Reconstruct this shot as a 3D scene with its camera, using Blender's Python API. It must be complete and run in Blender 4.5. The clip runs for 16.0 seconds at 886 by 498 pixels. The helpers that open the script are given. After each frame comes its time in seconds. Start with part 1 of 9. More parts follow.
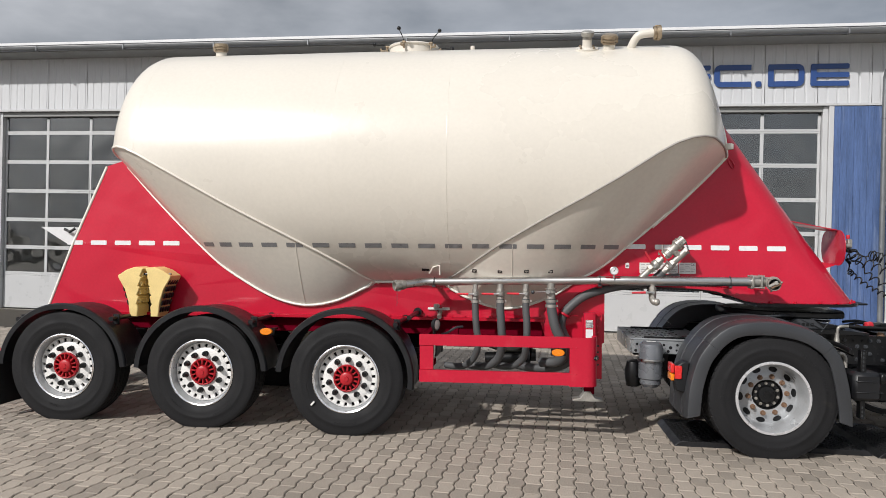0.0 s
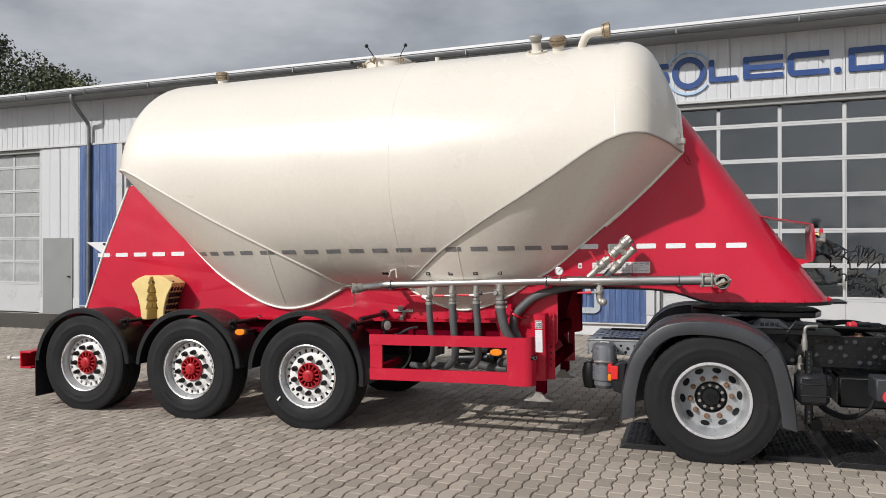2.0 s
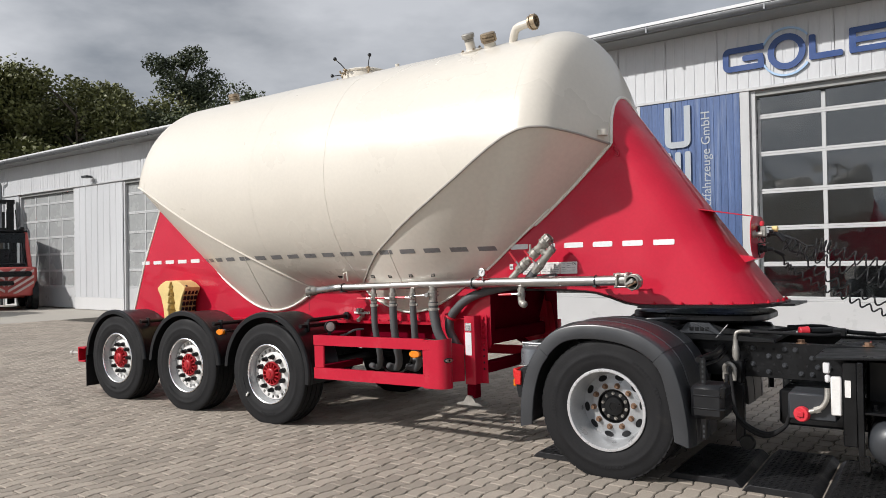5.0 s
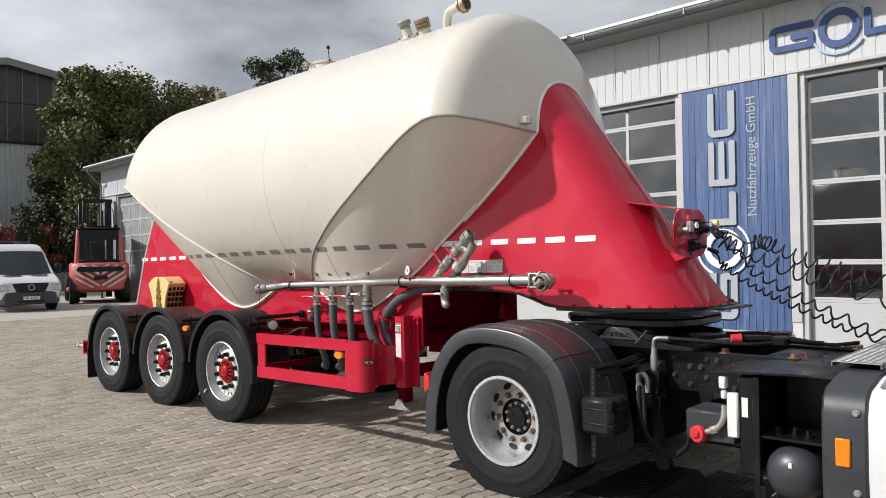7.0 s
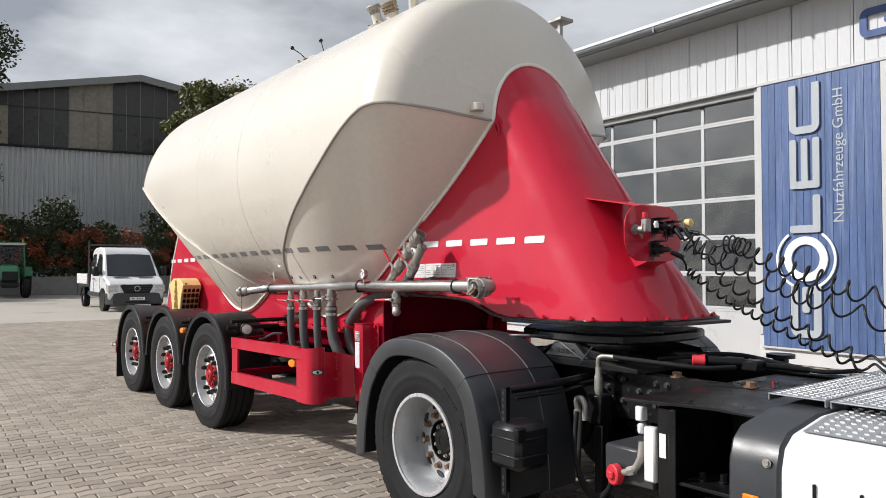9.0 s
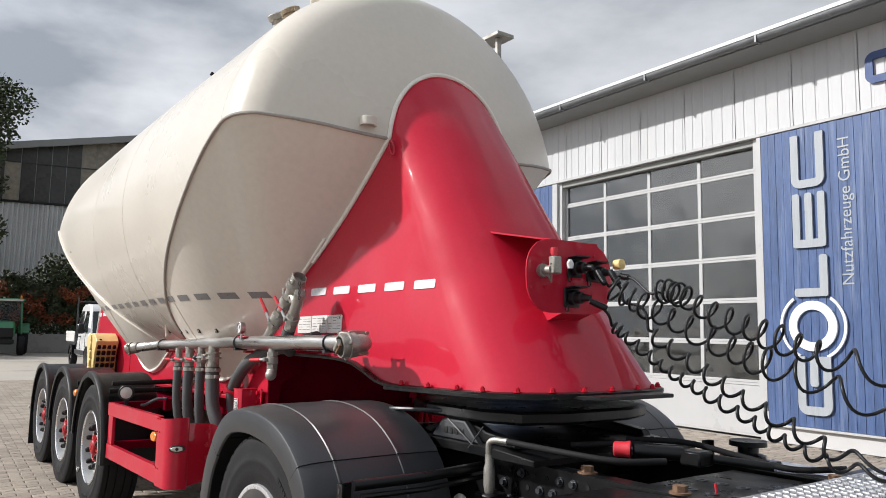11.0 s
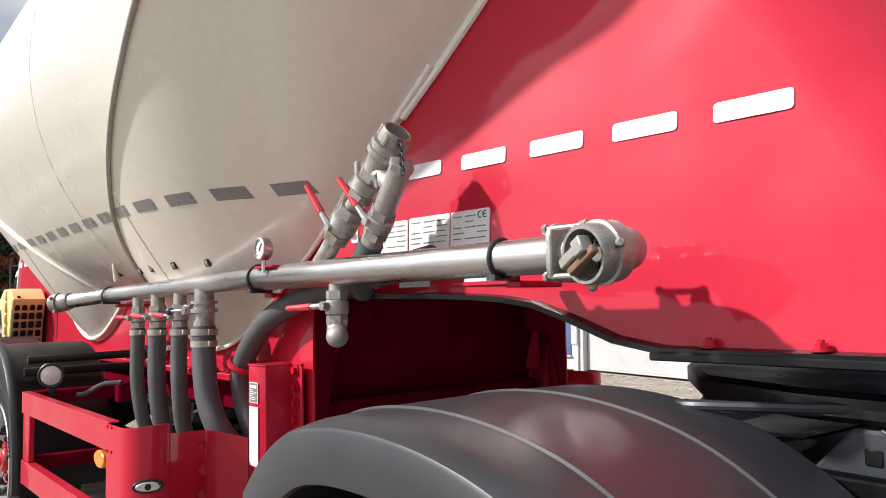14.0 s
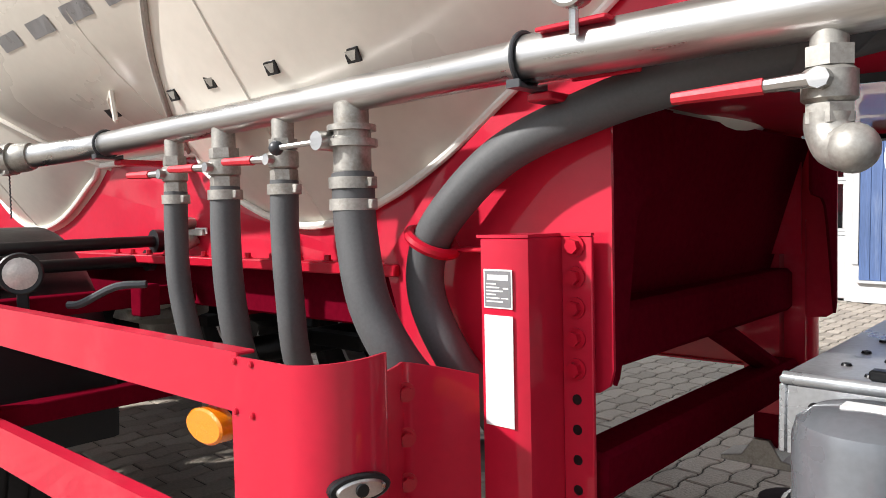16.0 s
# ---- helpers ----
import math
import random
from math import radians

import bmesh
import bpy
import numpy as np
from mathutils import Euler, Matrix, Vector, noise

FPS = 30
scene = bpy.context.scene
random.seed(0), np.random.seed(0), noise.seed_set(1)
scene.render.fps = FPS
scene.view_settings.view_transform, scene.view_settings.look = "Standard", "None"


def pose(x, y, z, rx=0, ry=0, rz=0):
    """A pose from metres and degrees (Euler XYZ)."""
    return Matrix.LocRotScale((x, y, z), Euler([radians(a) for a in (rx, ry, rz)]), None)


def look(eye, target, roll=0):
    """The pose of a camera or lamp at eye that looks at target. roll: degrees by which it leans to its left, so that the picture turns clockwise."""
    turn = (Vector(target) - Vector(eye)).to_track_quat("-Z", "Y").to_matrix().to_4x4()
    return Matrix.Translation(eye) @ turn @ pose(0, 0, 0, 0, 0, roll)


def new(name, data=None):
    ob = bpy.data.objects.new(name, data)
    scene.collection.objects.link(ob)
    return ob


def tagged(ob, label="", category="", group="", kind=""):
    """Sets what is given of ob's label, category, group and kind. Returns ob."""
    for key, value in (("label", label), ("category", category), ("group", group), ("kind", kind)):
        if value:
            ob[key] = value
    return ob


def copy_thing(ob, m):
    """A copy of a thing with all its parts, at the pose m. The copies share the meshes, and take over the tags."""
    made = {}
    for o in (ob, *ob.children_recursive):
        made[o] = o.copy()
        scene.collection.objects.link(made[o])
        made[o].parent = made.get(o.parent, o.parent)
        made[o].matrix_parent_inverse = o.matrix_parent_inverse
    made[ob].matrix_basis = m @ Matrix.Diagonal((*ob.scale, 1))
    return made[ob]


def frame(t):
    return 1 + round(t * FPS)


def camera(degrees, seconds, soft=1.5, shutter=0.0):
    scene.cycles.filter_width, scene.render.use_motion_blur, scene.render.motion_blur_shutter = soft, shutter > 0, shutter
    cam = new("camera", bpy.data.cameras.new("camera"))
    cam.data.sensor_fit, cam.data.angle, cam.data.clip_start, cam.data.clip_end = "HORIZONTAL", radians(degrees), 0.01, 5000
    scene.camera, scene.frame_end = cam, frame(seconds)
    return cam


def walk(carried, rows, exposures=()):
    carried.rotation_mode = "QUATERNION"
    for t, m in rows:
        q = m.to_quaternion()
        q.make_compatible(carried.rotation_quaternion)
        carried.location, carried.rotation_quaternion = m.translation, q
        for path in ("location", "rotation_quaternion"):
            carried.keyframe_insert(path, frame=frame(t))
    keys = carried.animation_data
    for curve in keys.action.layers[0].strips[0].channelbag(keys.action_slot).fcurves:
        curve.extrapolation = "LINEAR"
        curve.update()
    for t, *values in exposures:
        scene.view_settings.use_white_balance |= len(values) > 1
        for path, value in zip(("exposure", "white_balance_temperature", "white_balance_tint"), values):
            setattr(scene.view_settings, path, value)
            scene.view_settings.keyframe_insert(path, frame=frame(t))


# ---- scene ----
cam = camera(61.1, 16.0, soft=0.9)
PATH = [
    (0, (1.540, -7.739, 1.715), (1.328, -5.750, 1.705), 1.3),
    (0.5, (2.013, -7.747, 1.702), (1.698, -5.772, 1.699), 1.3),
    (1, (2.501, -7.711, 1.683), (2.078, -5.756, 1.687), 1.0),
    (1.5, (2.972, -7.638, 1.682), (2.452, -5.707, 1.689), 0.5),
    (2, (3.459, -7.617, 1.682), (2.841, -5.715, 1.693), 0.0),
    (2.5, (3.906, -7.498, 1.670), (3.192, -5.629, 1.689), -0.3),
    (3, (4.354, -7.402, 1.665), (3.545, -5.573, 1.693), -0.5),
    (3.5, (4.744, -7.264, 1.657), (3.843, -5.479, 1.687), -0.9),
    (3.7, (4.887, -7.162, 1.646), (3.951, -5.395, 1.678), -1.0),
    (6, (6.334, -5.980, 1.647), (5.106, -4.401, 1.666), -0.8),
    (6.5, (6.557, -5.623, 1.648), (5.271, -4.091, 1.669), -0.8),
    (7, (6.838, -5.315, 1.633), (5.492, -3.836, 1.654), -0.9),
    (7.5, (7.057, -4.994, 1.620), (5.646, -3.577, 1.639), -1.0),
    (8, (7.225, -4.658, 1.622), (5.749, -3.308, 1.642), -0.8),
    (8.2, (7.314, -4.525, 1.610), (5.813, -3.203, 1.631), -0.6),
    (10.3, (7.322, -3.095, 1.559), (5.707, -1.921, 1.673), 0.4),
    (10.5, (7.216, -2.982, 1.552), (5.606, -1.804, 1.694), 0.6),
    (11, (6.960, -2.679, 1.510), (5.366, -1.491, 1.732), 1.0),
    (11.5, (6.636, -2.387, 1.511), (5.060, -1.189, 1.795), 1.1),
    (12, (6.236, -2.215, 1.505), (4.672, -1.014, 1.835), 1.2),
    (12.5, (5.858, -2.084, 1.475), (4.305, -0.872, 1.817), 1.3),
    (13, (5.459, -2.016, 1.456), (3.911, -0.787, 1.755), 0.8),
    (13.5, (5.052, -2.018, 1.431), (3.513, -0.760, 1.650), 0.2),
    (14, (4.633, -1.992, 1.367), (3.114, -0.697, 1.485), -0.6),
    (14.5, (4.230, -1.970, 1.299), (2.763, -0.610, 1.311), -1.4),
    (15, (3.822, -1.932, 1.276), (2.417, -0.510, 1.208), -1.9),
    (15.5, (3.408, -1.880, 1.242), (2.036, -0.427, 1.159), -1.6),
    (16, (2.996, -1.859, 1.174), (1.668, -0.367, 1.064), -0.6),
]
EXPOSURES = [(0, -0.12), (3.5, -0.08), (8, 0.1), (10.5, 0.2), (12.5, 0.3), (14, 0.54), (15, 0.69), (16, 0.70)]
walk(cam, [(t, look(eye, target, roll)) for t, eye, target, roll in PATH], EXPOSURES)

# ---- world, sun, exposure ----
SUN_FROM = Vector((-0.70, -1.0, 0.88)).normalized()
world = bpy.data.worlds.new("sky")
scene.world = world
world.use_nodes = True
wn, wl = world.node_tree.nodes, world.node_tree.links
wn.clear()
w_out = wn.new("ShaderNodeOutputWorld")
w_bg = wn.new("ShaderNodeBackground")
w_sky = wn.new("ShaderNodeTexSky")
w_sky.sky_type = "NISHITA"
w_sky.sun_disc = False
w_sky.sun_elevation = math.asin(SUN_FROM.z)
w_sky.sun_rotation = math.atan2(SUN_FROM.x, SUN_FROM.y)
w_sky.air_density, w_sky.dust_density, w_sky.ozone_density = 1.0, 2.0, 1.0
w_scale = wn.new("ShaderNodeVectorMath"); w_scale.operation = "SCALE"; w_scale.inputs[3].default_value = 0.09
w_geo = wn.new("ShaderNodeTexCoord")
w_map = wn.new("ShaderNodeMapping"); w_map.inputs["Scale"].default_value = (1.0, 1.0, 2.6)
w_n1 = wn.new("ShaderNodeTexNoise")
w_n1.inputs["Scale"].default_value, w_n1.inputs["Detail"].default_value, w_n1.inputs["Roughness"].default_value = 2.6, 7.0, 0.52
w_n2 = wn.new("ShaderNodeTexNoise")
w_n2.inputs["Scale"].default_value, w_n2.inputs["Detail"].default_value = 1.3, 4.0
w_r1 = wn.new("ShaderNodeValToRGB")
w_r1.color_ramp.elements[0].position, w_r1.color_ramp.elements[0].color = 0.36, (0.32, 0.355, 0.41, 1)
w_r1.color_ramp.elements[1].position, w_r1.color_ramp.elements[1].color = 0.66, (0.88, 0.90, 0.95, 1)
w_r2 = wn.new("ShaderNodeValToRGB")
w_r2.color_ramp.elements[0].position, w_r2.color_ramp.elements[0].color = 0.42, (1, 1, 1, 1)
w_r2.color_ramp.elements[1].position, w_r2.color_ramp.elements[1].color = 0.72, (0.55, 0.55, 0.55, 1)
w_mix = wn.new("ShaderNodeMixRGB")
wl.new(w_geo.outputs["Generated"], w_map.inputs["Vector"])
wl.new(w_map.outputs["Vector"], w_n1.inputs["Vector"])
wl.new(w_map.outputs["Vector"], w_n2.inputs["Vector"])
wl.new(w_n1.outputs["Fac"], w_r1.inputs["Fac"])
wl.new(w_n2.outputs["Fac"], w_r2.inputs["Fac"])
wl.new(w_sky.outputs["Color"], w_scale.inputs[0])
wl.new(w_scale.outputs["Vector"], w_mix.inputs["Color1"])
wl.new(w_r1.outputs["Color"], w_mix.inputs["Color2"])
wl.new(w_r2.outputs["Color"], w_mix.inputs["Fac"])
# the cloud cover is thinner and brighter toward the sun
w_dot = wn.new("ShaderNodeVectorMath"); w_dot.operation = "DOT_PRODUCT"; w_dot.inputs[1].default_value = SUN_FROM
w_glow = wn.new("ShaderNodeMapRange"); w_glow.inputs["From Min"].default_value, w_glow.inputs["From Max"].default_value = 0.1, 0.9
w_glow.inputs["To Min"].default_value, w_glow.inputs["To Max"].default_value = 1.0, 1.5
w_bright = wn.new("ShaderNodeVectorMath"); w_bright.operation = "SCALE"
wl.new(w_geo.outputs["Generated"], w_dot.inputs[0])
wl.new(w_dot.outputs["Value"], w_glow.inputs["Value"])
wl.new(w_mix.outputs["Color"], w_bright.inputs[0])
wl.new(w_glow.outputs["Result"], w_bright.inputs[3])
wl.new(w_bright.outputs["Vector"], w_bg.inputs["Color"])
w_bg.inputs["Strength"].default_value = 0.76
wl.new(w_bg.outputs["Background"], w_out.inputs["Surface"])

sun_data = bpy.data.lights.new("sun", "SUN")
sun_data.energy, sun_data.angle, sun_data.color = 4.4, radians(1.6), (1.0, 0.968, 0.935)
sun = new("sun", sun_data)
sun.matrix_world = look(SUN_FROM * 60, (0, 0, 0))
scene.view_settings.exposure = 0.0


# ---- mesh helpers ----
def part(name, bm, material, parent=None, label="", smooth=38, kind=""):
    """Links a bmesh as one mesh object under a thing or a part."""
    me = bpy.data.meshes.new(name)
    bm.to_mesh(me)
    bm.free()
    me.materials.append(material)
    ob = new(name, me)
    if smooth:
        me.shade_smooth()
        me.set_sharp_from_angle(angle=radians(smooth))
    if parent:
        ob.parent = parent
    return tagged(ob, label=label, kind=kind)


def pieces(name, bm, material, parent=None, label="", smooth=38):
    """Links each connected piece of a bmesh as a part of its own."""
    bm.verts.index_update()
    seen, made = set(), []
    for v0 in bm.verts:
        if v0.index in seen:
            continue
        stack, island = [v0], []
        seen.add(v0.index)
        while stack:
            v = stack.pop()
            island.append(v)
            for e in v.link_edges:
                w = e.other_vert(v)
                if w.index not in seen:
                    seen.add(w.index)
                    stack.append(w)
        number = {v.index: i for i, v in enumerate(island)}
        fs = {f for v in island for f in v.link_faces}
        fs = sorted(fs, key=lambda f: min(number[v.index] for v in f.verts))
        me = bpy.data.meshes.new(name)
        me.from_pydata([tuple(v.co) for v in island], [], [[number[v.index] for v in f.verts] for f in fs])
        me.materials.append(material)
        if smooth:
            me.shade_smooth()
            me.set_sharp_from_angle(angle=radians(smooth))
        ob = new(name, me)
        if parent:
            ob.parent = parent
        made.append(tagged(ob, label=label))
    bm.free()
    return made


def thing(name, label, category, m=None, group="", kind=""):
    ob = new(name)
    ob.empty_display_size = 0.2
    if m is not None:
        ob.matrix_basis = m
    return tagged(ob, label, category, group, kind)


def sub(name, parent, m=None):
    ob = new(name)
    ob.empty_display_size = 0.1
    ob.parent = parent
    if m is not None:
        ob.matrix_basis = m
    return ob


def B():
    return bmesh.new()


def box(bm, x0, x1, y0, y1, z0, z1, bev=0.004, m=None):
    vs = [bm.verts.new((x, y, z)) for x in (x0, x1) for y in (y0, y1) for z in (z0, z1)]
    fs = [bm.faces.new([vs[i] for i in q]) for q in ((0, 1, 3, 2), (4, 6, 7, 5), (0, 4, 5, 1), (2, 3, 7, 6), (0, 2, 6, 4), (1, 5, 7, 3))]
    es = list({e for f in fs for e in f.edges})
    if bev > 0:
        r = bmesh.ops.bevel(bm, geom=es, offset=bev, segments=1, affect="EDGES", clamp_overlap=True)
        vs = list({v for f in r["faces"] for v in f.verts} | {v for v in vs if v.is_valid})
    if m is not None:
        bmesh.ops.transform(bm, matrix=m, verts=vs)
    return bm


def prism(bm, pts, a, b, axis="y", bev=0.0):
    """An outline of (u, v) pairs, extruded from a to b: axis y takes (x, z), axis z takes (x, y), axis x takes (y, z)."""
    def P(u, v, w):
        return (u, w, v) if axis == "y" else (u, v, w) if axis == "z" else (w, u, v)
    lo, hi = [bm.verts.new(P(u, v, a)) for u, v in pts], [bm.verts.new(P(u, v, b)) for u, v in pts]
    n = len(pts)
    fs = [bm.faces.new(lo), bm.faces.new(hi[::-1])]
    for i in range(n):
        fs.append(bm.faces.new((lo[i], hi[i], hi[(i + 1) % n], lo[(i + 1) % n])))
    bmesh.ops.recalc_face_normals(bm, faces=fs)
    if bev > 0:
        bmesh.ops.bevel(bm, geom=list({e for f in fs[:2] for e in f.edges}), offset=bev, segments=1, affect="EDGES", clamp_overlap=True)
    return bm


def tube(bm, pts, r, seg=12, closed=False, caps=True):
    pts = [Vector(p) for p in pts]
    n = len(pts)
    rs = r if isinstance(r, (list, tuple)) else [r] * n
    rings, up = [], None
    for i, p in enumerate(pts):
        a = pts[(i - 1) % n] if closed or i > 0 else p
        c = pts[(i + 1) % n] if closed or i < n - 1 else p
        d = (c - a).normalized()
        if up is None:
            up = d.orthogonal().normalized()
        up = (up - d * up.dot(d))
        up = up.normalized() if up.length > 1e-6 else d.orthogonal().normalized()
        w = d.cross(up)
        rings.append([bm.verts.new(p + rs[i] * (up * math.cos(k * math.tau / seg) + w * math.sin(k * math.tau / seg))) for k in range(seg)])
    last = n if closed else n - 1
    for i in range(last):
        q, s = rings[i], rings[(i + 1) % n]
        for k in range(seg):
            bm.faces.new((q[k], q[(k + 1) % seg], s[(k + 1) % seg], s[k]))
    if caps and not closed:
        bm.faces.new(rings[0][::-1])
        bm.faces.new(rings[-1])
    return bm


def cyl(bm, p0, p1, r, r2=None, seg=20):
    return tube(bm, [p0, p1], [r, r if r2 is None else r2], seg)


def lathe(bm, prof, origin=(0, 0, 0), axis="y", seg=32, closed=False):
    """prof: (radius, height) pairs turned round an axis through origin."""
    o = Vector(origin)
    rings = []
    for r, h in prof:
        ring = []
        for k in range(seg):
            c, s = r * math.cos(k * math.tau / seg), r * math.sin(k * math.tau / seg)
            ring.append(bm.verts.new(o + Vector((c, h, s) if axis == "y" else (c, s, h) if axis == "z" else (h, c, s))))
        rings.append(ring)
    fs = []
    m = len(rings)
    for i in range(m if closed else m - 1):
        a, b = rings[i], rings[(i + 1) % m]
        for k in range(seg):
            fs.append(bm.faces.new((a[k], a[(k + 1) % seg], b[(k + 1) % seg], b[k])))
    if not closed:
        for ring in (rings[0], rings[-1]):
            fs.append(bm.faces.new(ring))
    bmesh.ops.recalc_face_normals(bm, faces=fs)
    return bm


def curve_pts(pts, n=8):
    """A smooth line through points (Catmull-Rom)."""
    P = [Vector(p) for p in pts]
    P = [2 * P[0] - P[1]] + P + [2 * P[-1] - P[-2]]
    out = []
    for i in range(1, len(P) - 2):
        for k in range(n):
            t = k / n
            out.append(0.5 * ((2 * P[i]) + (P[i + 1] - P[i - 1]) * t + (2 * P[i - 1] - 5 * P[i] + 4 * P[i + 1] - P[i + 2]) * t * t
                              + (3 * P[i] - P[i - 1] - 3 * P[i + 1] + P[i + 2]) * t ** 3))
    return out + [P[-2]]


def grid_mesh(bm, rows):
    """A sheet from equal rows of points."""
    vs = [[bm.verts.new(p) for p in row] for row in rows]
    for i in range(len(vs) - 1):
        for j in range(len(vs[0]) - 1):
            bm.faces.new((vs[i][j], vs[i][j + 1], vs[i + 1][j + 1], vs[i + 1][j]))
    return bm


def lerp_table(tab, x):
    if x <= tab[0][0]:
        return tab[0][1]
    for (a, u), (b, v) in zip(tab, tab[1:]):
        if x <= b:
            return u + (v - u) * (x - a) / (b - a)
    return tab[-1][1]


def bolt(bm, p, d, r=0.012, h=0.012):
    """A hexagon head with a washer at p, standing out along d."""
    p, d = Vector(p), Vector(d).normalized()
    tube(bm, [p, p + d * h * 0.3], r * 1.5, 12)
    tube(bm, [p + d * h * 0.3, p + d * h * 1.3], r, 6)


def rounded_rect(w, h, r, n=5, cx=0.0, cy=0.0):
    pts = []
    for sx, sy, a0 in ((1, 1, 0), (-1, 1, 90), (-1, -1, 180), (1, -1, 270)):
        for k in range(n + 1):
            a = radians(a0 + 90 * k / n)
            pts.append((cx + sx * (w / 2 - r) + r * math.cos(a), cy + sy * (h / 2 - r) + r * math.sin(a)))
    return pts


# ---- materials ----
def material(name, color, rough=0.5, metal=0.0, vary=0.12, scale=6.0, fine=90.0, bump=0.08, coat=0.0, dirt=None, dirt_at=0.6, rough_vary=0.12, per_object=0.0, spec=0.5, stretch=None, coat_rough=0.06, dents=0.0):
    """Paint, metal, rubber or stone: two scales of tone, dirt in patches, uneven gloss and a fine relief."""
    m = bpy.data.materials.new(name)
    m.use_nodes = True
    nt = m.node_tree
    N, L = nt.nodes, nt.links
    b = N["Principled BSDF"]
    tc = N.new("ShaderNodeTexCoord")
    src = tc.outputs["Object"]
    if stretch:
        mp = N.new("ShaderNodeMapping")
        mp.inputs["Scale"].default_value = stretch
        L.new(src, mp.inputs["Vector"])
        src = mp.outputs["Vector"]
    n1, n2 = N.new("ShaderNodeTexNoise"), N.new("ShaderNodeTexNoise")
    n1.inputs["Scale"].default_value, n1.inputs["Detail"].default_value = scale, 6
    n2.inputs["Scale"].default_value, n2.inputs["Detail"].default_value = fine, 3
    L.new(src, n1.inputs["Vector"]); L.new(src, n2.inputs["Vector"])
    ad = N.new("ShaderNodeMath"); ad.operation = "ADD"
    L.new(n1.outputs["Fac"], ad.inputs[0]); L.new(n2.outputs["Fac"], ad.inputs[1])
    tone = ad.outputs[0]
    if per_object:
        oi = N.new("ShaderNodeObjectInfo")
        gi = N.new("ShaderNodeNewGeometry")
        s1 = N.new("ShaderNodeMath"); s1.operation = "ADD"
        L.new(oi.outputs["Random"], s1.inputs[0]); L.new(gi.outputs["Random Per Island"], s1.inputs[1])
        fr = N.new("ShaderNodeMath"); fr.operation = "FRACT"; L.new(s1.outputs[0], fr.inputs[0])
        sc = N.new("ShaderNodeMath"); sc.operation = "MULTIPLY_ADD"
        sc.inputs[1].default_value, sc.inputs[2].default_value = per_object, -per_object / 2
        L.new(fr.outputs[0], sc.inputs[0])
        a2 = N.new("ShaderNodeMath"); a2.operation = "ADD"
        L.new(tone, a2.inputs[0]); L.new(sc.outputs[0], a2.inputs[1])
        tone = a2.outputs[0]
    mr = N.new("ShaderNodeMapRange")
    mr.inputs["From Min"].default_value, mr.inputs["From Max"].default_value = 0.6, 1.4
    mr.inputs["To Min"].default_value, mr.inputs["To Max"].default_value = 1 - vary, 1 + vary
    mr.clamp = False
    L.new(tone, mr.inputs["Value"])
    mul = N.new("ShaderNodeVectorMath"); mul.operation = "SCALE"
    mul.inputs[0].default_value = color
    L.new(mr.outputs["Result"], mul.inputs[3])
    col = mul.outputs["Vector"]
    if dirt:
        n3 = N.new("ShaderNodeTexNoise"); n3.inputs["Scale"].default_value, n3.inputs["Detail"].default_value, n3.inputs["Roughness"].default_value = scale * 0.6, 9, 0.68
        L.new(src, n3.inputs["Vector"])
        rp = N.new("ShaderNodeMapRange")
        rp.inputs["From Min"].default_value, rp.inputs["From Max"].default_value = dirt_at, dirt_at + 0.16
        L.new(n3.outputs["Fac"], rp.inputs["Value"])
        mx = N.new("ShaderNodeMixRGB")
        mx.inputs["Color2"].default_value = (*dirt, 1)
        L.new(rp.outputs["Result"], mx.inputs["Fac"]); L.new(col, mx.inputs["Color1"])
        col = mx.outputs["Color"]
    L.new(col, b.inputs["Base Color"])
    rr = N.new("ShaderNodeMapRange")
    rr.inputs["From Min"].default_value, rr.inputs["From Max"].default_value = 0.3, 0.7
    rr.inputs["To Min"].default_value, rr.inputs["To Max"].default_value = max(0.02, rough - rough_vary), min(1, rough + rough_vary)
    L.new(n1.outputs["Fac"], rr.inputs["Value"]); L.new(rr.outputs["Result"], b.inputs["Roughness"])
    b.inputs["Metallic"].default_value = metal
    b.inputs["Specular IOR Level"].default_value = spec
    if coat:
        b.inputs["Coat Weight"].default_value, b.inputs["Coat Roughness"].default_value = coat, coat_rough
    if bump:
        bp = N.new("ShaderNodeBump")
        bp.inputs["Strength"].default_value, bp.inputs["Distance"].default_value = bump, 0.01
        L.new(ad.outputs[0], bp.inputs["Height"]); L.new(bp.outputs["Normal"], b.inputs["Normal"])
        if dents:
            n4 = N.new("ShaderNodeTexNoise"); n4.inputs["Scale"].default_value, n4.inputs["Detail"].default_value = 2.2, 1.5
            L.new(src, n4.inputs["Vector"])
            b2 = N.new("ShaderNodeBump"); b2.inputs["Strength"].default_value, b2.inputs["Distance"].default_value = dents, 0.06
            L.new(n4.outputs["Fac"], b2.inputs["Height"]); L.new(b2.outputs["Normal"], bp.inputs["Normal"])
            if coat:
                L.new(bp.outputs["Normal"], b.inputs["Coat Normal"])
    return m


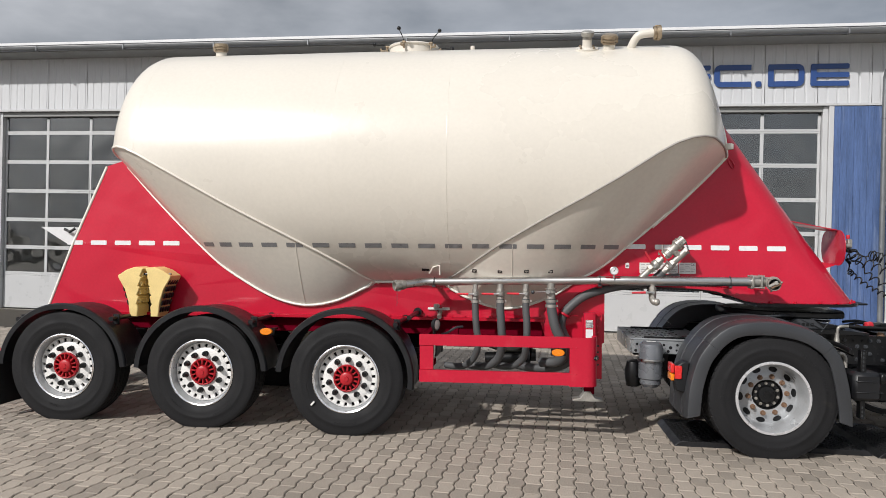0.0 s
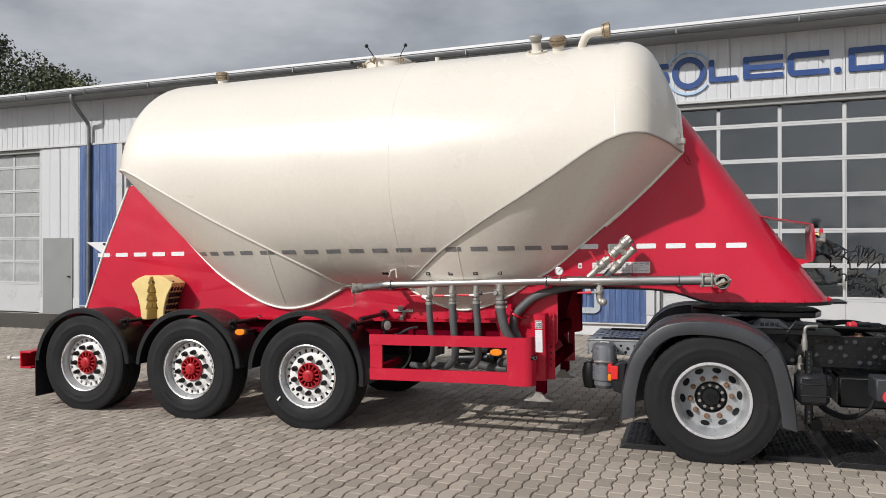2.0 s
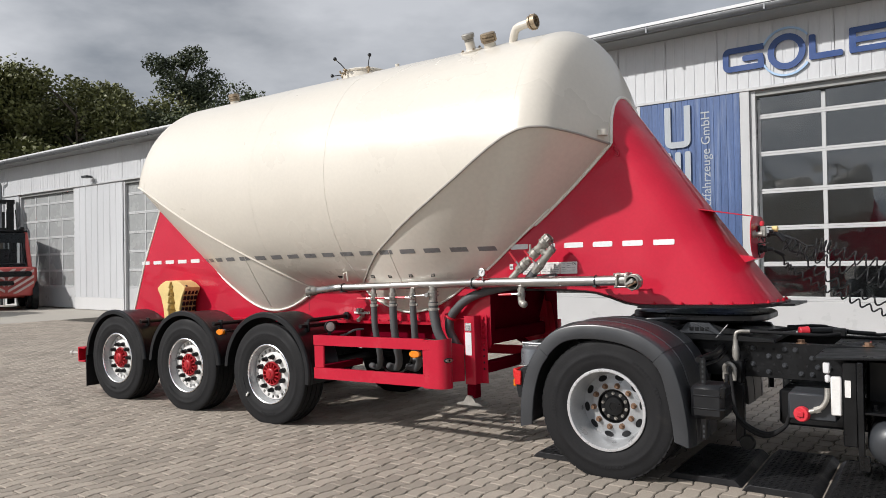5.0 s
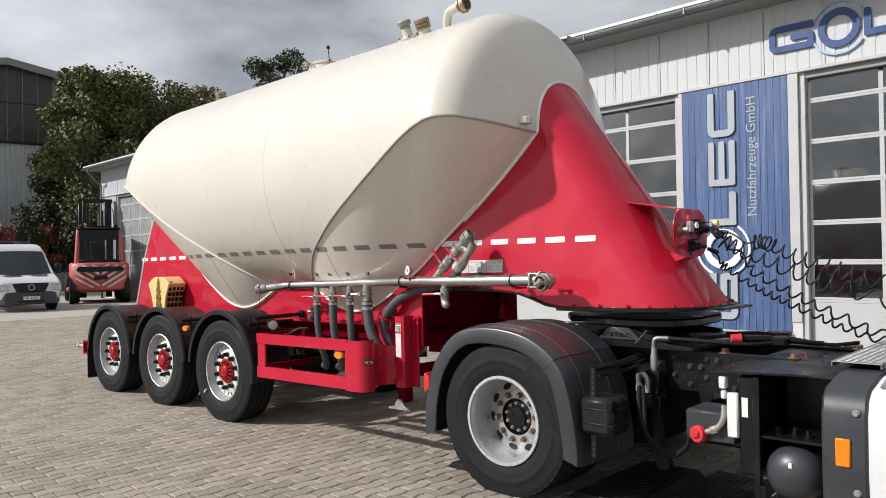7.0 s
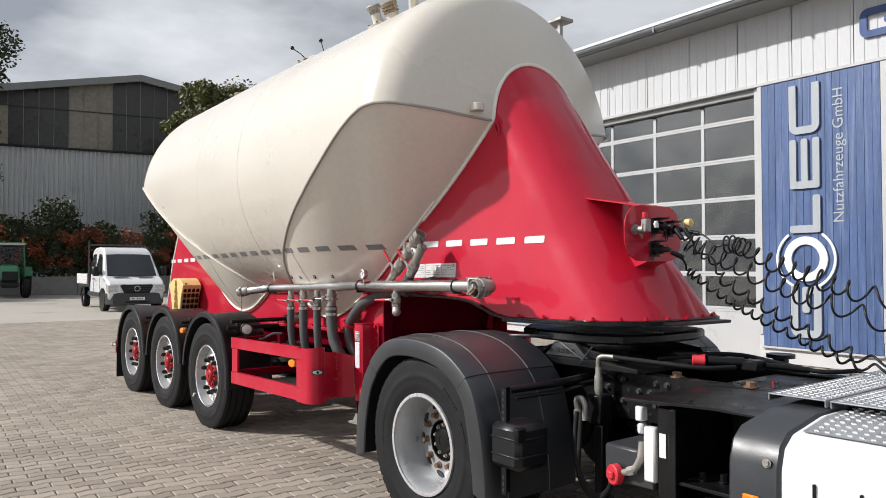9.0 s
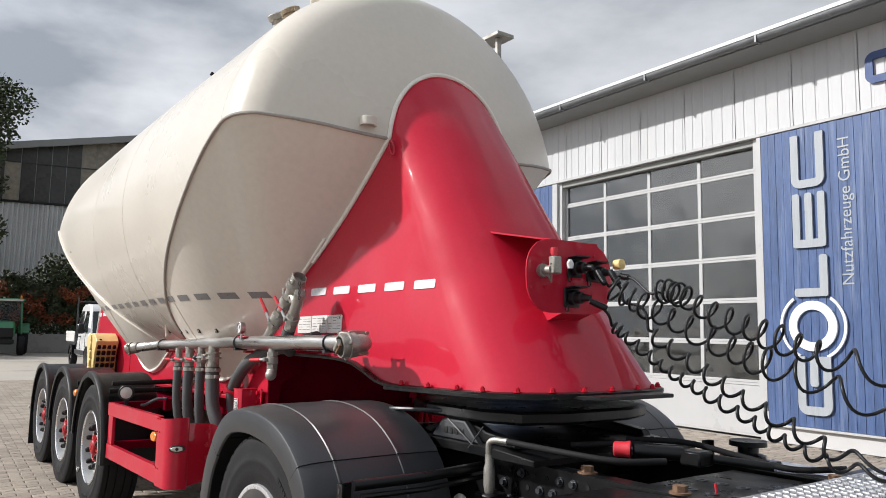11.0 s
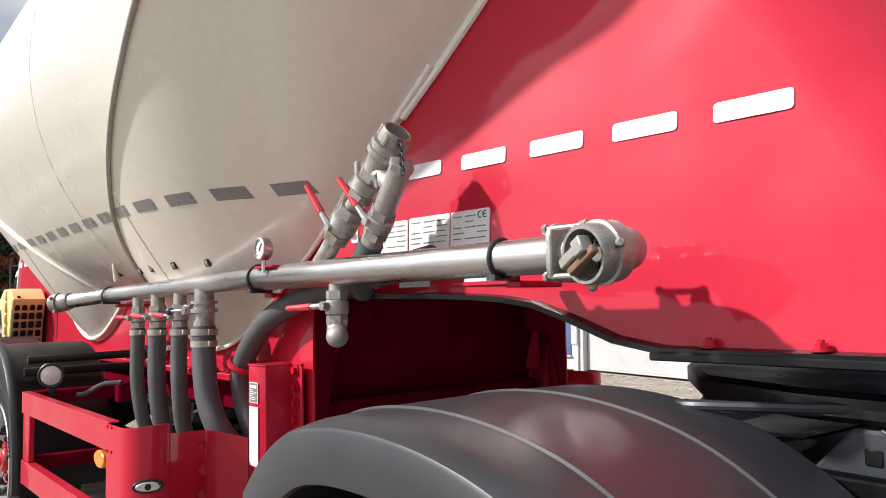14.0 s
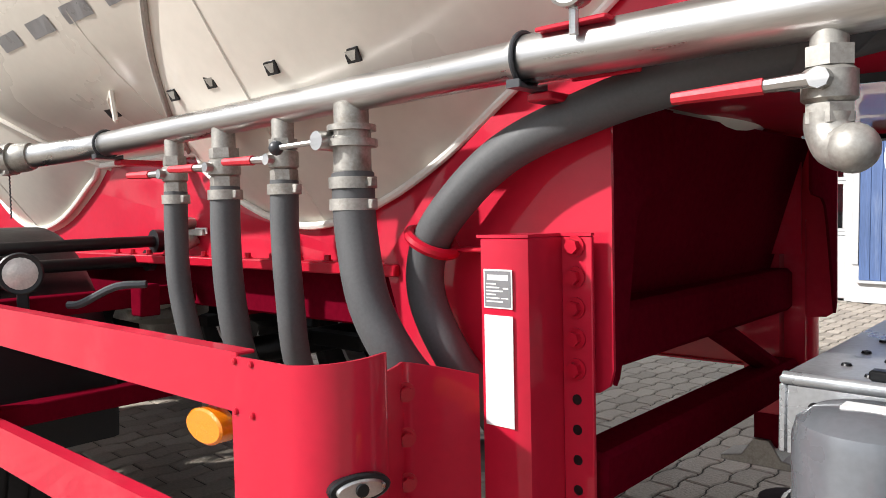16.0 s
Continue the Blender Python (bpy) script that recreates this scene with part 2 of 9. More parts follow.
def glass(name, color=(0.75, 0.8, 0.8), rough=0.02, ior=1.45, wavy=0.0):
    m = bpy.data.materials.new(name)
    m.use_nodes = True
    b = m.node_tree.nodes["Principled BSDF"]
    b.inputs["Base Color"].default_value = (*color, 1)
    b.inputs["Transmission Weight"].default_value, b.inputs["Roughness"].default_value, b.inputs["IOR"].default_value = 1.0, rough, ior
    if wavy:
        N, L = m.node_tree.nodes, m.node_tree.links
        tc, nz, bp = N.new("ShaderNodeTexCoord"), N.new("ShaderNodeTexNoise"), N.new("ShaderNodeBump")
        nz.inputs["Scale"].default_value, nz.inputs["Detail"].default_value = 1.7, 1.0
        bp.inputs["Strength"].default_value, bp.inputs["Distance"].default_value = wavy, 0.08
        L.new(tc.outputs["Object"], nz.inputs["Vector"]); L.new(nz.outputs["Fac"], bp.inputs["Height"]); L.new(bp.outputs["Normal"], b.inputs["Normal"])
    return m


CREAM = material("cream_paint", (0.635, 0.595, 0.525), 0.30, vary=0.045, scale=0.9, fine=30, bump=0.012, coat=0.25, rough_vary=0.06, dents=0.12)
CREAM_LOW = material("cream_hopper_paint", (0.70, 0.655, 0.58), 0.34, vary=0.06, scale=1.3, fine=25, bump=0.015, coat=0.2, dirt=(0.56, 0.51, 0.43), dirt_at=0.70, rough_vary=0.08)
RED = material("red_paint", (0.465, 0.010, 0.033), 0.5, vary=0.08, scale=1.6, fine=40, bump=0.012, coat=0.55, rough_vary=0.08, coat_rough=0.06, spec=0.12, dents=0.42, dirt=(0.52, 0.05, 0.07), dirt_at=0.60)
RED_DULL = material("red_frame_paint", (0.42, 0.005, 0.022), 0.38, vary=0.12, scale=4, fine=60, bump=0.03, coat=0.1, spec=0.25, dirt=(0.20, 0.03, 0.025), dirt_at=0.66)
# the frame red darkened: deep shade under the body put into the colour
RED_SHADED = material("shaded_underside_paint", (0.11, 0.002, 0.010), 0.6, vary=0.2, scale=4, fine=60, bump=0.02, dirt=(0.08, 0.003, 0.009), dirt_at=0.60, spec=0.0)
WHITE_SEAL = material("white_sealant", (0.80, 0.78, 0.72), 0.5, vary=0.08, scale=12, fine=80, bump=0.1)
GREY_SEAL = material("grey_sealant", (0.33, 0.31, 0.28), 0.6, vary=0.15, scale=12, fine=80, bump=0.1)
STRIP_DARK = material("grey_reflective_tape", (0.20, 0.20, 0.205), 0.35, vary=0.15, scale=30, fine=300, bump=0.03)
STRIP_WHITE = material("white_reflective_tape", (0.68, 0.68, 0.69), 0.35, vary=0.08, scale=30, fine=300, bump=0.03)
RUBBER = material("tyre_rubber", (0.010, 0.010, 0.011), 0.75, vary=0.25, scale=5, fine=70, bump=0.12, dirt=(0.028, 0.026, 0.023), dirt_at=0.63, spec=0.28)
HOSE = material("hose_rubber", (0.072, 0.074, 0.077), 0.6, vary=0.16, scale=9, fine=160, bump=0.03, dirt=(0.13, 0.125, 0.12), dirt_at=0.64)
PLASTIC = material("black_plastic", (0.008, 0.0085, 0.010), 0.40, vary=0.2, scale=5, fine=160, bump=0.06, dirt=(0.03, 0.029, 0.028), dirt_at=0.67, spec=0.4)
FENDER = material("grey_fender_plastic", (0.027, 0.029, 0.033), 0.44, vary=0.2, scale=3, fine=120, bump=0.02, coat=0.2, coat_rough=0.3, spec=0.6, dirt=(0.09, 0.09, 0.092), dirt_at=0.62)
BLACK = material("black_chassis_paint", (0.0045, 0.0048, 0.0055), 0.36, vary=0.3, scale=7, fine=60, bump=0.08, dirt=(0.016, 0.014, 0.012), dirt_at=0.66, spec=0.38)
DARKGREY = material("anthracite_paint", (0.034, 0.037, 0.042), 0.4, vary=0.12, scale=5, fine=80, bump=0.03)
RIM_PAINT = material("bright_silver_paint", (0.56, 0.56, 0.57), 0.30, 0.4, vary=0.08, scale=9, fine=90, bump=0.02, dirt=(0.45, 0.43, 0.40), dirt_at=0.68)
SHEET = material("grey_sheet_metal", (0.38, 0.395, 0.41), 0.33, 0.6, vary=0.2, scale=7, fine=90, bump=0.04, dirt=(0.09, 0.085, 0.08), dirt_at=0.6)
CANISTER = material("grey_blue_canister_paint", (0.15, 0.16, 0.175), 0.28, 0.3, coat=0.8, coat_rough=0.1, vary=0.12, scale=6, fine=80, bump=0.03)
STEEL = material("brushed_steel", (0.53, 0.525, 0.515), 0.33, 1.0, vary=0.14, scale=6, fine=60, bump=0.02, stretch=(0.3, 4, 4), rough_vary=0.12)
CAST = material("cast_fitting", (0.36, 0.345, 0.315), 0.46, 0.6, vary=0.26, scale=14, fine=140, bump=0.03, dirt=(0.17, 0.145, 0.11), dirt_at=0.56)
BRASS = material("weathered_brass", (0.34, 0.27, 0.19), 0.5, 0.7, vary=0.3, scale=18, fine=120, bump=0.12)
ALU = material("aluminium_rim", (0.86, 0.86, 0.87), 0.20, 0.95, vary=0.08, scale=9, fine=90, bump=0.02, dirt=(0.5, 0.48, 0.45), dirt_at=0.68)
RIM_GREY = material("silver_painted_rim", (0.40, 0.41, 0.42), 0.36, 0.4, vary=0.12, scale=8, fine=80, bump=0.04, dirt=(0.26, 0.23, 0.20), dirt_at=0.64)
HUB_RED = material("red_hub_paint", (0.38, 0.009, 0.016), 0.42, vary=0.15, scale=14, fine=90, bump=0.05)
RUST = material("rusty_nut", (0.20, 0.12, 0.075), 0.65, 0.4, vary=0.35, scale=30, fine=150, bump=0.15)
YELLOW = material("yellow_plastic", (0.70, 0.53, 0.22), 0.5, vary=0.12, scale=10, fine=120, bump=0.06, dirt=(0.42, 0.30, 0.11), dirt_at=0.62)
AMBER = material("amber_lens", (0.75, 0.21, 0.006), 0.2, vary=0.12, scale=60, fine=200, bump=0.1, coat=0.4)
LENS = material("clear_lens", (0.50, 0.48, 0.45), 0.15, vary=0.15, scale=60, fine=180, bump=0.06, coat=0.5)
RED_LENS = material("red_lens", (0.62, 0.02, 0.02), 0.2, vary=0.12, scale=60, fine=200, bump=0.1, coat=0.4)
RED_PLASTIC = material("red_plastic", (0.55, 0.025, 0.04), 0.45, vary=0.1, scale=20, fine=120, bump=0.04)
WHITE_PAINT = material("white_paint", (0.66, 0.665, 0.67), 0.35, vary=0.05, scale=3, fine=60, bump=0.015, coat=0.2)
WHITE_PLATE = material("white_plate", (0.70, 0.69, 0.67), 0.4, vary=0.10, scale=14, fine=120, bump=0.03)
TEXT_GREY = material("grey_print", (0.16, 0.16, 0.165), 0.6, vary=0.1, scale=20, fine=90, bump=0)
WALL = material("white_wall_cladding", (0.51, 0.52, 0.535), 0.45, vary=0.05, scale=0.8, fine=20, bump=0.02, dirt=(0.52, 0.52, 0.51), dirt_at=0.62, stretch=(1, 1, 0.25))
BASE_WALL = material("white_render", (0.55, 0.55, 0.55), 0.7, vary=0.06, scale=2, fine=60, bump=0.1, dirt=(0.55, 0.54, 0.52), dirt_at=0.6)
DOORFRAME = material("white_door_profile", (0.475, 0.48, 0.485), 0.35, vary=0.05, scale=3, fine=60, bump=0.01)
BLUE = material("blue_timber_cladding", (0.060, 0.105, 0.235), 0.5, vary=0.42, scale=2.5, fine=22, bump=0.05, dirt=(0.16, 0.21, 0.33), dirt_at=0.53, stretch=(6, 6, 0.35))
SIGN_BLUE = material("sign_blue", (0.018, 0.055, 0.19), 0.4, vary=0.08, scale=3, fine=40, bump=0.01)
SIGN_LIGHT = material("sign_light_blue", (0.32, 0.47, 0.66), 0.4, vary=0.08, scale=3, fine=40, bump=0.01)
SIGN_GREY = material("banner_grey_print", (0.36, 0.39, 0.42), 0.5, vary=0.12, scale=3, fine=30, bump=0.02, stretch=(6, 6, 0.5))
SIGN_WHITE = material("banner_white_print", (0.74, 0.76, 0.79), 0.5, vary=0.08, scale=3, fine=30, bump=0.02)
GUTTER = material("zinc_gutter", (0.20, 0.21, 0.22), 0.45, 0.6, vary=0.12, scale=6, fine=60, bump=0.04)
ROOF = material("roof_sheet", (0.42, 0.42, 0.42), 0.5, 0.3, vary=0.1, scale=1, fine=20, bump=0.03)
GREYDOOR = material("grey_steel_door", (0.23, 0.235, 0.23), 0.5, vary=0.08, scale=2, fine=40, bump=0.02)
# dimness of the unlit room put into a dark grey
DARKROOM = material("darkened_workshop_inside", (0.13, 0.13, 0.135), 0.8, vary=0.4, scale=0.9, fine=5, bump=0)
PANE = glass("door_pane", (0.45, 0.48, 0.49), 0.03, 2.0, 0.18)
# opaque pale grey with a clear coat, for the first two doors
PANE_PALE = material("pale_opaque_pane", (0.33, 0.34, 0.34), 0.25, vary=0.12, scale=1.5, fine=9, bump=0.01, coat=0.5)
CARGLASS = glass("vehicle_glass", (0.25, 0.28, 0.29), 0.02)
PAVER = material("concrete_paver", (0.305, 0.265, 0.222), 0.85, vary=0.2, scale=0.8, fine=75, bump=0.5, per_object=0.7, dirt=(0.125, 0.115, 0.105), dirt_at=0.63, spec=0.3)
JOINT = material("sandy_joint", (0.06, 0.053, 0.044), 0.95, vary=0.25, scale=3, fine=60, bump=0.5, spec=0.2)
YARD = material("yard_concrete", (0.375, 0.348, 0.308), 0.88, vary=0.12, scale=0.35, fine=16, bump=0.2, dirt=(0.19, 0.18, 0.165), dirt_at=0.56, spec=0.3)
CHECKER = material("checker_plate", (0.032, 0.032, 0.034), 0.5, 0.7, vary=0.25, scale=5, fine=60, bump=0.2)
TREAD_ALU = material("aluminium_tread", (0.50, 0.505, 0.515), 0.34, 0.75, vary=0.12, scale=6, fine=70, bump=0.08)
BARK = material("bark", (0.085, 0.068, 0.05), 0.9, vary=0.3, scale=6, fine=40, bump=0.5)
LEAF = material("green_leaves", (0.105, 0.112, 0.034), 0.6, vary=0.35, scale=0.6, fine=5, bump=0.0, per_object=0.7)
LEAF_DARK = material("dark_leaves", (0.042, 0.056, 0.021), 0.6, vary=0.35, scale=0.6, fine=5, bump=0.0, per_object=0.7)
LEAF_RED = material("russet_leaves", (0.26, 0.075, 0.032), 0.6, vary=0.4, scale=0.6, fine=5, bump=0.0, per_object=0.7)
CONCRETE = material("rough_concrete", (0.27, 0.265, 0.25), 0.85, vary=0.15, scale=1.2, fine=30, bump=0.3, dirt=(0.17, 0.16, 0.15), dirt_at=0.58)
CORR = material("grey_corrugated_sheet", (0.56, 0.57, 0.57), 0.55, 0.2, vary=0.14, scale=0.5, fine=8, bump=0.03, dirt=(0.20, 0.19, 0.18), dirt_at=0.6)
PALE_PANEL = material("pale_glazing_panel", (0.26, 0.225, 0.18), 0.35, vary=0.35, scale=0.4, fine=4, bump=0.02, dirt=(0.12, 0.10, 0.08), dirt_at=0.58)
OLD_PANEL = material("brown_glazing_panel", (0.055, 0.052, 0.049), 0.3, vary=0.4, scale=0.25, fine=4, bump=0.02, dirt=(0.12, 0.10, 0.08), dirt_at=0.62)
LIFT_RED = material("faded_forklift_red", (0.48, 0.085, 0.075), 0.5, vary=0.12, scale=3, fine=40, bump=0.03)
STRIPE_PALE = material("pale_stripe_paint", (0.60, 0.46, 0.43), 0.55, vary=0.15, scale=6, fine=60, bump=0.02, dirt=(0.42, 0.24, 0.22), dirt_at=0.6)
VAN_GLASS = material("dark_vehicle_glass", (0.020, 0.024, 0.025), 0.06, vary=0.1, scale=1.5, fine=9, bump=0.004, rough_vary=0.02, spec=0.8)
GREEN = material("green_machine_paint", (0.045, 0.19, 0.09), 0.4, vary=0.12, scale=3, fine=40, bump=0.02)

# ---- ground ----
ground_bm = B()
grid_mesh(ground_bm, [[(-900 + 1800 * i / 12, -900 + 1800 * j / 12, -0.014) for i in range(13)] for j in range(13)])
ground = part("ground", ground_bm, YARD, smooth=0)
tagged(ground, "grey worn concrete yard reaching to the horizon", "ground", kind="structure")

# ---- workshop building, front along u, at an angle to the trailer ----
HALL = pose(4.0, 7.85, 0, 0, 0, -3.3)
hall = thing("workshop_hall", "long white metal-clad truck workshop with a low roof", "building", HALL, kind="structure")
U0, U1, DOOR_TOP, EAVE = -32.2, 16.0, 4.60, 5.80
DOORS = [(-30.4, -25.8), (-22.35, -17.75), (-14.8, -10.2), (-7.85, -3.30), (-1.15, 3.42), (6.4, 11.0)]
BLUES = [(-16.3, -15.0), (-10.05, -8.0), (-3.22, -1.32), (3.52, 4.5)]


def clad_wall(name, u0, u1, z0, z1, mat, pitch=0.99, rib=0.2, parent=None, label=""):
    """Sheet-metal cladding with fine ribs and an open joint at each sheet."""
    bm = B()
    n = max(1, round((u1 - u0) / pitch))
    w = (u1 - u0) / n
    for i in range(n):
        a, b = u0 + i * w + 0.006, u0 + (i + 1) * w - 0.006
        k = max(2, round((b - a) / rib))
        prof = []
        for j in range(k):
            c0, c1 = a + (b - a) * j / k, a + (b - a) * (j + 1) / k
            prof += [(c0, 0.0), (c1 - 0.05, 0.0), (c1 - 0.04, 0.008), (c1 - 0.012, 0.008)]
        prof.append((b, 0.0))
        front = [[(u, v, z) for u, v in prof] for z in (z0, z1)]
        grid_mesh(bm, front)
        grid_mesh(bm, [[(a, 0.0, z0), (b, 0.0, z0)], [(a, 0.03, z0), (b, 0.03, z0)]])
    bmesh.ops.recalc_face_normals(bm, faces=bm.faces)
    return pieces(name, bm, mat, parent, label, smooth=0)


# solid wall pieces with thickness, openings between them
solid = []
cur = U0
for a, b in DOORS:
    solid.append((cur, a))
    cur = b
solid.append((cur, U1))
for a, b in solid:
    bm = B()
    box(bm, a, b, 0.035, 0.28, 0.0, DOOR_TOP + 0.05, 0)
    part("wall", bm, BASE_WALL, hall)
    inner = [(a, b)]
    for c, d in BLUES:
        if c >= a - 0.3 and d <= b + 0.3:
            inner = [(a, c), (d, b)]
    for c, d in inner:
        if d - c > 0.35:
            clad_wall("wall_cladding", c + 0.02, d - 0.02, 0.45, DOOR_TOP, WALL, 0.9, 0.9, hall)
        elif d - c > 0.02:
            bm = B(); box(bm, c + 0.004, d - 0.004, -0.035, 0.033, 0.45, DOOR_TOP, 0.004); part("trim", bm, DOORFRAME, hall)
    bm = B()
    box(bm, a, b, -0.015, 0.034, 0.0, 0.448, 0.005)
    part("plinth", bm, BASE_WALL, hall)
bm = B(); box(bm, U0, U1, 0.035, 0.28, DOOR_TOP + 0.052, EAVE + 0.15, 0); part("wall", bm, BASE_WALL, hall)
bm = B(); box(bm, U0, U0 + 0.28, 0.282, 12.0, 0.0, EAVE + 0.15, 0.004); part("wall", bm, WALL, hall)
bm = B(); box(bm, U1 - 0.28, U1, 0.282, 12.0, 0.0, EAVE + 0.15, 0.004); part("wall", bm, WALL, hall)
# unseen rear wall, partition and floor, added dark so the panes look dark
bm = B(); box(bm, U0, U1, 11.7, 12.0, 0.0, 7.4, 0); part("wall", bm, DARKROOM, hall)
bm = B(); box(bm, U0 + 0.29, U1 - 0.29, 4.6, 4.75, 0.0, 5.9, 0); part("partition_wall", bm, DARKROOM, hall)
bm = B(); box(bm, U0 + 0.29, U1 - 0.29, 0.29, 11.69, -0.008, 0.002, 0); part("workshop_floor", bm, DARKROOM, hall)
clad_wall("upper_cladding", U0, U1, DOOR_TOP + 0.06, EAVE + 0.1, WALL, 0.985, 0.197, hall)
bm = B(); box(bm, U0, U1, -0.05, 0.032, DOOR_TOP + 0.004, DOOR_TOP + 0.056, 0.006); part("drip_flashing", bm, DOORFRAME, hall)
# roof: sheet, fascia and half-round gutter
bm = B()
prism(bm, [(-0.62, EAVE + 0.07), (0.3, EAVE + 0.2), (12.2, EAVE + 1.5), (12.2, EAVE + 1.62), (-0.62, EAVE + 0.17)], U0 - 0.35, U1 + 0.35, "x")
part("roof", bm, ROOF, hall)
bm = B(); box(bm, U0 - 0.35, U1 + 0.35, -0.615, -0.02, EAVE + 0.02, EAVE + 0.05, 0.004); part("soffit", bm, GREYDOOR, hall)
bm = B()
gut = [(-0.66 - 0.075 * math.cos(radians(a)), EAVE + 0.12 - 0.085 * math.sin(radians(a))) for a in range(0, 181, 15)]
gin = [(-0.66 - 0.067 * math.cos(radians(a)), EAVE + 0.12 - 0.077 * math.sin(radians(a))) for a in range(180, -1, -15)]
prism(bm, gut + gin, U0 - 0.4, U1 + 0.4, "x")
part("gutter", bm, GUTTER, hall)
bm = B(); box(bm, U0 - 0.42, U1 + 0.42, -0.64, -0.56, EAVE + 0.176, EAVE + 0.235, 0.004); part("roof_edge", bm, WHITE_PAINT, hall, "white metal roof edge strip")
bm = B()
u = U0
while u < U1:
    box(bm, u, u + 0.03, -0.745, -0.575, EAVE + 0.02, EAVE + 0.135, 0.003); u += 2.1
pieces("gutter_clip", bm, GUTTER, hall)


def downpipe(u):
    bm = B()
    tube(bm, curve_pts([(u, -0.66, EAVE + 0.06), (u, -0.64, EAVE - 0.12), (u, -0.35, EAVE - 0.42), (u, -0.14, EAVE - 0.62), (u, -0.10, EAVE - 0.85), (u, -0.10, 4.0)], 6) + [Vector((u, -0.10, 0.35))], 0.05, 14)
    for z in (4.35, 2.6, 1.0):
        lathe(bm, [(0.052, -0.012), (0.06, -0.012), (0.06, 0.012), (0.052, 0.012)], (u, -0.10, z), "z", 14, True)
        box(bm, u - 0.015, u + 0.015, -0.06, 0.02, z - 0.012, z + 0.012, 0.002)
    part("downpipe", bm, GUTTER, hall)
    bm = B(); lathe(bm, [(0.056, 0.0), (0.06, 0.0), (0.06, 0.36), (0.056, 0.36)], (u, -0.10, 0.0), "z", 14, True); part("standpipe", bm, DARKGREY, hall)


for u in (-31.9, -15.9, 4.4):
    downpipe(u)


def section_door(a, b, wicket=None, pane=None):
    """Sectional door: six glazed rows over a solid foot panel, set back in its opening."""
    name = thing("sectional_door", "white sectional workshop door with six rows of dark panes", "door", None, "workshop doors", "structure")
    name.parent = hall
    y = 0.12
    for c, d in ((a, a + 0.09), (b - 0.09, b)):
        bm = B(); box(bm, c, d, 0.02, y + 0.05, 0.0, DOOR_TOP, 0.004); part("door_jamb", bm, DOORFRAME if c == a or True else GREYDOOR, name)
    bm = B(); box(bm, a + 0.09, b - 0.09, 0.03, y + 0.05, DOOR_TOP - 0.10, DOOR_TOP, 0.004); part("door_lintel", bm, GREYDOOR, name)
    c0, c1 = a + 0.10, b - 0.10
    rows = [0.83, 1.45, 2.10, 2.77, 3.45, 4.13, 4.75]
    bm = B(); box(bm, c0, c1, y, y + 0.045, 0.02, rows[0] - 0.045, 0.006)
    box(bm, c0, c1, y - 0.004, y, 0.06, 0.075, 0.001)
    part("foot_panel", bm, DOORFRAME, name)
    cols = [c0 + (c1 - c0) * k / 4 for k in range(5)]
    for i in range(6):
        z0, z1 = rows[i], min(rows[i + 1], DOOR_TOP - 0.11)
        bm = B()
        box(bm, c0, c1, y, y + 0.045, z0 - 0.042, z0 - 0.001, 0.004)
        box(bm, c0, c1, y, y + 0.045, z0 + 0.001, z0 + 0.042, 0.004)
        for k, u in enumerate(cols):
            lo, hi = (u, u + 0.05) if k == 0 else (u - 0.05, u) if k == 4 else (u - 0.034, u + 0.034)
            box(bm, lo, hi, y + 0.002, y + 0.043, z0 + 0.042, z1 - 0.042, 0.004)
        part("door_section", bm, DOORFRAME, name)
        for k in range(4):
            bm = B(); box(bm, cols[k] + 0.034, cols[k + 1] - 0.034, y + 0.018, y + 0.026, z0 + 0.03, z1 - 0.03 if i < 5 else z1, 0)
            p = part("pane", bm, pane or PANE, name, smooth=0)
            p.visible_shadow = pane is not None
    if wicket:
        bm = B()
        for u in (cols[wicket] - 0.012, cols[wicket + 1] + 0.006):
            box(bm, u, u + 0.006, y - 0.004, y + 0.0, 0.1, rows[4] - 0.05, 0.001)
        part("wicket_joint", bm, GREYDOOR, name)
        bm = B(); box(bm, cols[wicket + 1] - 0.03, cols[wicket + 1] + 0.0, y - 0.03, y - 0.001, 1.02, 1.2, 0.004)
        box(bm, cols[wicket + 1] - 0.12, cols[wicket + 1] - 0.03, y - 0.05, y - 0.03, 1.1, 1.125, 0.004)
        part("door_handle", bm, CAST, name)
    return name


for k, (a, b) in enumerate(DOORS):
    section_door(a, b, 2 if k in (2, 4) else None, PANE_PALE if k < 2 else None)


def blue_panel(a, b):
    """Vertical boards with narrow gaps, framed by white trims, a sill below."""
    bm = B()
    n = round((b - a) / 0.118)
    w = (b - a) / n
    for i in range(n):
        box(bm, a + i * w + 0.0015, a + (i + 1) * w - 0.0015, -0.03 - 0.003 * (i % 2), 0.0, 0.27, DOOR_TOP - 0.002, 0.0025)
    pieces("blue_board", bm, BLUE, hall, "weathered blue vertical board")
    bm = B(); box(bm, a - 0.02, b + 0.02, -0.07, 0.0, 0.235, 0.266, 0.004); part("window_sill", bm, DOORFRAME, hall)


for a, b in BLUES:
    blue_panel(a, b)

# grey side door beside the blue boards
bm = B(); box(bm, -17.65, -16.55, -0.03, 0.02, 0.02, 2.1, 0.006); side_door = part("steel_door", bm, GREYDOOR, hall, "plain grey steel side door")
bm = B(); box(bm, -16.72, -16.62, -0.06, -0.032, 1.02, 1.06, 0.006); part("door_handle", bm, BLACK, side_door)


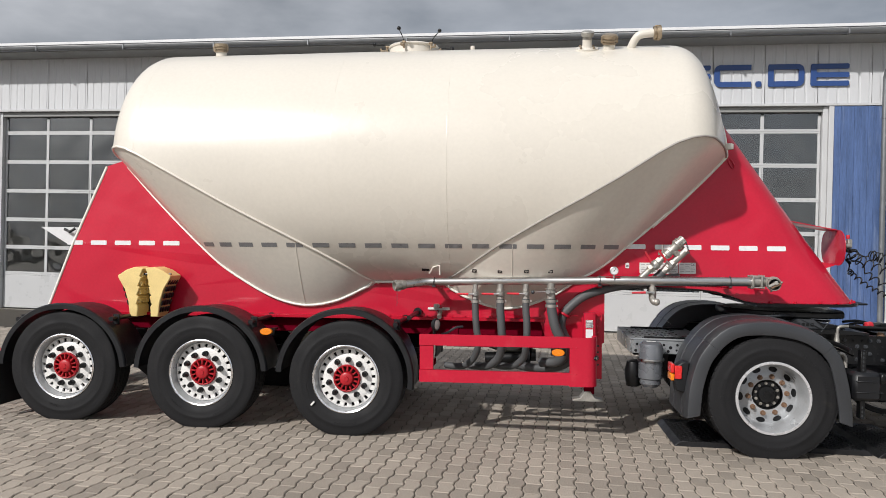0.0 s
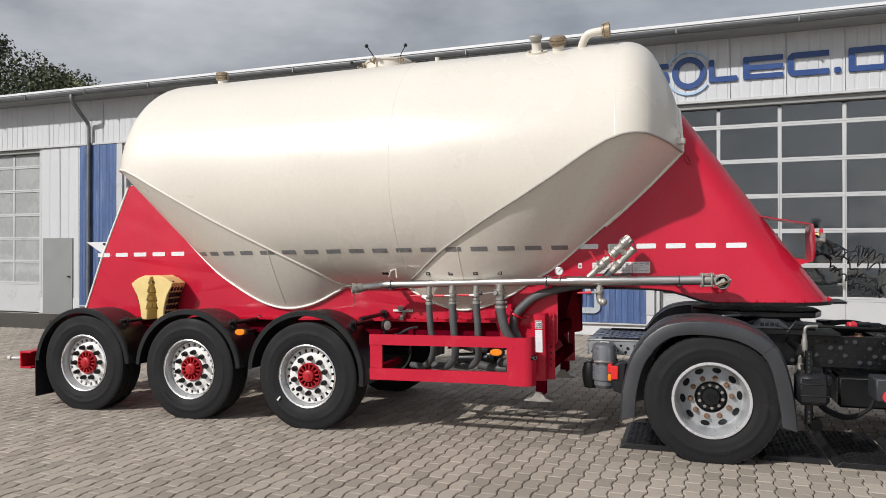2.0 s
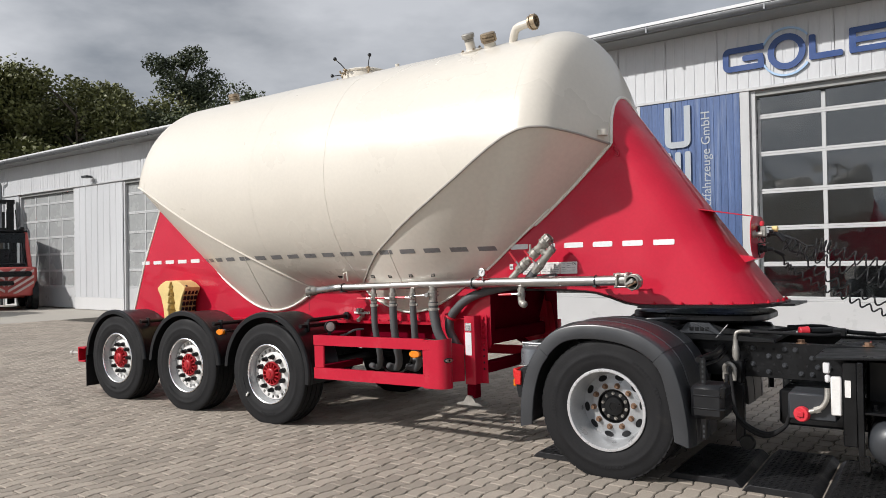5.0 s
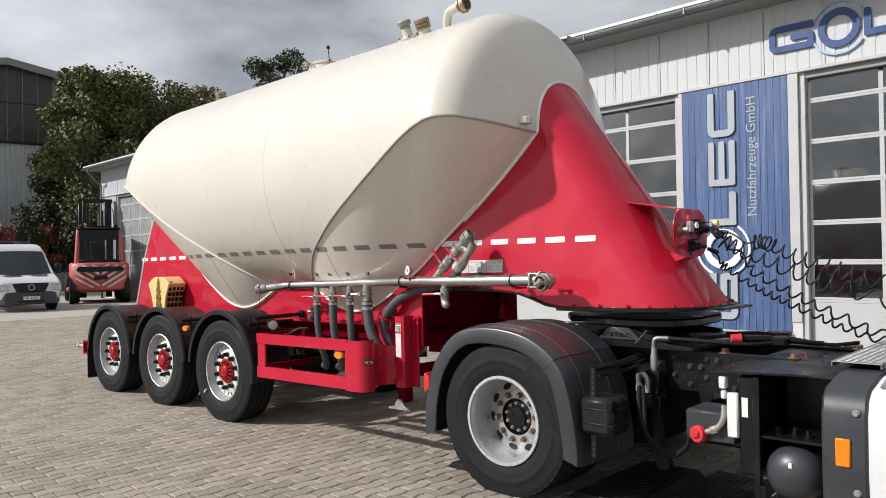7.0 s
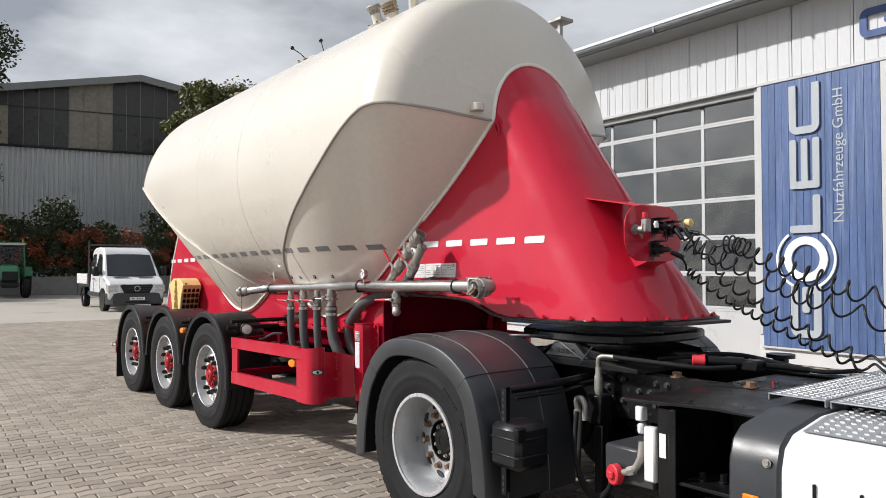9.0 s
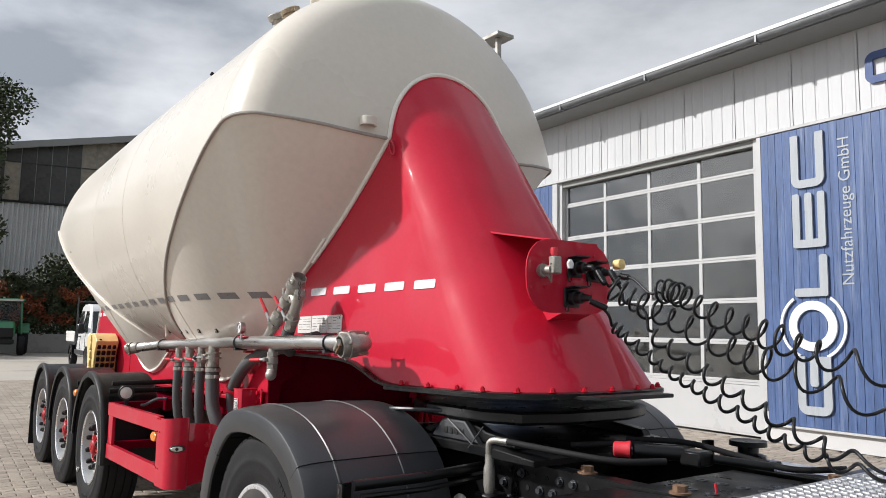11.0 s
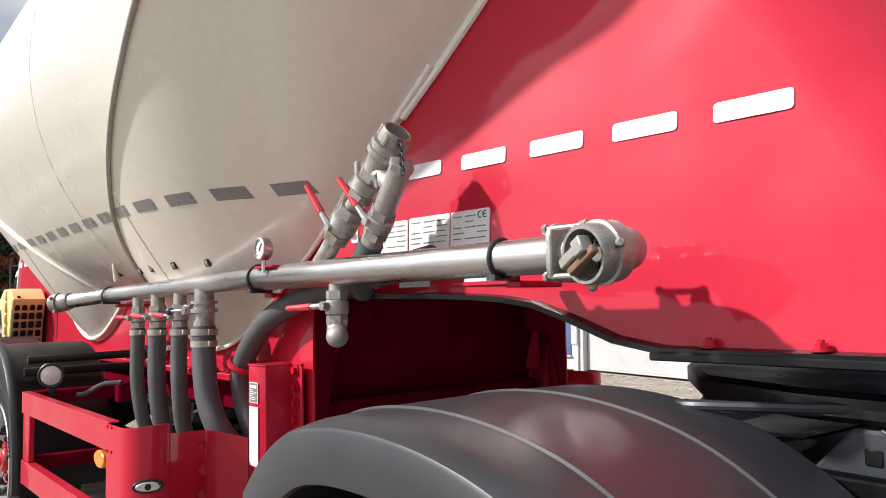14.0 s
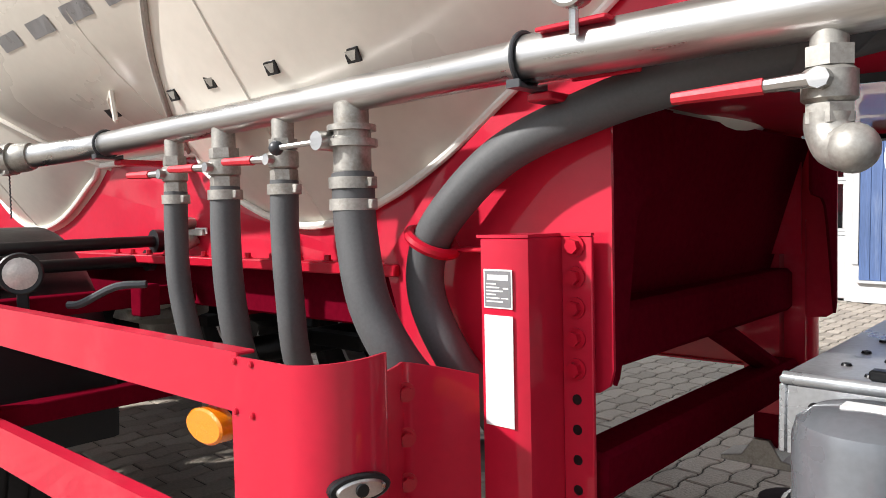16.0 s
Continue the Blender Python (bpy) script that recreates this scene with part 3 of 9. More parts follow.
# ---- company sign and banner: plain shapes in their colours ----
def slab(name, outline, mat, parent, y0, y1, m=None):
    bm = B()
    prism(bm, outline, y0, y1, "y")
    if m is not None:
        bmesh.ops.transform(bm, matrix=m, verts=bm.verts)
    return part(name, bm, mat, parent, smooth=0)


def sign_c(name, w, h, t, mat, parent, m, y0=-0.04, y1=-0.012):
    """A square bracket with round corners, open to the right."""
    r = 0.28 * h
    pts = [(w / 2, h / 2)]
    for k in range(7):
        a = radians(90 + 90 * k / 6); pts.append((-w / 2 + r + r * math.cos(a), h / 2 - r + r * math.sin(a)))
    for k in range(7):
        a = radians(180 + 90 * k / 6); pts.append((-w / 2 + r + r * math.cos(a), -h / 2 + r + r * math.sin(a)))
    pts += [(w / 2, -h / 2), (w / 2, -h / 2 + t)]
    q = max(0.02, r - t)
    for k in range(7):
        a = radians(270 - 90 * k / 6); pts.append((-w / 2 + t + q + q * math.cos(a), -h / 2 + t + q + q * math.sin(a)))
    for k in range(7):
        a = radians(180 - 90 * k / 6); pts.append((-w / 2 + t + q + q * math.cos(a), h / 2 - t - q + q * math.sin(a)))
    pts += [(w / 2, h / 2 - t)]
    return slab(name, pts, mat, parent, y0, y1, m)


def arc_band(r0, r1, a0, a1, n=24):
    o = [(r1 * math.cos(radians(a0 + (a1 - a0) * k / n)), r1 * math.sin(radians(a0 + (a1 - a0) * k / n))) for k in range(n + 1)]
    i = [(r0 * math.cos(radians(a1 + (a0 - a1) * k / n)), r0 * math.sin(radians(a1 + (a0 - a1) * k / n))) for k in range(n + 1)]
    return o + i


def bar(name, w, h, cx, cy, mat, parent, m, y0=-0.04, y1=-0.012):
    return slab(name, rounded_rect(w, h, 0.3 * min(w, h), 3, cx, cy), mat, parent, y0, y1, m)


def emblem(parent, base, k, mat, mat_ring, mat_arc, spin=None):
    """Six plain shapes in a row, the second a round ring between two arcs. k scales it; base places it on the wall."""
    def at(u):
        return base @ Matrix.Translation((u * k, 0, 0))
    H, T = 0.44 * k, 0.105 * k
    sign_c("sign_shape", 0.72 * k, H, T, mat, parent, at(0.36)); bar("sign_shape", 0.36 * k, T, 0.17 * k, -0.0 * k, mat, parent, at(0.36)); bar("sign_shape", T, 0.22 * k, 0.31 * k, -0.11 * k, mat, parent, at(0.36), -0.041, -0.013)
    slab("sign_ring", arc_band(0.205 * k, 0.315 * k, 0, 359.9, 40), mat_ring, parent, -0.04, -0.012, at(1.10))
    for a0, a1 in ((35, 155), (205, 325)):
        slab("sign_arc", arc_band(0.40 * k, 0.435 * k, a0, a1), mat_arc, parent, -0.04, -0.012, at(1.10))
    bar("sign_shape", T, H, 0, 0, mat, parent, at(1.52)); bar("sign_shape", 0.50 * k, T, 0.22 * k, -H / 2 + T / 2, mat, parent, at(1.52), -0.041, -0.013)
    for dz in (-H / 2 + T / 2, 0.0, H / 2 - T / 2):
        bar("sign_shape", 0.70 * k, T * 0.92, 0, dz, mat, parent, at(2.44))
    bar("sign_shape", T, H * 0.8, -0.30 * k, -0.03 * k, mat, parent, at(2.44), -0.041, -0.013)
    sign_c("sign_shape", 0.70 * k, H, T, mat, parent, at(3.21))


sign = sub("company_sign", hall)
SIGN_M = pose(-1.60, 0, 5.21)
emblem(sign, SIGN_M, 1.0, SIGN_BLUE, SIGN_BLUE, SIGN_LIGHT)
bar("sign_shape", 0.11, 0.11, 3.70, -0.165, SIGN_BLUE, sign, SIGN_M)
frame_d = Matrix(((-1, 0, 0, 0), (0, 1, 0, 0), (0, 0, 1, 0), (0, 0, 0, 1)))
sign_c("sign_shape", 0.66, 0.44, 0.105, SIGN_BLUE, sign, SIGN_M @ Matrix.Translation((4.22, 0, 0)) @ frame_d)
bar("sign_shape", 0.105, 0.44, 3.93, 0, SIGN_BLUE, sign, SIGN_M, -0.041, -0.013)
for dz in (-0.167, 0.0, 0.167):
    bar("sign_shape", 0.70, 0.10, 5.02, dz, SIGN_BLUE, sign, SIGN_M)
bar("sign_shape", 0.105, 0.36, 4.72, -0.02, SIGN_BLUE, sign, SIGN_M, -0.041, -0.013)

banner = sub("banner_print", hall)
# the same row of shapes standing on end, on the blue boards
emblem(banner, Matrix.Translation((-2.47, -0.028, 0.45)) @ pose(0, 0, 0, 0, -90, 0) @ Matrix.Diagonal((1, 1, 1, 1)), 1.135, SIGN_GREY, SIGN_WHITE, SIGN_WHITE)
words = bpy.data.curves.new("words", "FONT")
words.body, words.size, words.extrude = "Nutzfahrzeuge GmbH", 0.235, 0.002
words_ob = new("words", words)
words_ob.data.materials.append(SIGN_GREY)
words_ob.parent = banner
words_ob.matrix_basis = Matrix.Translation((-1.87, -0.036, 2.25)) @ pose(0, 0, 0, 90, 0, 0) @ pose(0, 0, 0, 0, 0, 90)

# wall lamp near the far doors
bm = B(); box(bm, -24.6, -24.25, -0.34, -0.12, 4.85, 4.93, 0.01); box(bm, -24.45, -24.4, -0.14, 0.0, 4.86, 4.92, 0.004)
part("flood_light", bm, DARKGREY, hall)

# ---- silo trailer: local frame, x forward, nose raised a little ----
trailer = thing("silo_trailer", "cream tipping silo semi-trailer with a red painted chassis", "trailer", pose(0, 0, 0, 0, -0.9, 0))
CX, ZC, R, HL, RD, KN = 0.475, 2.443, 1.24, 3.03, 2.2, 0.31
ALPHA = math.asin((R - KN) / (RD - KN))
HEAD = RD - math.sqrt((RD - KN) ** 2 - (R - KN) ** 2)
CYL = HL - HEAD
BEAD_LOW = [(0.0, 1.285), (0.16, 1.285), (0.22, 1.301), (0.32, 1.345)]
BEAD = {1: BEAD_LOW + [(0.41, 1.40), (0.55, 1.487), (0.71, 1.60), (0.85, 1.697), (1.0, 1.782), (1.2, 1.90), (1.45, 2.04), (1.6, 2.12), (1.92, 2.305), (2.1, 2.42), (2.25, 2.515), (2.38, 2.585), (2.5, 2.628), (2.6, 2.645), (2.7, 2.645), (2.8, 2.623), (2.88, 2.597), (2.95, 2.565), (3.0, 2.547), (3.05, 2.54)],
        -1: BEAD_LOW + [(0.42, 1.388), (0.574, 1.505), (0.812, 1.648), (1.1, 1.806), (1.588, 2.065), (2.1, 2.35), (2.42, 2.525), (2.54, 2.58), (2.64, 2.602), (2.74, 2.603), (2.87, 2.585), (3.0, 2.55), (3.05, 2.54)]}
OUT_X, OUT_Z, OUT_R = {1: 0.98, -1: 1.06}, 0.70, 0.21


def meridian():
    """(X, radius) along half the tank, from its middle to the tip of the dished end."""
    pts = [(CYL * k / 34, R) for k in range(34)]
    for k in range(13):
        a = math.pi / 2 - (math.pi / 2 - ALPHA) * k / 12
        pts.append((CYL + KN * math.cos(a), R - KN + KN * math.sin(a)))
    for k in range(1, 25):
        a = ALPHA * (1 - k / 24)
        pts.append((HL - RD + RD * math.cos(a), RD * math.sin(a)))
    return pts


MER = meridian()


def end_radius(X):
    if X <= CYL:
        return R
    for (a, u), (b, v) in zip(MER, MER[1:]):
        if a <= X <= b:
            return u + (v - u) * (X - a) / max(1e-6, b - a)
    return 0.0


def dome_x(y, z):
    """How far the end reaches beside the tank's middle at this height and breadth."""
    rho = math.hypot(y, z - ZC)
    for (a, u), (b, v) in zip(MER, MER[1:]):
        if v <= rho <= u and u > v:
            return a + (b - a) * (u - rho) / (u - v)
    return 0.0


bead_near = []
full = [(-X, r) for X, r in MER[::-1]] + MER[1:]
NB = 56
shell_rows = []
for X, r in full:
    zb = lerp_table(BEAD[1 if X > 0 else -1], abs(X))
    if r < zb - ZC + 0.002:
        continue
    s = max(-1.0, min(1.0, (zb - ZC) / r))
    b0 = math.asin(s)
    shell_rows.append([(CX + X, -r * math.cos(b0 + (math.pi - 2 * b0) * j / NB), ZC + r * math.sin(b0 + (math.pi - 2 * b0) * j / NB)) for j in range(NB + 1)])
bm = B()
grid_mesh(bm, shell_rows)
bmesh.ops.remove_doubles(bm, verts=bm.verts, dist=0.0005)
bmesh.ops.recalc_face_normals(bm, faces=bm.faces)
shell_bvh_bm = bm.copy()
tank = part("tank_shell", bm, CREAM, trailer, "cream painted tank shell", smooth=60)


def bead_loop(side):
    """The seam between shell and hopper, near side from the valley to the tip."""
    pts = []
    Xs = [0.16 + (3.022 - 0.16) * math.sin(math.pi / 2 * k / 90) for k in range(91)]
    for X in Xs:
        r, zb = end_radius(X), lerp_table(BEAD[side], X)
        y2 = r * r - (zb - ZC) ** 2
        if y2 > 0:
            pts.append((CX + side * X, -math.sqrt(y2), zb))
    pts.append((CX + side * (HL - RD + math.sqrt(RD ** 2 - 0.06 ** 2)), 0.0, 2.545))
    return pts


hopper_bms = []
panel_line = {}
Y_PANEL = 0.575
BULGE = 0.05


def hopper_line(P, c):
    """Down the hopper wall from a seam point to the outlet, bowed outward a little."""
    P = Vector(P)
    d = Vector((P.x - c.x, P.y, 0))
    far = d.length
    d = d.normalized() if far > 1e-4 else Vector((1, 0, 0))
    q = c + d * OUT_R
    b = BULGE * min(1.0, max(0.0, far - OUT_R) / 0.8)
    return lambda t: P.lerp(q, t) + d * b * 4 * t * (1 - t)


def plate_y(z, side):
    """Half the breadth over the side plates: upright below, leaning in above."""
    return Y_PANEL - (0.15 if side > 0 else 0.07) * max(0.0, z - 1.7)


for side, nm in ((1, "front"), (-1, "rear")):
    near = bead_loop(side)
    loop = near + [(x, -y, z) for x, y, z in near[-2:0:-1]]
    c = Vector((CX + side * OUT_X[side], 0, OUT_Z))
    rows = []
    for P in loop:
        wall = hopper_line(P, c)
        rows.append([tuple(wall(k / 16)) for k in range(17)])
    rows.append(rows[0])
    bm = B()
    grid_mesh(bm, rows)
    bmesh.ops.remove_doubles(bm, verts=bm.verts, dist=0.0004)
    bmesh.ops.recalc_face_normals(bm, faces=bm.faces)
    hopper_bms.append(bm.copy())
    hop = part("hopper", bm, CREAM_LOW, trailer, "cream hopper cone under the tank", smooth=50)
    bm = B(); lathe(bm, [(OUT_R, OUT_Z + 0.02), (0.23, OUT_Z), (0.23, OUT_Z - 0.04), (0.11, OUT_Z - 0.08), (0.10, OUT_Z - 0.2), (0.0, OUT_Z - 0.2)], (c.x, 0, 0), "z", 24); part("outlet", bm, CAST, hop)
    bm = B(); tube(bm, [(x, y * 1.004, z - 0.004) for x, y, z in near] + [(x, -y * 1.004, z - 0.004) for x, y, z in near[-2:0:-1]], 0.0105, 8, closed=True)
    part("seam_bead", bm, GREY_SEAL if side > 0 else CREAM_LOW, hop)
    bm = B()
    for sy in (1, -1):
        k = min(range(len(near)), key=lambda i: abs(abs(near[i][0] - CX) - 1.02))
        wall = hopper_line((near[k][0], sy * near[k][1], near[k][2]), c)
        tube(bm, [wall(t) for t in (0.0, 0.1, 0.2, 0.3, 0.4, 0.5, 0.62)], 0.004, 6)
    pieces("weld_line", bm, CREAM_LOW, hop)
    # where the hopper comes out of the side plates
    for sy in (-1, 1):
        line = []
        for P in near:
            if -P[1] <= plate_y(P[2], side):
                continue
            wall = hopper_line(P, c)
            lo, hi = 0.0, 1.0
            for _ in range(24):
                t = (lo + hi) / 2
                X = wall(t)
                lo, hi = (t, hi) if -X.y > plate_y(X.z, side) else (lo, t)
            line.append((X.x, sy * (plate_y(X.z, side) + 0.012), X.z))
        if side > 0:
            line = [q for q in line if q[0] < 2.95]
        panel_line[(side, sy)] = line
        bm = B(); tube(bm, line, 0.0105, 8); part("seal_bead", bm, WHITE_SEAL, hop, "white sealant line")
    # straight run of seal where the shell itself meets the plates
z_mid = ZC - math.sqrt(R * R - Y_PANEL ** 2)
for sy in (-1, 1):
    a, b = panel_line[(-1, sy)][0], panel_line[(1, sy)][0]
    bm = B(); tube(bm, [a, (a[0] + 0.04, a[1], z_mid), (b[0] - 0.04, b[1], z_mid), b], 0.012, 8); part("seal_bead", bm, WHITE_SEAL, tank)
# ring welds round the shell
for X in (-0.62, 0.42, CYL - 0.02, -CYL + 0.02):
    r = R - 0.0022
    zb = lerp_table(BEAD[1 if X > 0 else -1], abs(X)); b0 = math.asin(max(-1, min(1, (zb - ZC) / r)))
    bm = B(); tube(bm, [(CX + X, -r * math.cos(b0 + (math.pi - 2 * b0) * j / 80), ZC + r * math.sin(b0 + (math.pi - 2 * b0) * j / 80)) for j in range(81)], 0.0032, 6); part("ring_weld", bm, CREAM, tank)

from_bm = shell_bvh_bm
for h in hopper_bms:
    tmp = bpy.data.meshes.new("tmp"); h.to_mesh(tmp); from_bm.from_mesh(tmp); bpy.data.meshes.remove(tmp); h.free()
tank_probe = part("probe", from_bm, CREAM, None, smooth=0)
tank_probe.data.update()


def side_hit(x, z, y_from=-3.0):
    """The tank's side at this place: point and normal."""
    ok, p, n, _ = tank_probe.ray_cast((x, y_from, z), (0, 1, 0))
    return (p, n) if ok else (Vector((x, -1, z)), Vector((0, -1, 0)))


def tape(x0, x1, z0, z1, mat, parent, name, lift=0.003):
    """A piece of tape laid on the tank's side."""
    bm = B()
    rows = []
    for j in range(3):
        z = z0 + (z1 - z0) * j / 2
        row = []
        for i in range(9):
            p, n = side_hit(x0 + (x1 - x0) * i / 8, z)
            row.append(tuple(p + Vector((0, -lift, 0))))
        rows.append(row)
    grid_mesh(bm, rows)
    bmesh.ops.recalc_face_normals(bm, faces=bm.faces)
    return part(name, bm, mat, parent, smooth=0)


TAPE_Z = 1.695
x = -1.52
while x < 2.42:
    slope = (side_hit(x + 0.08, TAPE_Z)[0].y - side_hit(x, TAPE_Z)[0].y) / 0.08
    k = 1 / math.hypot(1, slope)
    tape(x, x + 0.155 * k, TAPE_Z - 0.02, TAPE_Z + 0.02, STRIP_DARK, tank, "reflective_tape", 0.0022)
    x += 0.2455 * k

# ---- red side plates and neck ----
SAD_Z0, SAD_TOP = 1.19, 3.12


def neck_front(z):
    return 4.69 - (z - SAD_Z0) * 0.69


def neck_corner(z):
    """Half the breadth where the round corner begins, the corner's reach along x, and how square it is."""
    return (lerp_table([(1.19, 0.55), (1.7, 0.487), (2.1, 0.46), (2.55, 0.43), (2.7, 0.41), (2.85, 0.40), (3.12, 0.39)], z),
            lerp_table([(1.19, 0.42), (1.7, 0.42), (2.3, 0.33), (2.7, 0.25), (3.12, 0.24)], z),
            lerp_table([(1.19, 2.5), (1.7, 2.3), (2.6, 2.0)], z))


def arch_z(x):
    return lerp_table([(2.3, 1.335), (2.75, 1.327), (3.1, 1.32), (3.25, 1.312), (3.38, 1.295), (3.5, 1.255), (3.62, 1.205), (3.68, SAD_Z0 + 0.003), (3.75, SAD_Z0)], x)


def neck_point(z, f):
    """f 0..1: along the side plate, 1..2: round the corner, 2..3: across the front half."""
    xf, w = neck_front(z), plate_y(z, 1)
    hw, a, n = neck_corner(z)
    x1 = xf - a
    if f <= 1:
        return (2.5 + f * (x1 - 2.5), -w + f * (w - hw), z)
    g = (f - 1) / 2 * math.pi / 2
    return (x1 + a * math.sin(g) ** (2 / n), -hw * max(0.0, math.cos(g)) ** (2 / n), z)


def neck_y(x, z):
    """The neck's near side at this place."""
    xf, w = neck_front(z), plate_y(z, 1)
    hw, a, n = neck_corner(z)
    x1 = xf - a
    if x <= x1:
        return -w + (x - 2.5) / (x1 - 2.5) * (w - hw)
    u = min(1.0, (x - x1) / a)
    return -hw * (1 - u ** n) ** (1 / n)


fs = [k / 16 for k in range(17)] + [1 + k / 20 for k in range(1, 41)]
rows = []
for k in range(37):
    v = k / 36
    half = []
    for f in fs:
        zb = arch_z(neck_point(SAD_Z0, f)[0])
        half.append(neck_point(zb + (SAD_TOP - zb) * v, f))
    rows.append(half + [(x, -y, z) for x, y, z in half[-2::-1]])
bm = B(); grid_mesh(bm, rows); bmesh.ops.recalc_face_normals(bm, faces=bm.faces)
bmesh.ops.solidify(bm, geom=bm.faces[:], thickness=0.008)
neck = part("neck", bm, RED, trailer, "glossy red hollow neck wrapped over the king pin", smooth=35)
# lower rim of the neck: turned-out flange with bolts
rim = [Vector(p) for p in rows[0]]
bm = B()
grid_mesh(bm, [[tuple(p) for p in rim], [tuple(p + Vector((0, math.copysign(0.035, p.y) if abs(p.y) > 0.3 else 0.035 * p.y / 0.3, 0)) + Vector((0.045 * max(0.0, min(1.0, (p.x - 4.35) / 0.3)), 0, -0.004))) for p in rim]])
bmesh.ops.recalc_face_normals(bm, faces=bm.faces); bmesh.ops.solidify(bm, geom=bm.faces[:], thickness=0.014)
part("neck_flange", bm, BLACK, neck, "black flange under the neck")
bm = B()
low = [p for p in rim if p.z < SAD_Z0 + 0.004]
gone = 0.09
for p, q in zip(low, low[1:]):
    gone += (q - p).length
    if gone > 0.147:
        gone = 0.0
        e = Vector((0.012 if q.x > 4.4 else 0, math.copysign(0.018, q.y), 0.0)); bolt(bm, q + e, (0, 0, 1), 0.012, 0.012); cyl(bm, q + e + Vector((0, 0, 0.012)), q + e + Vector((0, 0, 0.022)), 0.007, seg=8)
pieces("flange_bolt", bm, RED_DULL, neck)
# black skid plate under the neck with its pointed lip
bm = B(); prism(bm, [(3.70, -0.60), (4.38, -0.585), (4.56, -0.52), (4.66, -0.40), (4.70, -0.27), (4.82, -0.235), (4.84, 0.235), (4.70, 0.27), (4.66, 0.40), (4.56, 0.52), (4.38, 0.585), (3.70, 0.60)], SAD_Z0 - 0.03, SAD_Z0 - 0.012, "z", 0.003)
part("skid_plate", bm, BLACK, neck, "black coupling plate under the neck")
# sealant where the neck runs onto the front dish
line = []
for f in [0.20 + 2.80 * k / 120 for k in range(121)]:
    lo, hi = 1.5, 3.11
    for _ in range(26):
        z = (lo + hi) / 2
        p = neck_point(z, f)
        lo, hi = (lo, z) if tank_probe.ray_cast((p[0], p[1] + 1e-4, p[2]), (1, 0, 0))[0] else (z, hi)
    if not line or (Vector(neck_point(lo, f)) - Vector(line[-1])).length < 0.25:
        line.append(neck_point(lo, f))
top_line = [(x + 0.006, y - 0.010 * (abs(y) / 0.5), z) for x, y, z in line] + [(x + 0.006, -y + 0.010 * (abs(y) / 0.5), z) for x, y, z in line[-2::-1]]
bm = B(); tube(bm, top_line, 0.014, 8); part("seal_bead", bm, WHITE_SEAL, neck, "white sealant line")

for sy in (-1, 1):
    def leaning(outline, side):
        bm = B()
        prism(bm, outline, 0.0, 1.0, "y")
        for v in bm.verts:
            v.co.y = sy * (plate_y(v.co.z, side) - (0.008 if v.co.y > 0.5 else 0.0))
        bmesh.ops.recalc_face_normals(bm, faces=bm.faces)
        return bm
    bm = leaning([(-3.27, 1.0), (-2.98, 1.7), (-1.0, 1.7), (-0.5, 1.5), (1.4, 1.5), (1.9, 1.7), (2.504, 1.7), (2.504, 1.345), (2.31, 1.345), (2.31, 0.985), (1.78, 0.985)], -1)
    pl = part("side_plate", bm, RED, trailer, "glossy red side plate", smooth=0)
    part("side_plate", leaning([(-2.98, 1.701), (-2.655, 2.485), (-2.45, 2.55), (-1.2, 1.95), (-1.0, 1.701)], -1), RED, trailer, "glossy red side plate", smooth=0)
    part("side_plate", leaning([(1.9, 1.701), (2.2, 2.2), (2.504, 2.5), (2.504, 1.701)], 1), RED, trailer, "glossy red side plate", smooth=0)
    bm = B(); tube(bm, [(-3.265, sy * Y_PANEL, 1.0), (-2.98, sy * Y_PANEL, 1.7), (-2.65, sy * plate_y(2.485, -1), 2.485)], 0.013, 8); part("edge_trim", bm, WHITE_SEAL, pl, "white edge strip")
    bm = B(); box(bm, -3.25, 1.77, min(sy * (Y_PANEL + 0.001), sy * 0.635), max(sy * (Y_PANEL + 0.001), sy * 0.635), 0.985, 1.015, 0.004)
    part("lower_flange", bm, RED_DULL, pl)
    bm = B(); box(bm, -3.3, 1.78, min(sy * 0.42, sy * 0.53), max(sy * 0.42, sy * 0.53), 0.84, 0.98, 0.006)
    part("frame_beam", bm, RED_SHADED, trailer)
    bm = B()
    for k in range(12):
        bolt(bm, (0.30 + k * 0.12, sy * 0.61, 1.016), (0, 0, 1), 0.009, 0.012)
    pieces("flange_bolt", bm, RED_DULL, pl)
# white tape on the red plates
for x0, n in ((-3.06, 5), (2.52, 6)):
    for k in range(n):
        xx = x0 + k * (0.258 if n == 5 else 0.2585)
        if n == 5 and xx < -3.06:
            continue
        bm = B(); prism(bm, rounded_rect(0.17, 0.045, 0.008, 2, xx + 0.10, TAPE_Z + 0.01), -Y_PANEL - 0.0025, -Y_PANEL + 0.002, "y")
        if n == 6:
            for v in bm.verts:
                v.co.z -= 0.003 + 0.0022 * k
                v.co.x -= 0.002 * k
                v.co.y += neck_y(v.co.x, v.co.z) + Y_PANEL - 0.001
        part("reflective_tape", bm, STRIP_WHITE, trailer, smooth=0)
for xx in (2.775, 3.07):
    bm = B(); prism(bm, [(xx, 1.342), (xx + 0.145, 1.342), (xx + 0.145, 1.373), (xx, 1.373)], -0.003, -0.001, "y")
    for v in bm.verts:
        v.co.y += neck_y(v.co.x, v.co.z)
    part("reflective_tape", bm, STRIP_WHITE, trailer, smooth=0)
bpy.data.objects.remove(tank_probe)

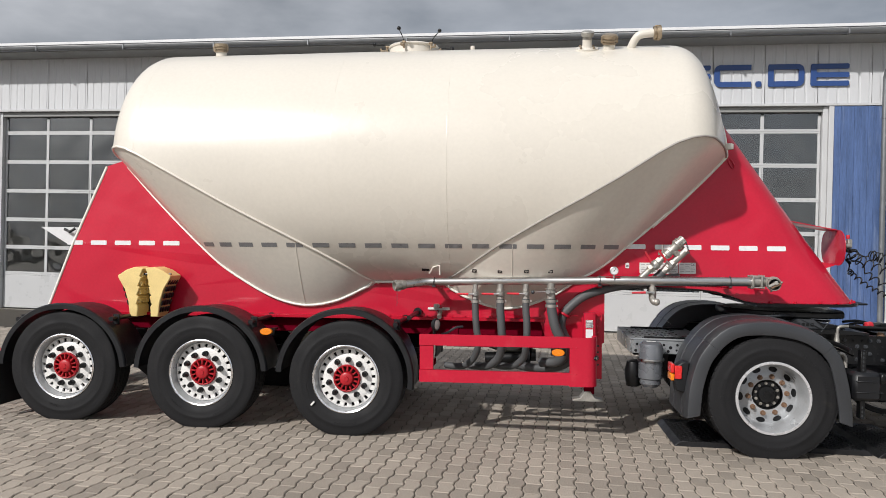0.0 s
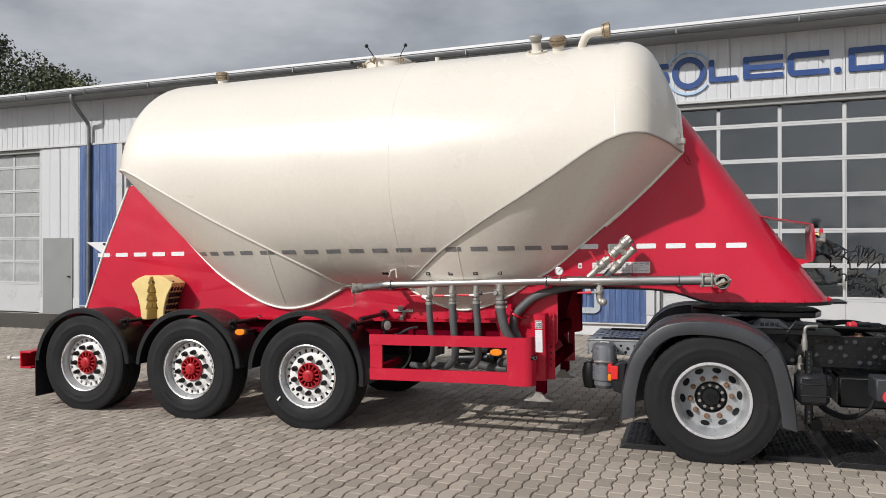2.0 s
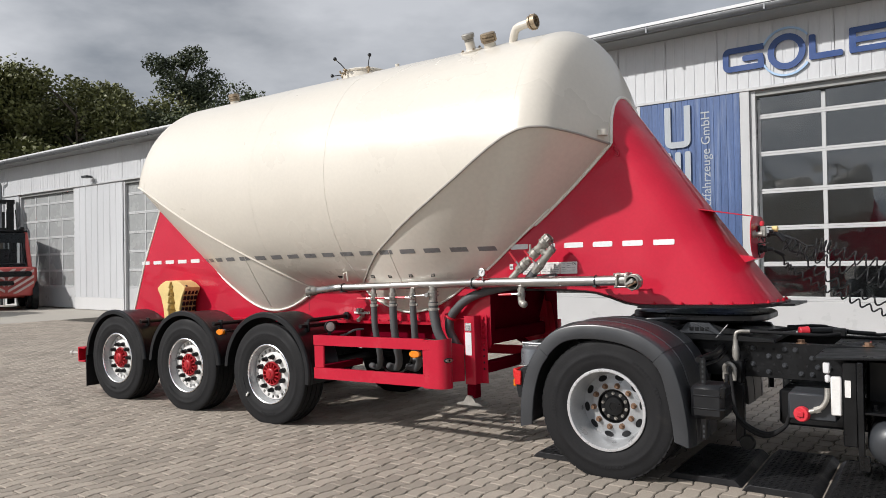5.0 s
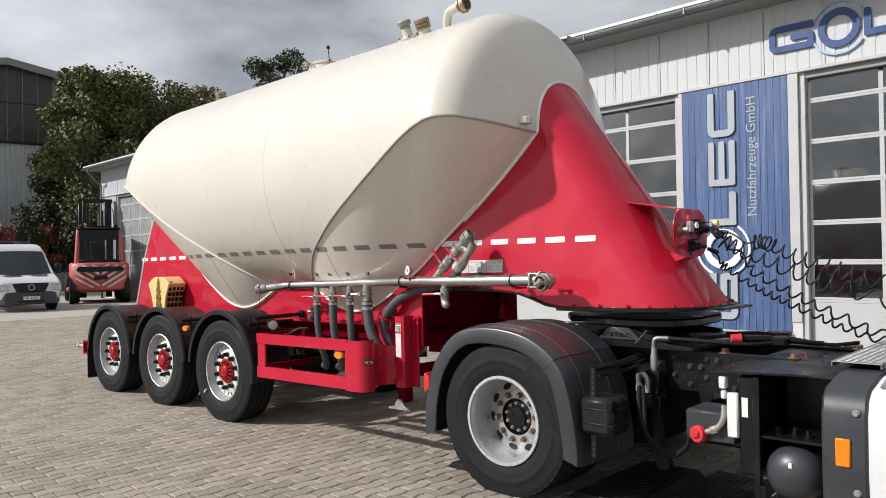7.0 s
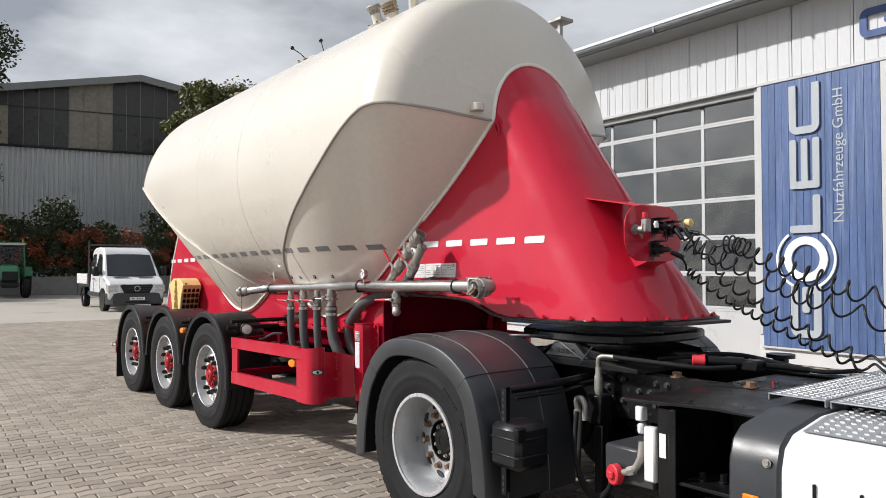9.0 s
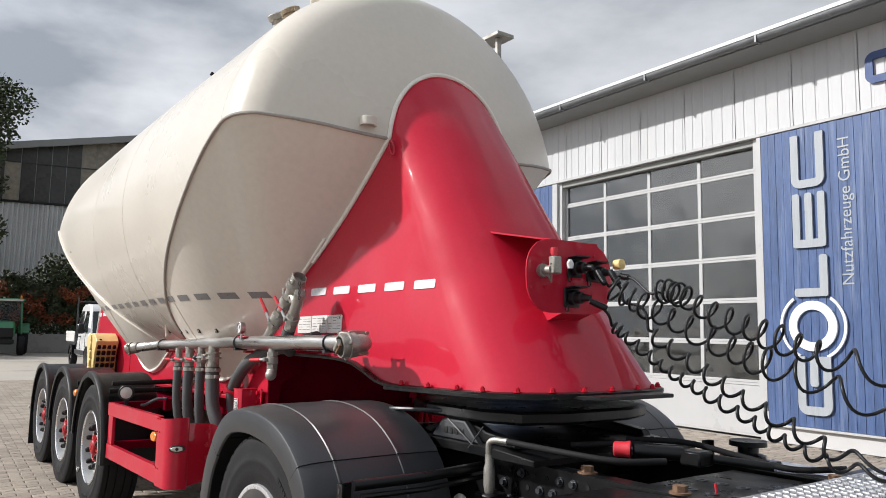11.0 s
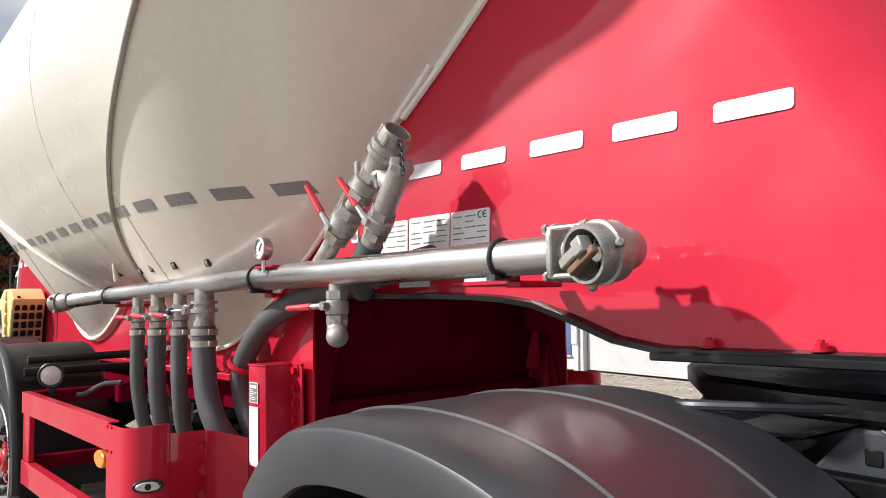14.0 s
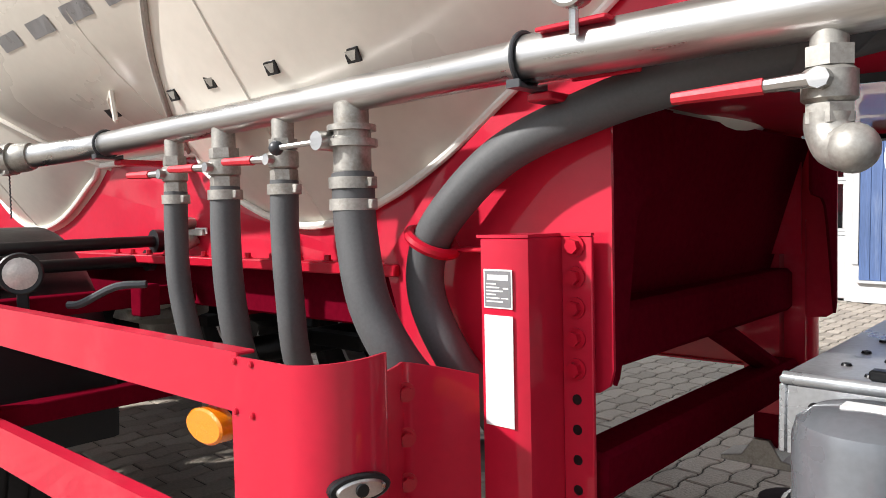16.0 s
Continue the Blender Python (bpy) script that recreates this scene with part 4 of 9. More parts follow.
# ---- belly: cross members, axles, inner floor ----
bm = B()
# beams and members below take the red with shade in its colour
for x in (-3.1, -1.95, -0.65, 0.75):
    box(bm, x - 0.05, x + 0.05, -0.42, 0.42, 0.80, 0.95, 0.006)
pieces("cross_member", bm, RED_SHADED, trailer)
part("neck_floor", box(B(), 2.32, 3.40, -0.565, 0.565, 1.34, 1.35, 0.0), RED, trailer)
for x in (-2.62, -1.31, 0.0):
    bm = B(); cyl(bm, (x, -0.95, 0.51 - 0.0157 * x), (x, 0.95, 0.51 - 0.0157 * x), 0.065, seg=16); ax = part("axle", bm, BLACK, trailer)
    for sy in (-0.5, 0.5):
        bm = B(); lathe(bm, [(0.06, 0.56), (0.13, 0.6), (0.14, 0.66), (0.12, 0.7), (0.14, 0.75), (0.12, 0.82), (0.06, 0.84)], (x - 0.32, sy, 0), "z", 18); box(bm, x - 0.4, x + 0.42, sy - 0.05, sy + 0.05, 0.5, 0.57, 0.01); part("air_spring", bm, RUBBER, ax)


# ---- wheels ----
def tyre_mesh(r, w, rim_r, tread=True, lugs=0):
    """Tyre turned round y: outer face at -w/2, shoulder ribs, grooves in the tread."""
    h = w / 2
    p = [(rim_r, -h * 0.80), (rim_r + 0.012, -h * 0.86), (rim_r + 0.03, -h * 0.90), (rim_r + 0.05, -h * 0.965), (r - 0.15, -h * 1.0), (r - 0.12, -h * 1.0), (r - 0.118, -h * 1.006), (r - 0.10, -h * 1.006), (r - 0.098, -h * 0.998), (r - 0.065, -h * 0.975), (r - 0.035, -h * 0.955), (r - 0.018, -h * 0.93), (r - 0.004, -h * 0.87)]
    tread_p = []
    for g in (-0.62, -0.22, 0.22, 0.62):
        tread_p += [(r, h * g - 0.007), (r - 0.014, h * g - 0.005), (r - 0.014, h * g + 0.005), (r, h * g + 0.007)]
    prof = p + tread_p + [(a, -b) for a, b in p[::-1]]
    bm = B(); lathe(bm, prof + [(rim_r - 0.01, h * 0.7), (rim_r - 0.01, -h * 0.7)], (0, 0, 0), "y", 72, True)
    return bm


def tread_lugs(r, w, n):
    """Rubber blocks along both shoulders of the tread."""
    bm, h = B(), w / 2
    for k in range(n):
        m = Matrix.Rotation(math.tau * k / n, 4, "Y")
        for s in (-1, 1):
            box(bm, -0.026, 0.026, min(s * h * 0.90, s * h * 0.66), max(s * h * 0.90, s * h * 0.66), r - 0.03, r + 0.002, 0.003, m)
    return bm


def sidewall_marks(r, y, arcs):
    """Raised bars where the moulded writing stands."""
    bm = B()
    for a0, n, hgt, rad in arcs:
        for k in range(n):
            m = Matrix.Rotation(radians(a0 + 3.4 * k), 4, "Y")
            box(bm, -0.0085, 0.0085, y - 0.0025, y + 0.002, rad, rad + hgt, 0, m)
    return bm


def trailer_wheel():
    w = sub("wheel", trailer)
    bm = tyre_mesh(0.522, 0.31, 0.292, True); bmesh.ops.translate(bm, vec=(0, -0.03, 0), verts=bm.verts)
    part("tyre", bm, RUBBER, w, "worn black road tyre", smooth=40)
    part("sidewall_relief", sidewall_marks(0.5, -0.184, [(-18, 9, 0.026, 0.39), (150, 9, 0.026, 0.39), (60, 6, 0.018, 0.36), (240, 5, 0.018, 0.36)]), RUBBER, w, kind="stuff")
    bm = B()
    lathe(bm, [(0.290, -0.170), (0.298, -0.174), (0.305, -0.170), (0.306, -0.158), (0.292, -0.152), (0.288, 0.10), (0.266, 0.10), (0.268, -0.06), (0.274, -0.10), (0.284, -0.150)], (0, 0, 0), "y", 64, True)
    part("rim", bm, RIM_GREY, w, "silver rim")
    bm = B(); lathe(bm, [(0.286, -0.152), (0.2895, -0.171), (0.298, -0.1755), (0.306, -0.171), (0.307, -0.158), (0.300, -0.160), (0.291, -0.155)], (0, 0, 0), "y", 64, True); part("rim_lip", bm, ALU, w, "polished rim lip")
    # pressed disc with a ring of slots
    bm = B()
    n = 22
    lathe(bm, [(0.124, -0.106), (0.150, -0.108), (0.205, -0.104), (0.222, -0.096), (0.222, -0.079), (0.124, -0.084)], (0, 0, 0), "y", 66, True)
    for k in range(n):
        m = Matrix.Rotation(math.tau * (k + 0.5) / n, 4, "Y")
        box(bm, -0.0215, 0.0215, -0.094, -0.074, 0.218, 0.262, 0.002, m)
    lathe(bm, [(0.256, -0.094), (0.269, -0.09), (0.269, -0.064), (0.256, -0.07)], (0, 0, 0), "y", 66, True)
    part("wheel_disc", bm, WHITE_PLATE, w, "whitish slotted wheel disc")
    bm = B(); lathe(bm, [(0.0, -0.046), (0.262, -0.046), (0.262, -0.024), (0.0, -0.024)], (0, 0, 0), "y", 32); part("brake_drum", bm, BLACK, w)
    bm = B(); lathe(bm, [(0.0, -0.075), (0.1235, -0.075), (0.1235, -0.070), (0.0, -0.070)], (0, 0, 0), "y", 32); part("hub_recess", bm, BLACK, w)
    bm = B()
    lathe(bm, [(0.060, -0.074), (0.062, -0.139), (0.058, -0.150), (0.050, -0.156), (0.024, -0.158), (0.022, -0.164), (0.0, -0.164)], (0, 0, 0), "y", 40)
    lathe(bm, [(0.108, -0.094), (0.124, -0.094), (0.124, -0.124), (0.116, -0.134), (0.108, -0.128)], (0, 0, 0), "y", 40, True)
    part("hub_cap", bm, HUB_RED, w, "red finned hub cap")
    for k in range(14):
        m = Matrix.Rotation(math.tau * k / 14, 4, "Y")
        bm = B(); box(bm, -0.0065, 0.0065, -0.136, -0.100, 0.0665, 0.110, 0.002, m); part("hub_fin", bm, HUB_RED, w)
    for k in range(10):
        a = math.tau * (k + 0.5) / 10
        c, s = 0.169 * math.cos(a), 0.169 * math.sin(a)
        bm = B(); lathe(bm, [(0.027, -0.106), (0.027, -0.12), (0.022, -0.124), (0.021, -0.152), (0.013, -0.164), (0.0, -0.164)], (c, 0, s), "y", 10); part("wheel_nut", bm, BLACK, w)
    return w


TW_Y = 1.015
wheel0 = trailer_wheel()
WHEELS_X = (-2.62, -1.31, 0.0)
first = True
for x in WHEELS_X:
    for sy in (-1, 1):
        m = pose(x, sy * TW_Y, 0.499 - 0.0157 * x, 0, random.uniform(0, 360), 0 if sy < 0 else 180)
        if first:
            wheel0.matrix_basis = m
            first = False
        else:
            copy_thing(wheel0, m)


bm = B(); box(bm, -0.022, 0.022, -0.205, -0.186, -0.008, 0.008, 0.001, Matrix.Translation((-0.283, 0, 0.28)) @ Matrix.Rotation(radians(-50), 4, "Y")); bmesh.ops.translate(bm, vec=(0.0, -TW_Y, 0.0), verts=bm.verts); part("chalk_mark", bm, WHITE_PLATE, trailer, "white chalk mark on a tyre", smooth=0)


# ---- mudguards ----
def arc_guard(cx, y0, y1, rad, cz, a0, a1, t=0.012, lip=0.022, n=28):
    bm = B()
    prof = [(y0, 0.0), (y0, lip * 0.3), (y0 + 0.012, lip * 0.75), (y0 + 0.03, lip * 0.9), (y0 + 0.05, lip * 0.35), (y0 + 0.075, 0.0), (y1 - 0.02, 0.0), (y1, -0.01), (y1, -0.01 - t), (y1 - 0.02, -t), (y0 + 0.08, -t), (y0 + 0.03, -t * 0.5), (y0 + 0.012, -0.035), (y0, -0.035)]
    vs = []
    for k in range(n + 1):
        a = radians(a0 + (a1 - a0) * k / n)
        vs.append([(cx + (rad + d) * math.cos(a), y, cz + (rad + d) * math.sin(a)) for y, d in prof + prof[:1]])
    grid_mesh(bm, vs)
    for e in (vs[0][:-1], vs[-1][:-1]):
        bm.faces.new([bm.verts.new(p) for p in e])
    bmesh.ops.remove_doubles(bm, verts=bm.verts, dist=0.0003)
    bmesh.ops.recalc_face_normals(bm, faces=bm.faces)
    return bm


for x in WHEELS_X:
    for sy in (-1, 1):
        bm = arc_guard(x, -1.225, -0.76, 0.603, 0.515, -8 if x > -0.1 else 4, 176 if x < -2 else 176)
        if sy > 0:
            bmesh.ops.scale(bm, vec=(1, -1, 1), verts=bm.verts); bmesh.ops.reverse_faces(bm, faces=bm.faces)
        g = part("mudguard", bm, PLASTIC, trailer, "black plastic half-round mudguard", smooth=50)
        bm = B()
        for px, pz in ((x + 0.44, 0.99),) if x > -2 else ((x + 0.44, 0.99), (x - 0.47, 0.97)):
            cyl(bm, (px, sy * 0.55, pz), (px, sy * 1.15, pz), 0.022, seg=12)
            lathe(bm, [(0.0, -0.012), (0.038, -0.012), (0.038, 0.012), (0.0, 0.012)], (px, sy * 0.56, pz), "y", 14)
            box(bm, px - 0.03, px + 0.03, sy * 1.05 - 0.012, sy * 1.05 + 0.012, pz - 0.06, pz + 0.04, 0.004)
        pieces("support_bar", bm, PLASTIC, g)
for sy in (-1, 1):
    bm = B(); box(bm, -3.245, -3.23, min(sy * 0.80, sy * 1.22), max(sy * 0.80, sy * 1.22), 0.16, 0.60, 0.003); part("mud_flap", bm, RUBBER, trailer)
BX = -3.60
bm = B(); prism(bm, [(BX, 0.45), (BX, 0.64), (BX + 0.16, 0.64), (BX + 0.16, 0.62), (BX + 0.02, 0.62), (BX + 0.02, 0.47), (BX + 0.16, 0.47), (BX + 0.16, 0.45)], -1.17, 1.17, "y", 0.003); box(bm, BX + 0.02, -3.2, -0.5, -0.42, 0.5, 0.9, 0.01); box(bm, BX + 0.02, -3.2, 0.42, 0.5, 0.5, 0.9, 0.01)
bumper = part("rear_bumper", bm, RED_DULL, trailer, "red rear under-run bumper")
bm = B(); box(bm, BX - 0.035, BX - 0.001, -1.14, -0.78, 0.47, 0.62, 0.008); part("tail_light", bm, PLASTIC, bumper)
bm = B(); cyl(bm, (BX - 0.0, -1.14, 0.56), (BX - 0.13, -1.16, 0.56), 0.018, seg=10); cyl(bm, (BX - 0.13, -1.16, 0.56), (BX - 0.17, -1.165, 0.56), 0.028, seg=12); part("marker_light", bm, LENS, bumper)
for x, z in ((-0.73, 0.91), (1.875, 0.78)):
    bm = B(); prism(bm, [(x + 0.056 * math.cos(math.tau * k / 24), z + 0.031 * math.sin(math.tau * k / 24)) for k in range(24)], -1.20, -1.165, "y", 0.004)
    part("side_marker", bm, AMBER, trailer, "amber side marker light")
    bm = B(); box(bm, x - 0.06, x + 0.07, -1.165, -1.157, z - 0.03, z + 0.03, 0.002); box(bm, x - 0.02, x + 0.02, -1.157, -0.9, z - 0.01, z + 0.01, 0.002); part("marker_bracket", bm, BLACK, trailer)

# white folded plate at the rear with its black grip
bm = B(); prism(bm, [(-3.64, 1.875), (-3.10, 1.87), (-3.10, 1.66), (-3.32, 1.685)], -0.13, -0.118, "y", 0.002); wing = part("rear_plate", bm, WHITE_PAINT, trailer, "white painted pointed rear plate")
bm = B(); tube(bm, [(-3.34, -0.16, 1.85), (-3.27, -0.18, 1.82), (-3.22, -0.16, 1.86)], 0.016, 8); part("grip", bm, BLACK, wing)

# ---- pipework along the trailer's side ----
def pipe_at(x):
    return Vector((x, -0.835 + 0.03 * (x - 0.75), 1.357 + 0.019 * (x - 0.4) - 0.0165 * max(0.0, x - 2.1)))


PIPE_END = Vector((0.455, -0.985, 1.335))
pipe_line = curve_pts([PIPE_END, PIPE_END.lerp(pipe_at(0.66), 0.5) + Vector((0, 0.004, 0)), pipe_at(0.66), pipe_at(0.80)], 4) + [pipe_at(x) for x in (1.0, 1.6, 2.236, 2.25, 2.9, 3.60)]
pipe = part("discharge_pipe", tube(B(), pipe_line, [0.036 if p.x < 2.24 else 0.042 for p in pipe_line], 24), STEEL, trailer, "polished stainless steel discharge pipe")
PD = (pipe_at(3) - pipe_at(1)).normalized()


def along(bm, p, prof, d=PD, seg=20):
    """Turned fitting: (offset along d, radius) pairs from p."""
    p, d = Vector(p), Vector(d).normalized()
    up = d.orthogonal().normalized()
    w = d.cross(up)
    rings = [[bm.verts.new(p + d * o + r * (up * math.cos(k * math.tau / seg) + w * math.sin(k * math.tau / seg))) for k in range(seg)] for o, r in prof]
    fs = [bm.faces.new((a[k], a[(k + 1) % seg], b[(k + 1) % seg], b[k])) for a, b in zip(rings, rings[1:]) for k in range(seg)]
    fs += [bm.faces.new(rings[0][::-1]), bm.faces.new(rings[-1])]
    bmesh.ops.recalc_face_normals(bm, faces=fs)
    return bm


# end cap, saddle clamps, brackets
ED = (pipe_at(0.66) - PIPE_END).normalized()
bm = B(); along(bm, PIPE_END, [(0.05, 0.034), (0.05, 0.041), (0.03, 0.046), (0.0, 0.046), (0.0, 0.041), (-0.012, 0.041), (-0.012, 0.05), (-0.045, 0.05), (-0.045, 0.043), (-0.058, 0.043), (-0.058, 0.034), (-0.03, 0.03)], ED)
part("end_cap", bm, CAST, pipe, "weathered cast end coupling")
for k in range(4):
    a = math.tau * k / 4 + 0.4
    u = ED.orthogonal().normalized(); w = ED.cross(u)
    q = PIPE_END - ED * 0.03 + (u * math.cos(a) + w * math.sin(a)) * 0.05
    part("cap_lug", box(B(), q.x - 0.016, q.x + 0.016, q.y - 0.008, q.y + 0.008, q.z - 0.008, q.z + 0.008, 0.003), CAST, pipe)
bm = B(); tube(bm, [PIPE_END - ED * 0.03 + Vector((0.004 * (-1) ** k, 0, -0.045 - 0.006 * k)) for k in range(24)], 0.0025, 5); part("chain", bm, DARKGREY, pipe)
for x, r in ((0.75, 0.037), (2.26, 0.043), (3.415, 0.043)):
    bm = B()
    p = pipe_at(x)
    tube(bm, [p + Vector((0.002, (r + 0.003) * math.cos(math.tau * k / 24), (r + 0.003) * math.sin(math.tau * k / 24))) for k in range(24)], 0.0045, 8, closed=True)
    part("pipe_clamp", bm, DARKGREY, pipe)
    bm = B()
    prism(bm, [(p.y - 0.040, p.z - r + 0.006), (p.y - 0.040, p.z - r - 0.008), (p.y + 0.045, p.z - r - 0.008), (p.y + 0.045, p.z - r + 0.006), (p.y + 0.02, p.z - r - 0.002), (p.y - 0.02, p.z - r - 0.002)], x - 0.014, x + 0.016, "x", 0.002)
    part("pipe_saddle", bm, DARKGREY, pipe)
    bm = B(); box(bm, x - 0.02, x + 0.03, p.y + 0.03, -Y_PANEL - 0.002, p.z - r - 0.024, p.z - r - 0.0085, 0.003)
    part("pipe_bracket", bm, RED_DULL, pipe)
# clamped joint and turned-out coupling at the front end
bm = B()
p = pipe_at(3.60)
for o in (0.0, 0.075):
    q = p + PD * o
    prism(bm, [(q.y + u, q.z + v) for u, v in rounded_rect(0.125, 0.125, 0.03, 4)], q.x, q.x + 0.016, "x", 0.003)
for sy, sz in ((1, 1), (1, -1), (-1, 1), (-1, -1)):
    a = p + Vector((-0.012, sy * 0.05, sz * 0.05)); cyl(bm, a, a + Vector((0.115, 0, 0)), 0.006, seg=8); cyl(bm, a, a + Vector((0.01, 0, 0)), 0.011, seg=6); cyl(bm, a + Vector((0.105, 0, 0)), a + Vector((0.115, 0, 0)), 0.011, seg=6)
tube(bm, [p, p + PD * 0.09], 0.045, 20)
part("flange_joint", bm, CAST, pipe, "cast flange joint with four bolts")
bm = B()
e0 = p + PD * 0.09
tube(bm, curve_pts([e0, e0 + Vector((0.045, -0.002, 0)), e0 + Vector((0.078, -0.022, -0.003)), e0 + Vector((0.082, -0.07, -0.009))], 5), 0.044, 20)
cd = Vector((-0.12, -1, -0.12)).normalized()
c0 = e0 + Vector((0.082, -0.065, -0.008))
along(bm, c0, [(0.0, 0.044), (0.0, 0.060), (0.030, 0.060), (0.032, 0.064), (0.040, 0.064), (0.042, 0.058), (0.075, 0.058), (0.080, 0.055), (0.080, 0.049), (0.0, 0.046), (-0.02, 0.044), (-0.022, 0.01)], cd, 28)
part("hose_coupling", bm, CAST, pipe, "cast hose coupling")
bm = B()
u = cd.orthogonal().normalized()
along(bm, c0 - cd * 0.01, [(0.0, 0.012), (0.04, 0.012), (0.04, 0.02), (0.055, 0.016)], cd, 12)
m = Matrix.Translation(c0 + cd * 0.085) @ Matrix.Rotation(radians(-16), 4, "Z") @ Matrix.Rotation(radians(-28), 4, "Y")
box(bm, -0.052, 0.030, -0.016, 0.010, -0.004, 0.020, 0.004, m); box(bm, 0.004, 0.034, -0.020, 0.008, -0.010, 0.024, 0.003, m)
part("coupling_handle", bm, CAST, pipe)
part("handle_plate", box(B(), -0.040, 0.048, -0.010, 0.006, -0.022, -0.005, 0.003, m), RUST, pipe, "rust-red locking plate")
bm = B(); along(bm, c0 - cd * 0.004, [(0.0, 0.049), (0.014, 0.046), (0.014, 0.0)], cd, 28); part("coupling_seal", bm, RUBBER, pipe)
bm = B()
for k in range(3):
    w = cd.cross(u)
    q = c0 + cd * 0.045 + (u * math.cos(k * 2.094 + 0.5) + w * math.sin(k * 2.094 + 0.5)) * 0.066
    bmesh.ops.create_icosphere(bm, subdivisions=1, radius=0.011, matrix=Matrix.Translation(q))
pieces("coupling_lug", bm, CAST, pipe)


def ball_valve(bm, p, d, r, length):
    """Body of a ball valve: hexagon ends and a waisted middle."""
    d = Vector(d).normalized()
    along(bm, p, [(0, r * 1.22), (length * 0.26, r * 1.22)], d, 6)
    along(bm, Vector(p) + d * length * 0.26, [(0, r * 1.02), (length * 0.06, r * 1.3), (length * 0.42, r * 1.3), (length * 0.48, r * 1.02)], d, 18)
    along(bm, Vector(p) + d * length * 0.74, [(0, r * 1.22), (length * 0.26, r * 1.22)], d, 6)


def lever(bm_grip, bm_root, p, tip, width=0.011):
    """A flat lever: steel root, red sleeve."""
    p, tip = Vector(p), Vector(tip)
    mid = p.lerp(tip, 0.36)
    tube(bm_root, [p, mid], [width * 1.0, width * 0.8], 8)
    tube(bm_grip, [mid, p.lerp(tip, 0.45), tip], [width * 1.05, width * 1.0, width * 0.8], 8)


# four down-hoses with their valves
HOSES = [(1.132, 0.027, 0.031), (1.362, 0.032, 0.037), (1.596, 0.028, 0.033), (1.824, 0.040, 0.045)]
for k, (x, rv, rh) in enumerate(HOSES):
    p = pipe_at(x)
    bm = B()
    tube(bm, [p + Vector((0, 0, -0.02)), p + Vector((0, 0, -0.075))], rv * 0.92, 18)
    if k < 3:
        ball_valve(bm, p + Vector((0, 0, -0.07)), (0, 0, -1), rv * 0.95, 0.095)
    else:
        along(bm, p + Vector((0, 0, -0.065)), [(0, rv), (0, rv * 1.3), (0.012, rv * 1.3), (0.012, rv * 1.02), (0.03, rv * 1.02), (0.03, rv * 1.35), (0.045, rv * 1.35), (0.045, rv), (0.1, rv)], (0, 0, -1), 24)
    z0 = p.z - 0.165
    for dz in (0.0, 0.045):
        if dz == 0 or k == 3:
            lathe(bm, [(rh, -0.012), (rh + 0.006, -0.012), (rh + 0.006, 0.012), (rh, 0.012)], (x, p.y, z0 - 0.02 - dz), "z", 20, True)
            box(bm, x + rh, x + rh + 0.02, p.y - 0.008, p.y + 0.008, z0 - 0.03 - dz, z0 - 0.01 - dz, 0.002)
    along(bm, p + Vector((0, 0, -0.16)), [(0, rv * 1.05), (0.02, rv * 0.95)], (0, 0, -1), 18)
    part("valve", bm, CAST, pipe, "cast ball valve")
    bg, br = B(), B()
    q = p + Vector((0, -rv * 1.3, -0.118))
    if k < 3:
        lever(bg, br, q, q + Vector((-0.17, -0.012, 0.004)))
        lathe(br, [(0, -0.014), (0.013, -0.014), (0.013, 0.02), (0, 0.02)], tuple(q), "y", 8)
        part("valve_lever", bg, RED_PLASTIC, pipe, "red lever sleeve"); pieces("lever_root", br, STEEL, pipe)
    else:
        tube(br, [q + Vector((-0.03, 0, 0.02)), q + Vector((-0.16, -0.02, 0.015))], 0.006, 8); lathe(br, [(0, -0.02), (0.02, -0.02), (0.02, 0.04), (0, 0.04)], tuple(q + Vector((-0.03, 0, 0.02))), "y", 12); pieces("lever_root", br, STEEL, pipe)
        bmesh.ops.create_icosphere(bg, subdivisions=2, radius=0.017, matrix=Matrix.Translation(q + Vector((-0.165, -0.02, 0.015)))); part("lever_knob", bg, DARKGREY, pipe)
    low = [(x - 0.02, p.y + 0.10, z0 - 0.56), (x - 0.13, p.y + 0.2, z0 - 0.65), (x - 0.30, p.y + 0.3, z0 - 0.66)]
    pts = curve_pts([(x, p.y, z0), (x + 0.002, p.y - 0.004, z0 - 0.12), (x + 0.012, p.y - 0.004, z0 - 0.26), (x + 0.028 - 0.012 * k, p.y + 0.02, z0 - 0.42)] + low, 7)
    if k == 3:
        pts = curve_pts([(x, p.y, z0), (x + 0.01, p.y - 0.004, z0 - 0.12), (x + 0.045, p.y - 0.004, z0 - 0.27), (x + 0.105, p.y + 0.02, z0 - 0.39), (x + 0.14, p.y + 0.10, z0 - 0.50), (x + 0.08, p.y + 0.2, z0 - 0.60), (x - 0.08, p.y + 0.3, z0 - 0.63)], 7)
    part("hose", tube(B(), pts, rh, 18), HOSE, pipe, "dark grey rubber hose with wrapped ply")

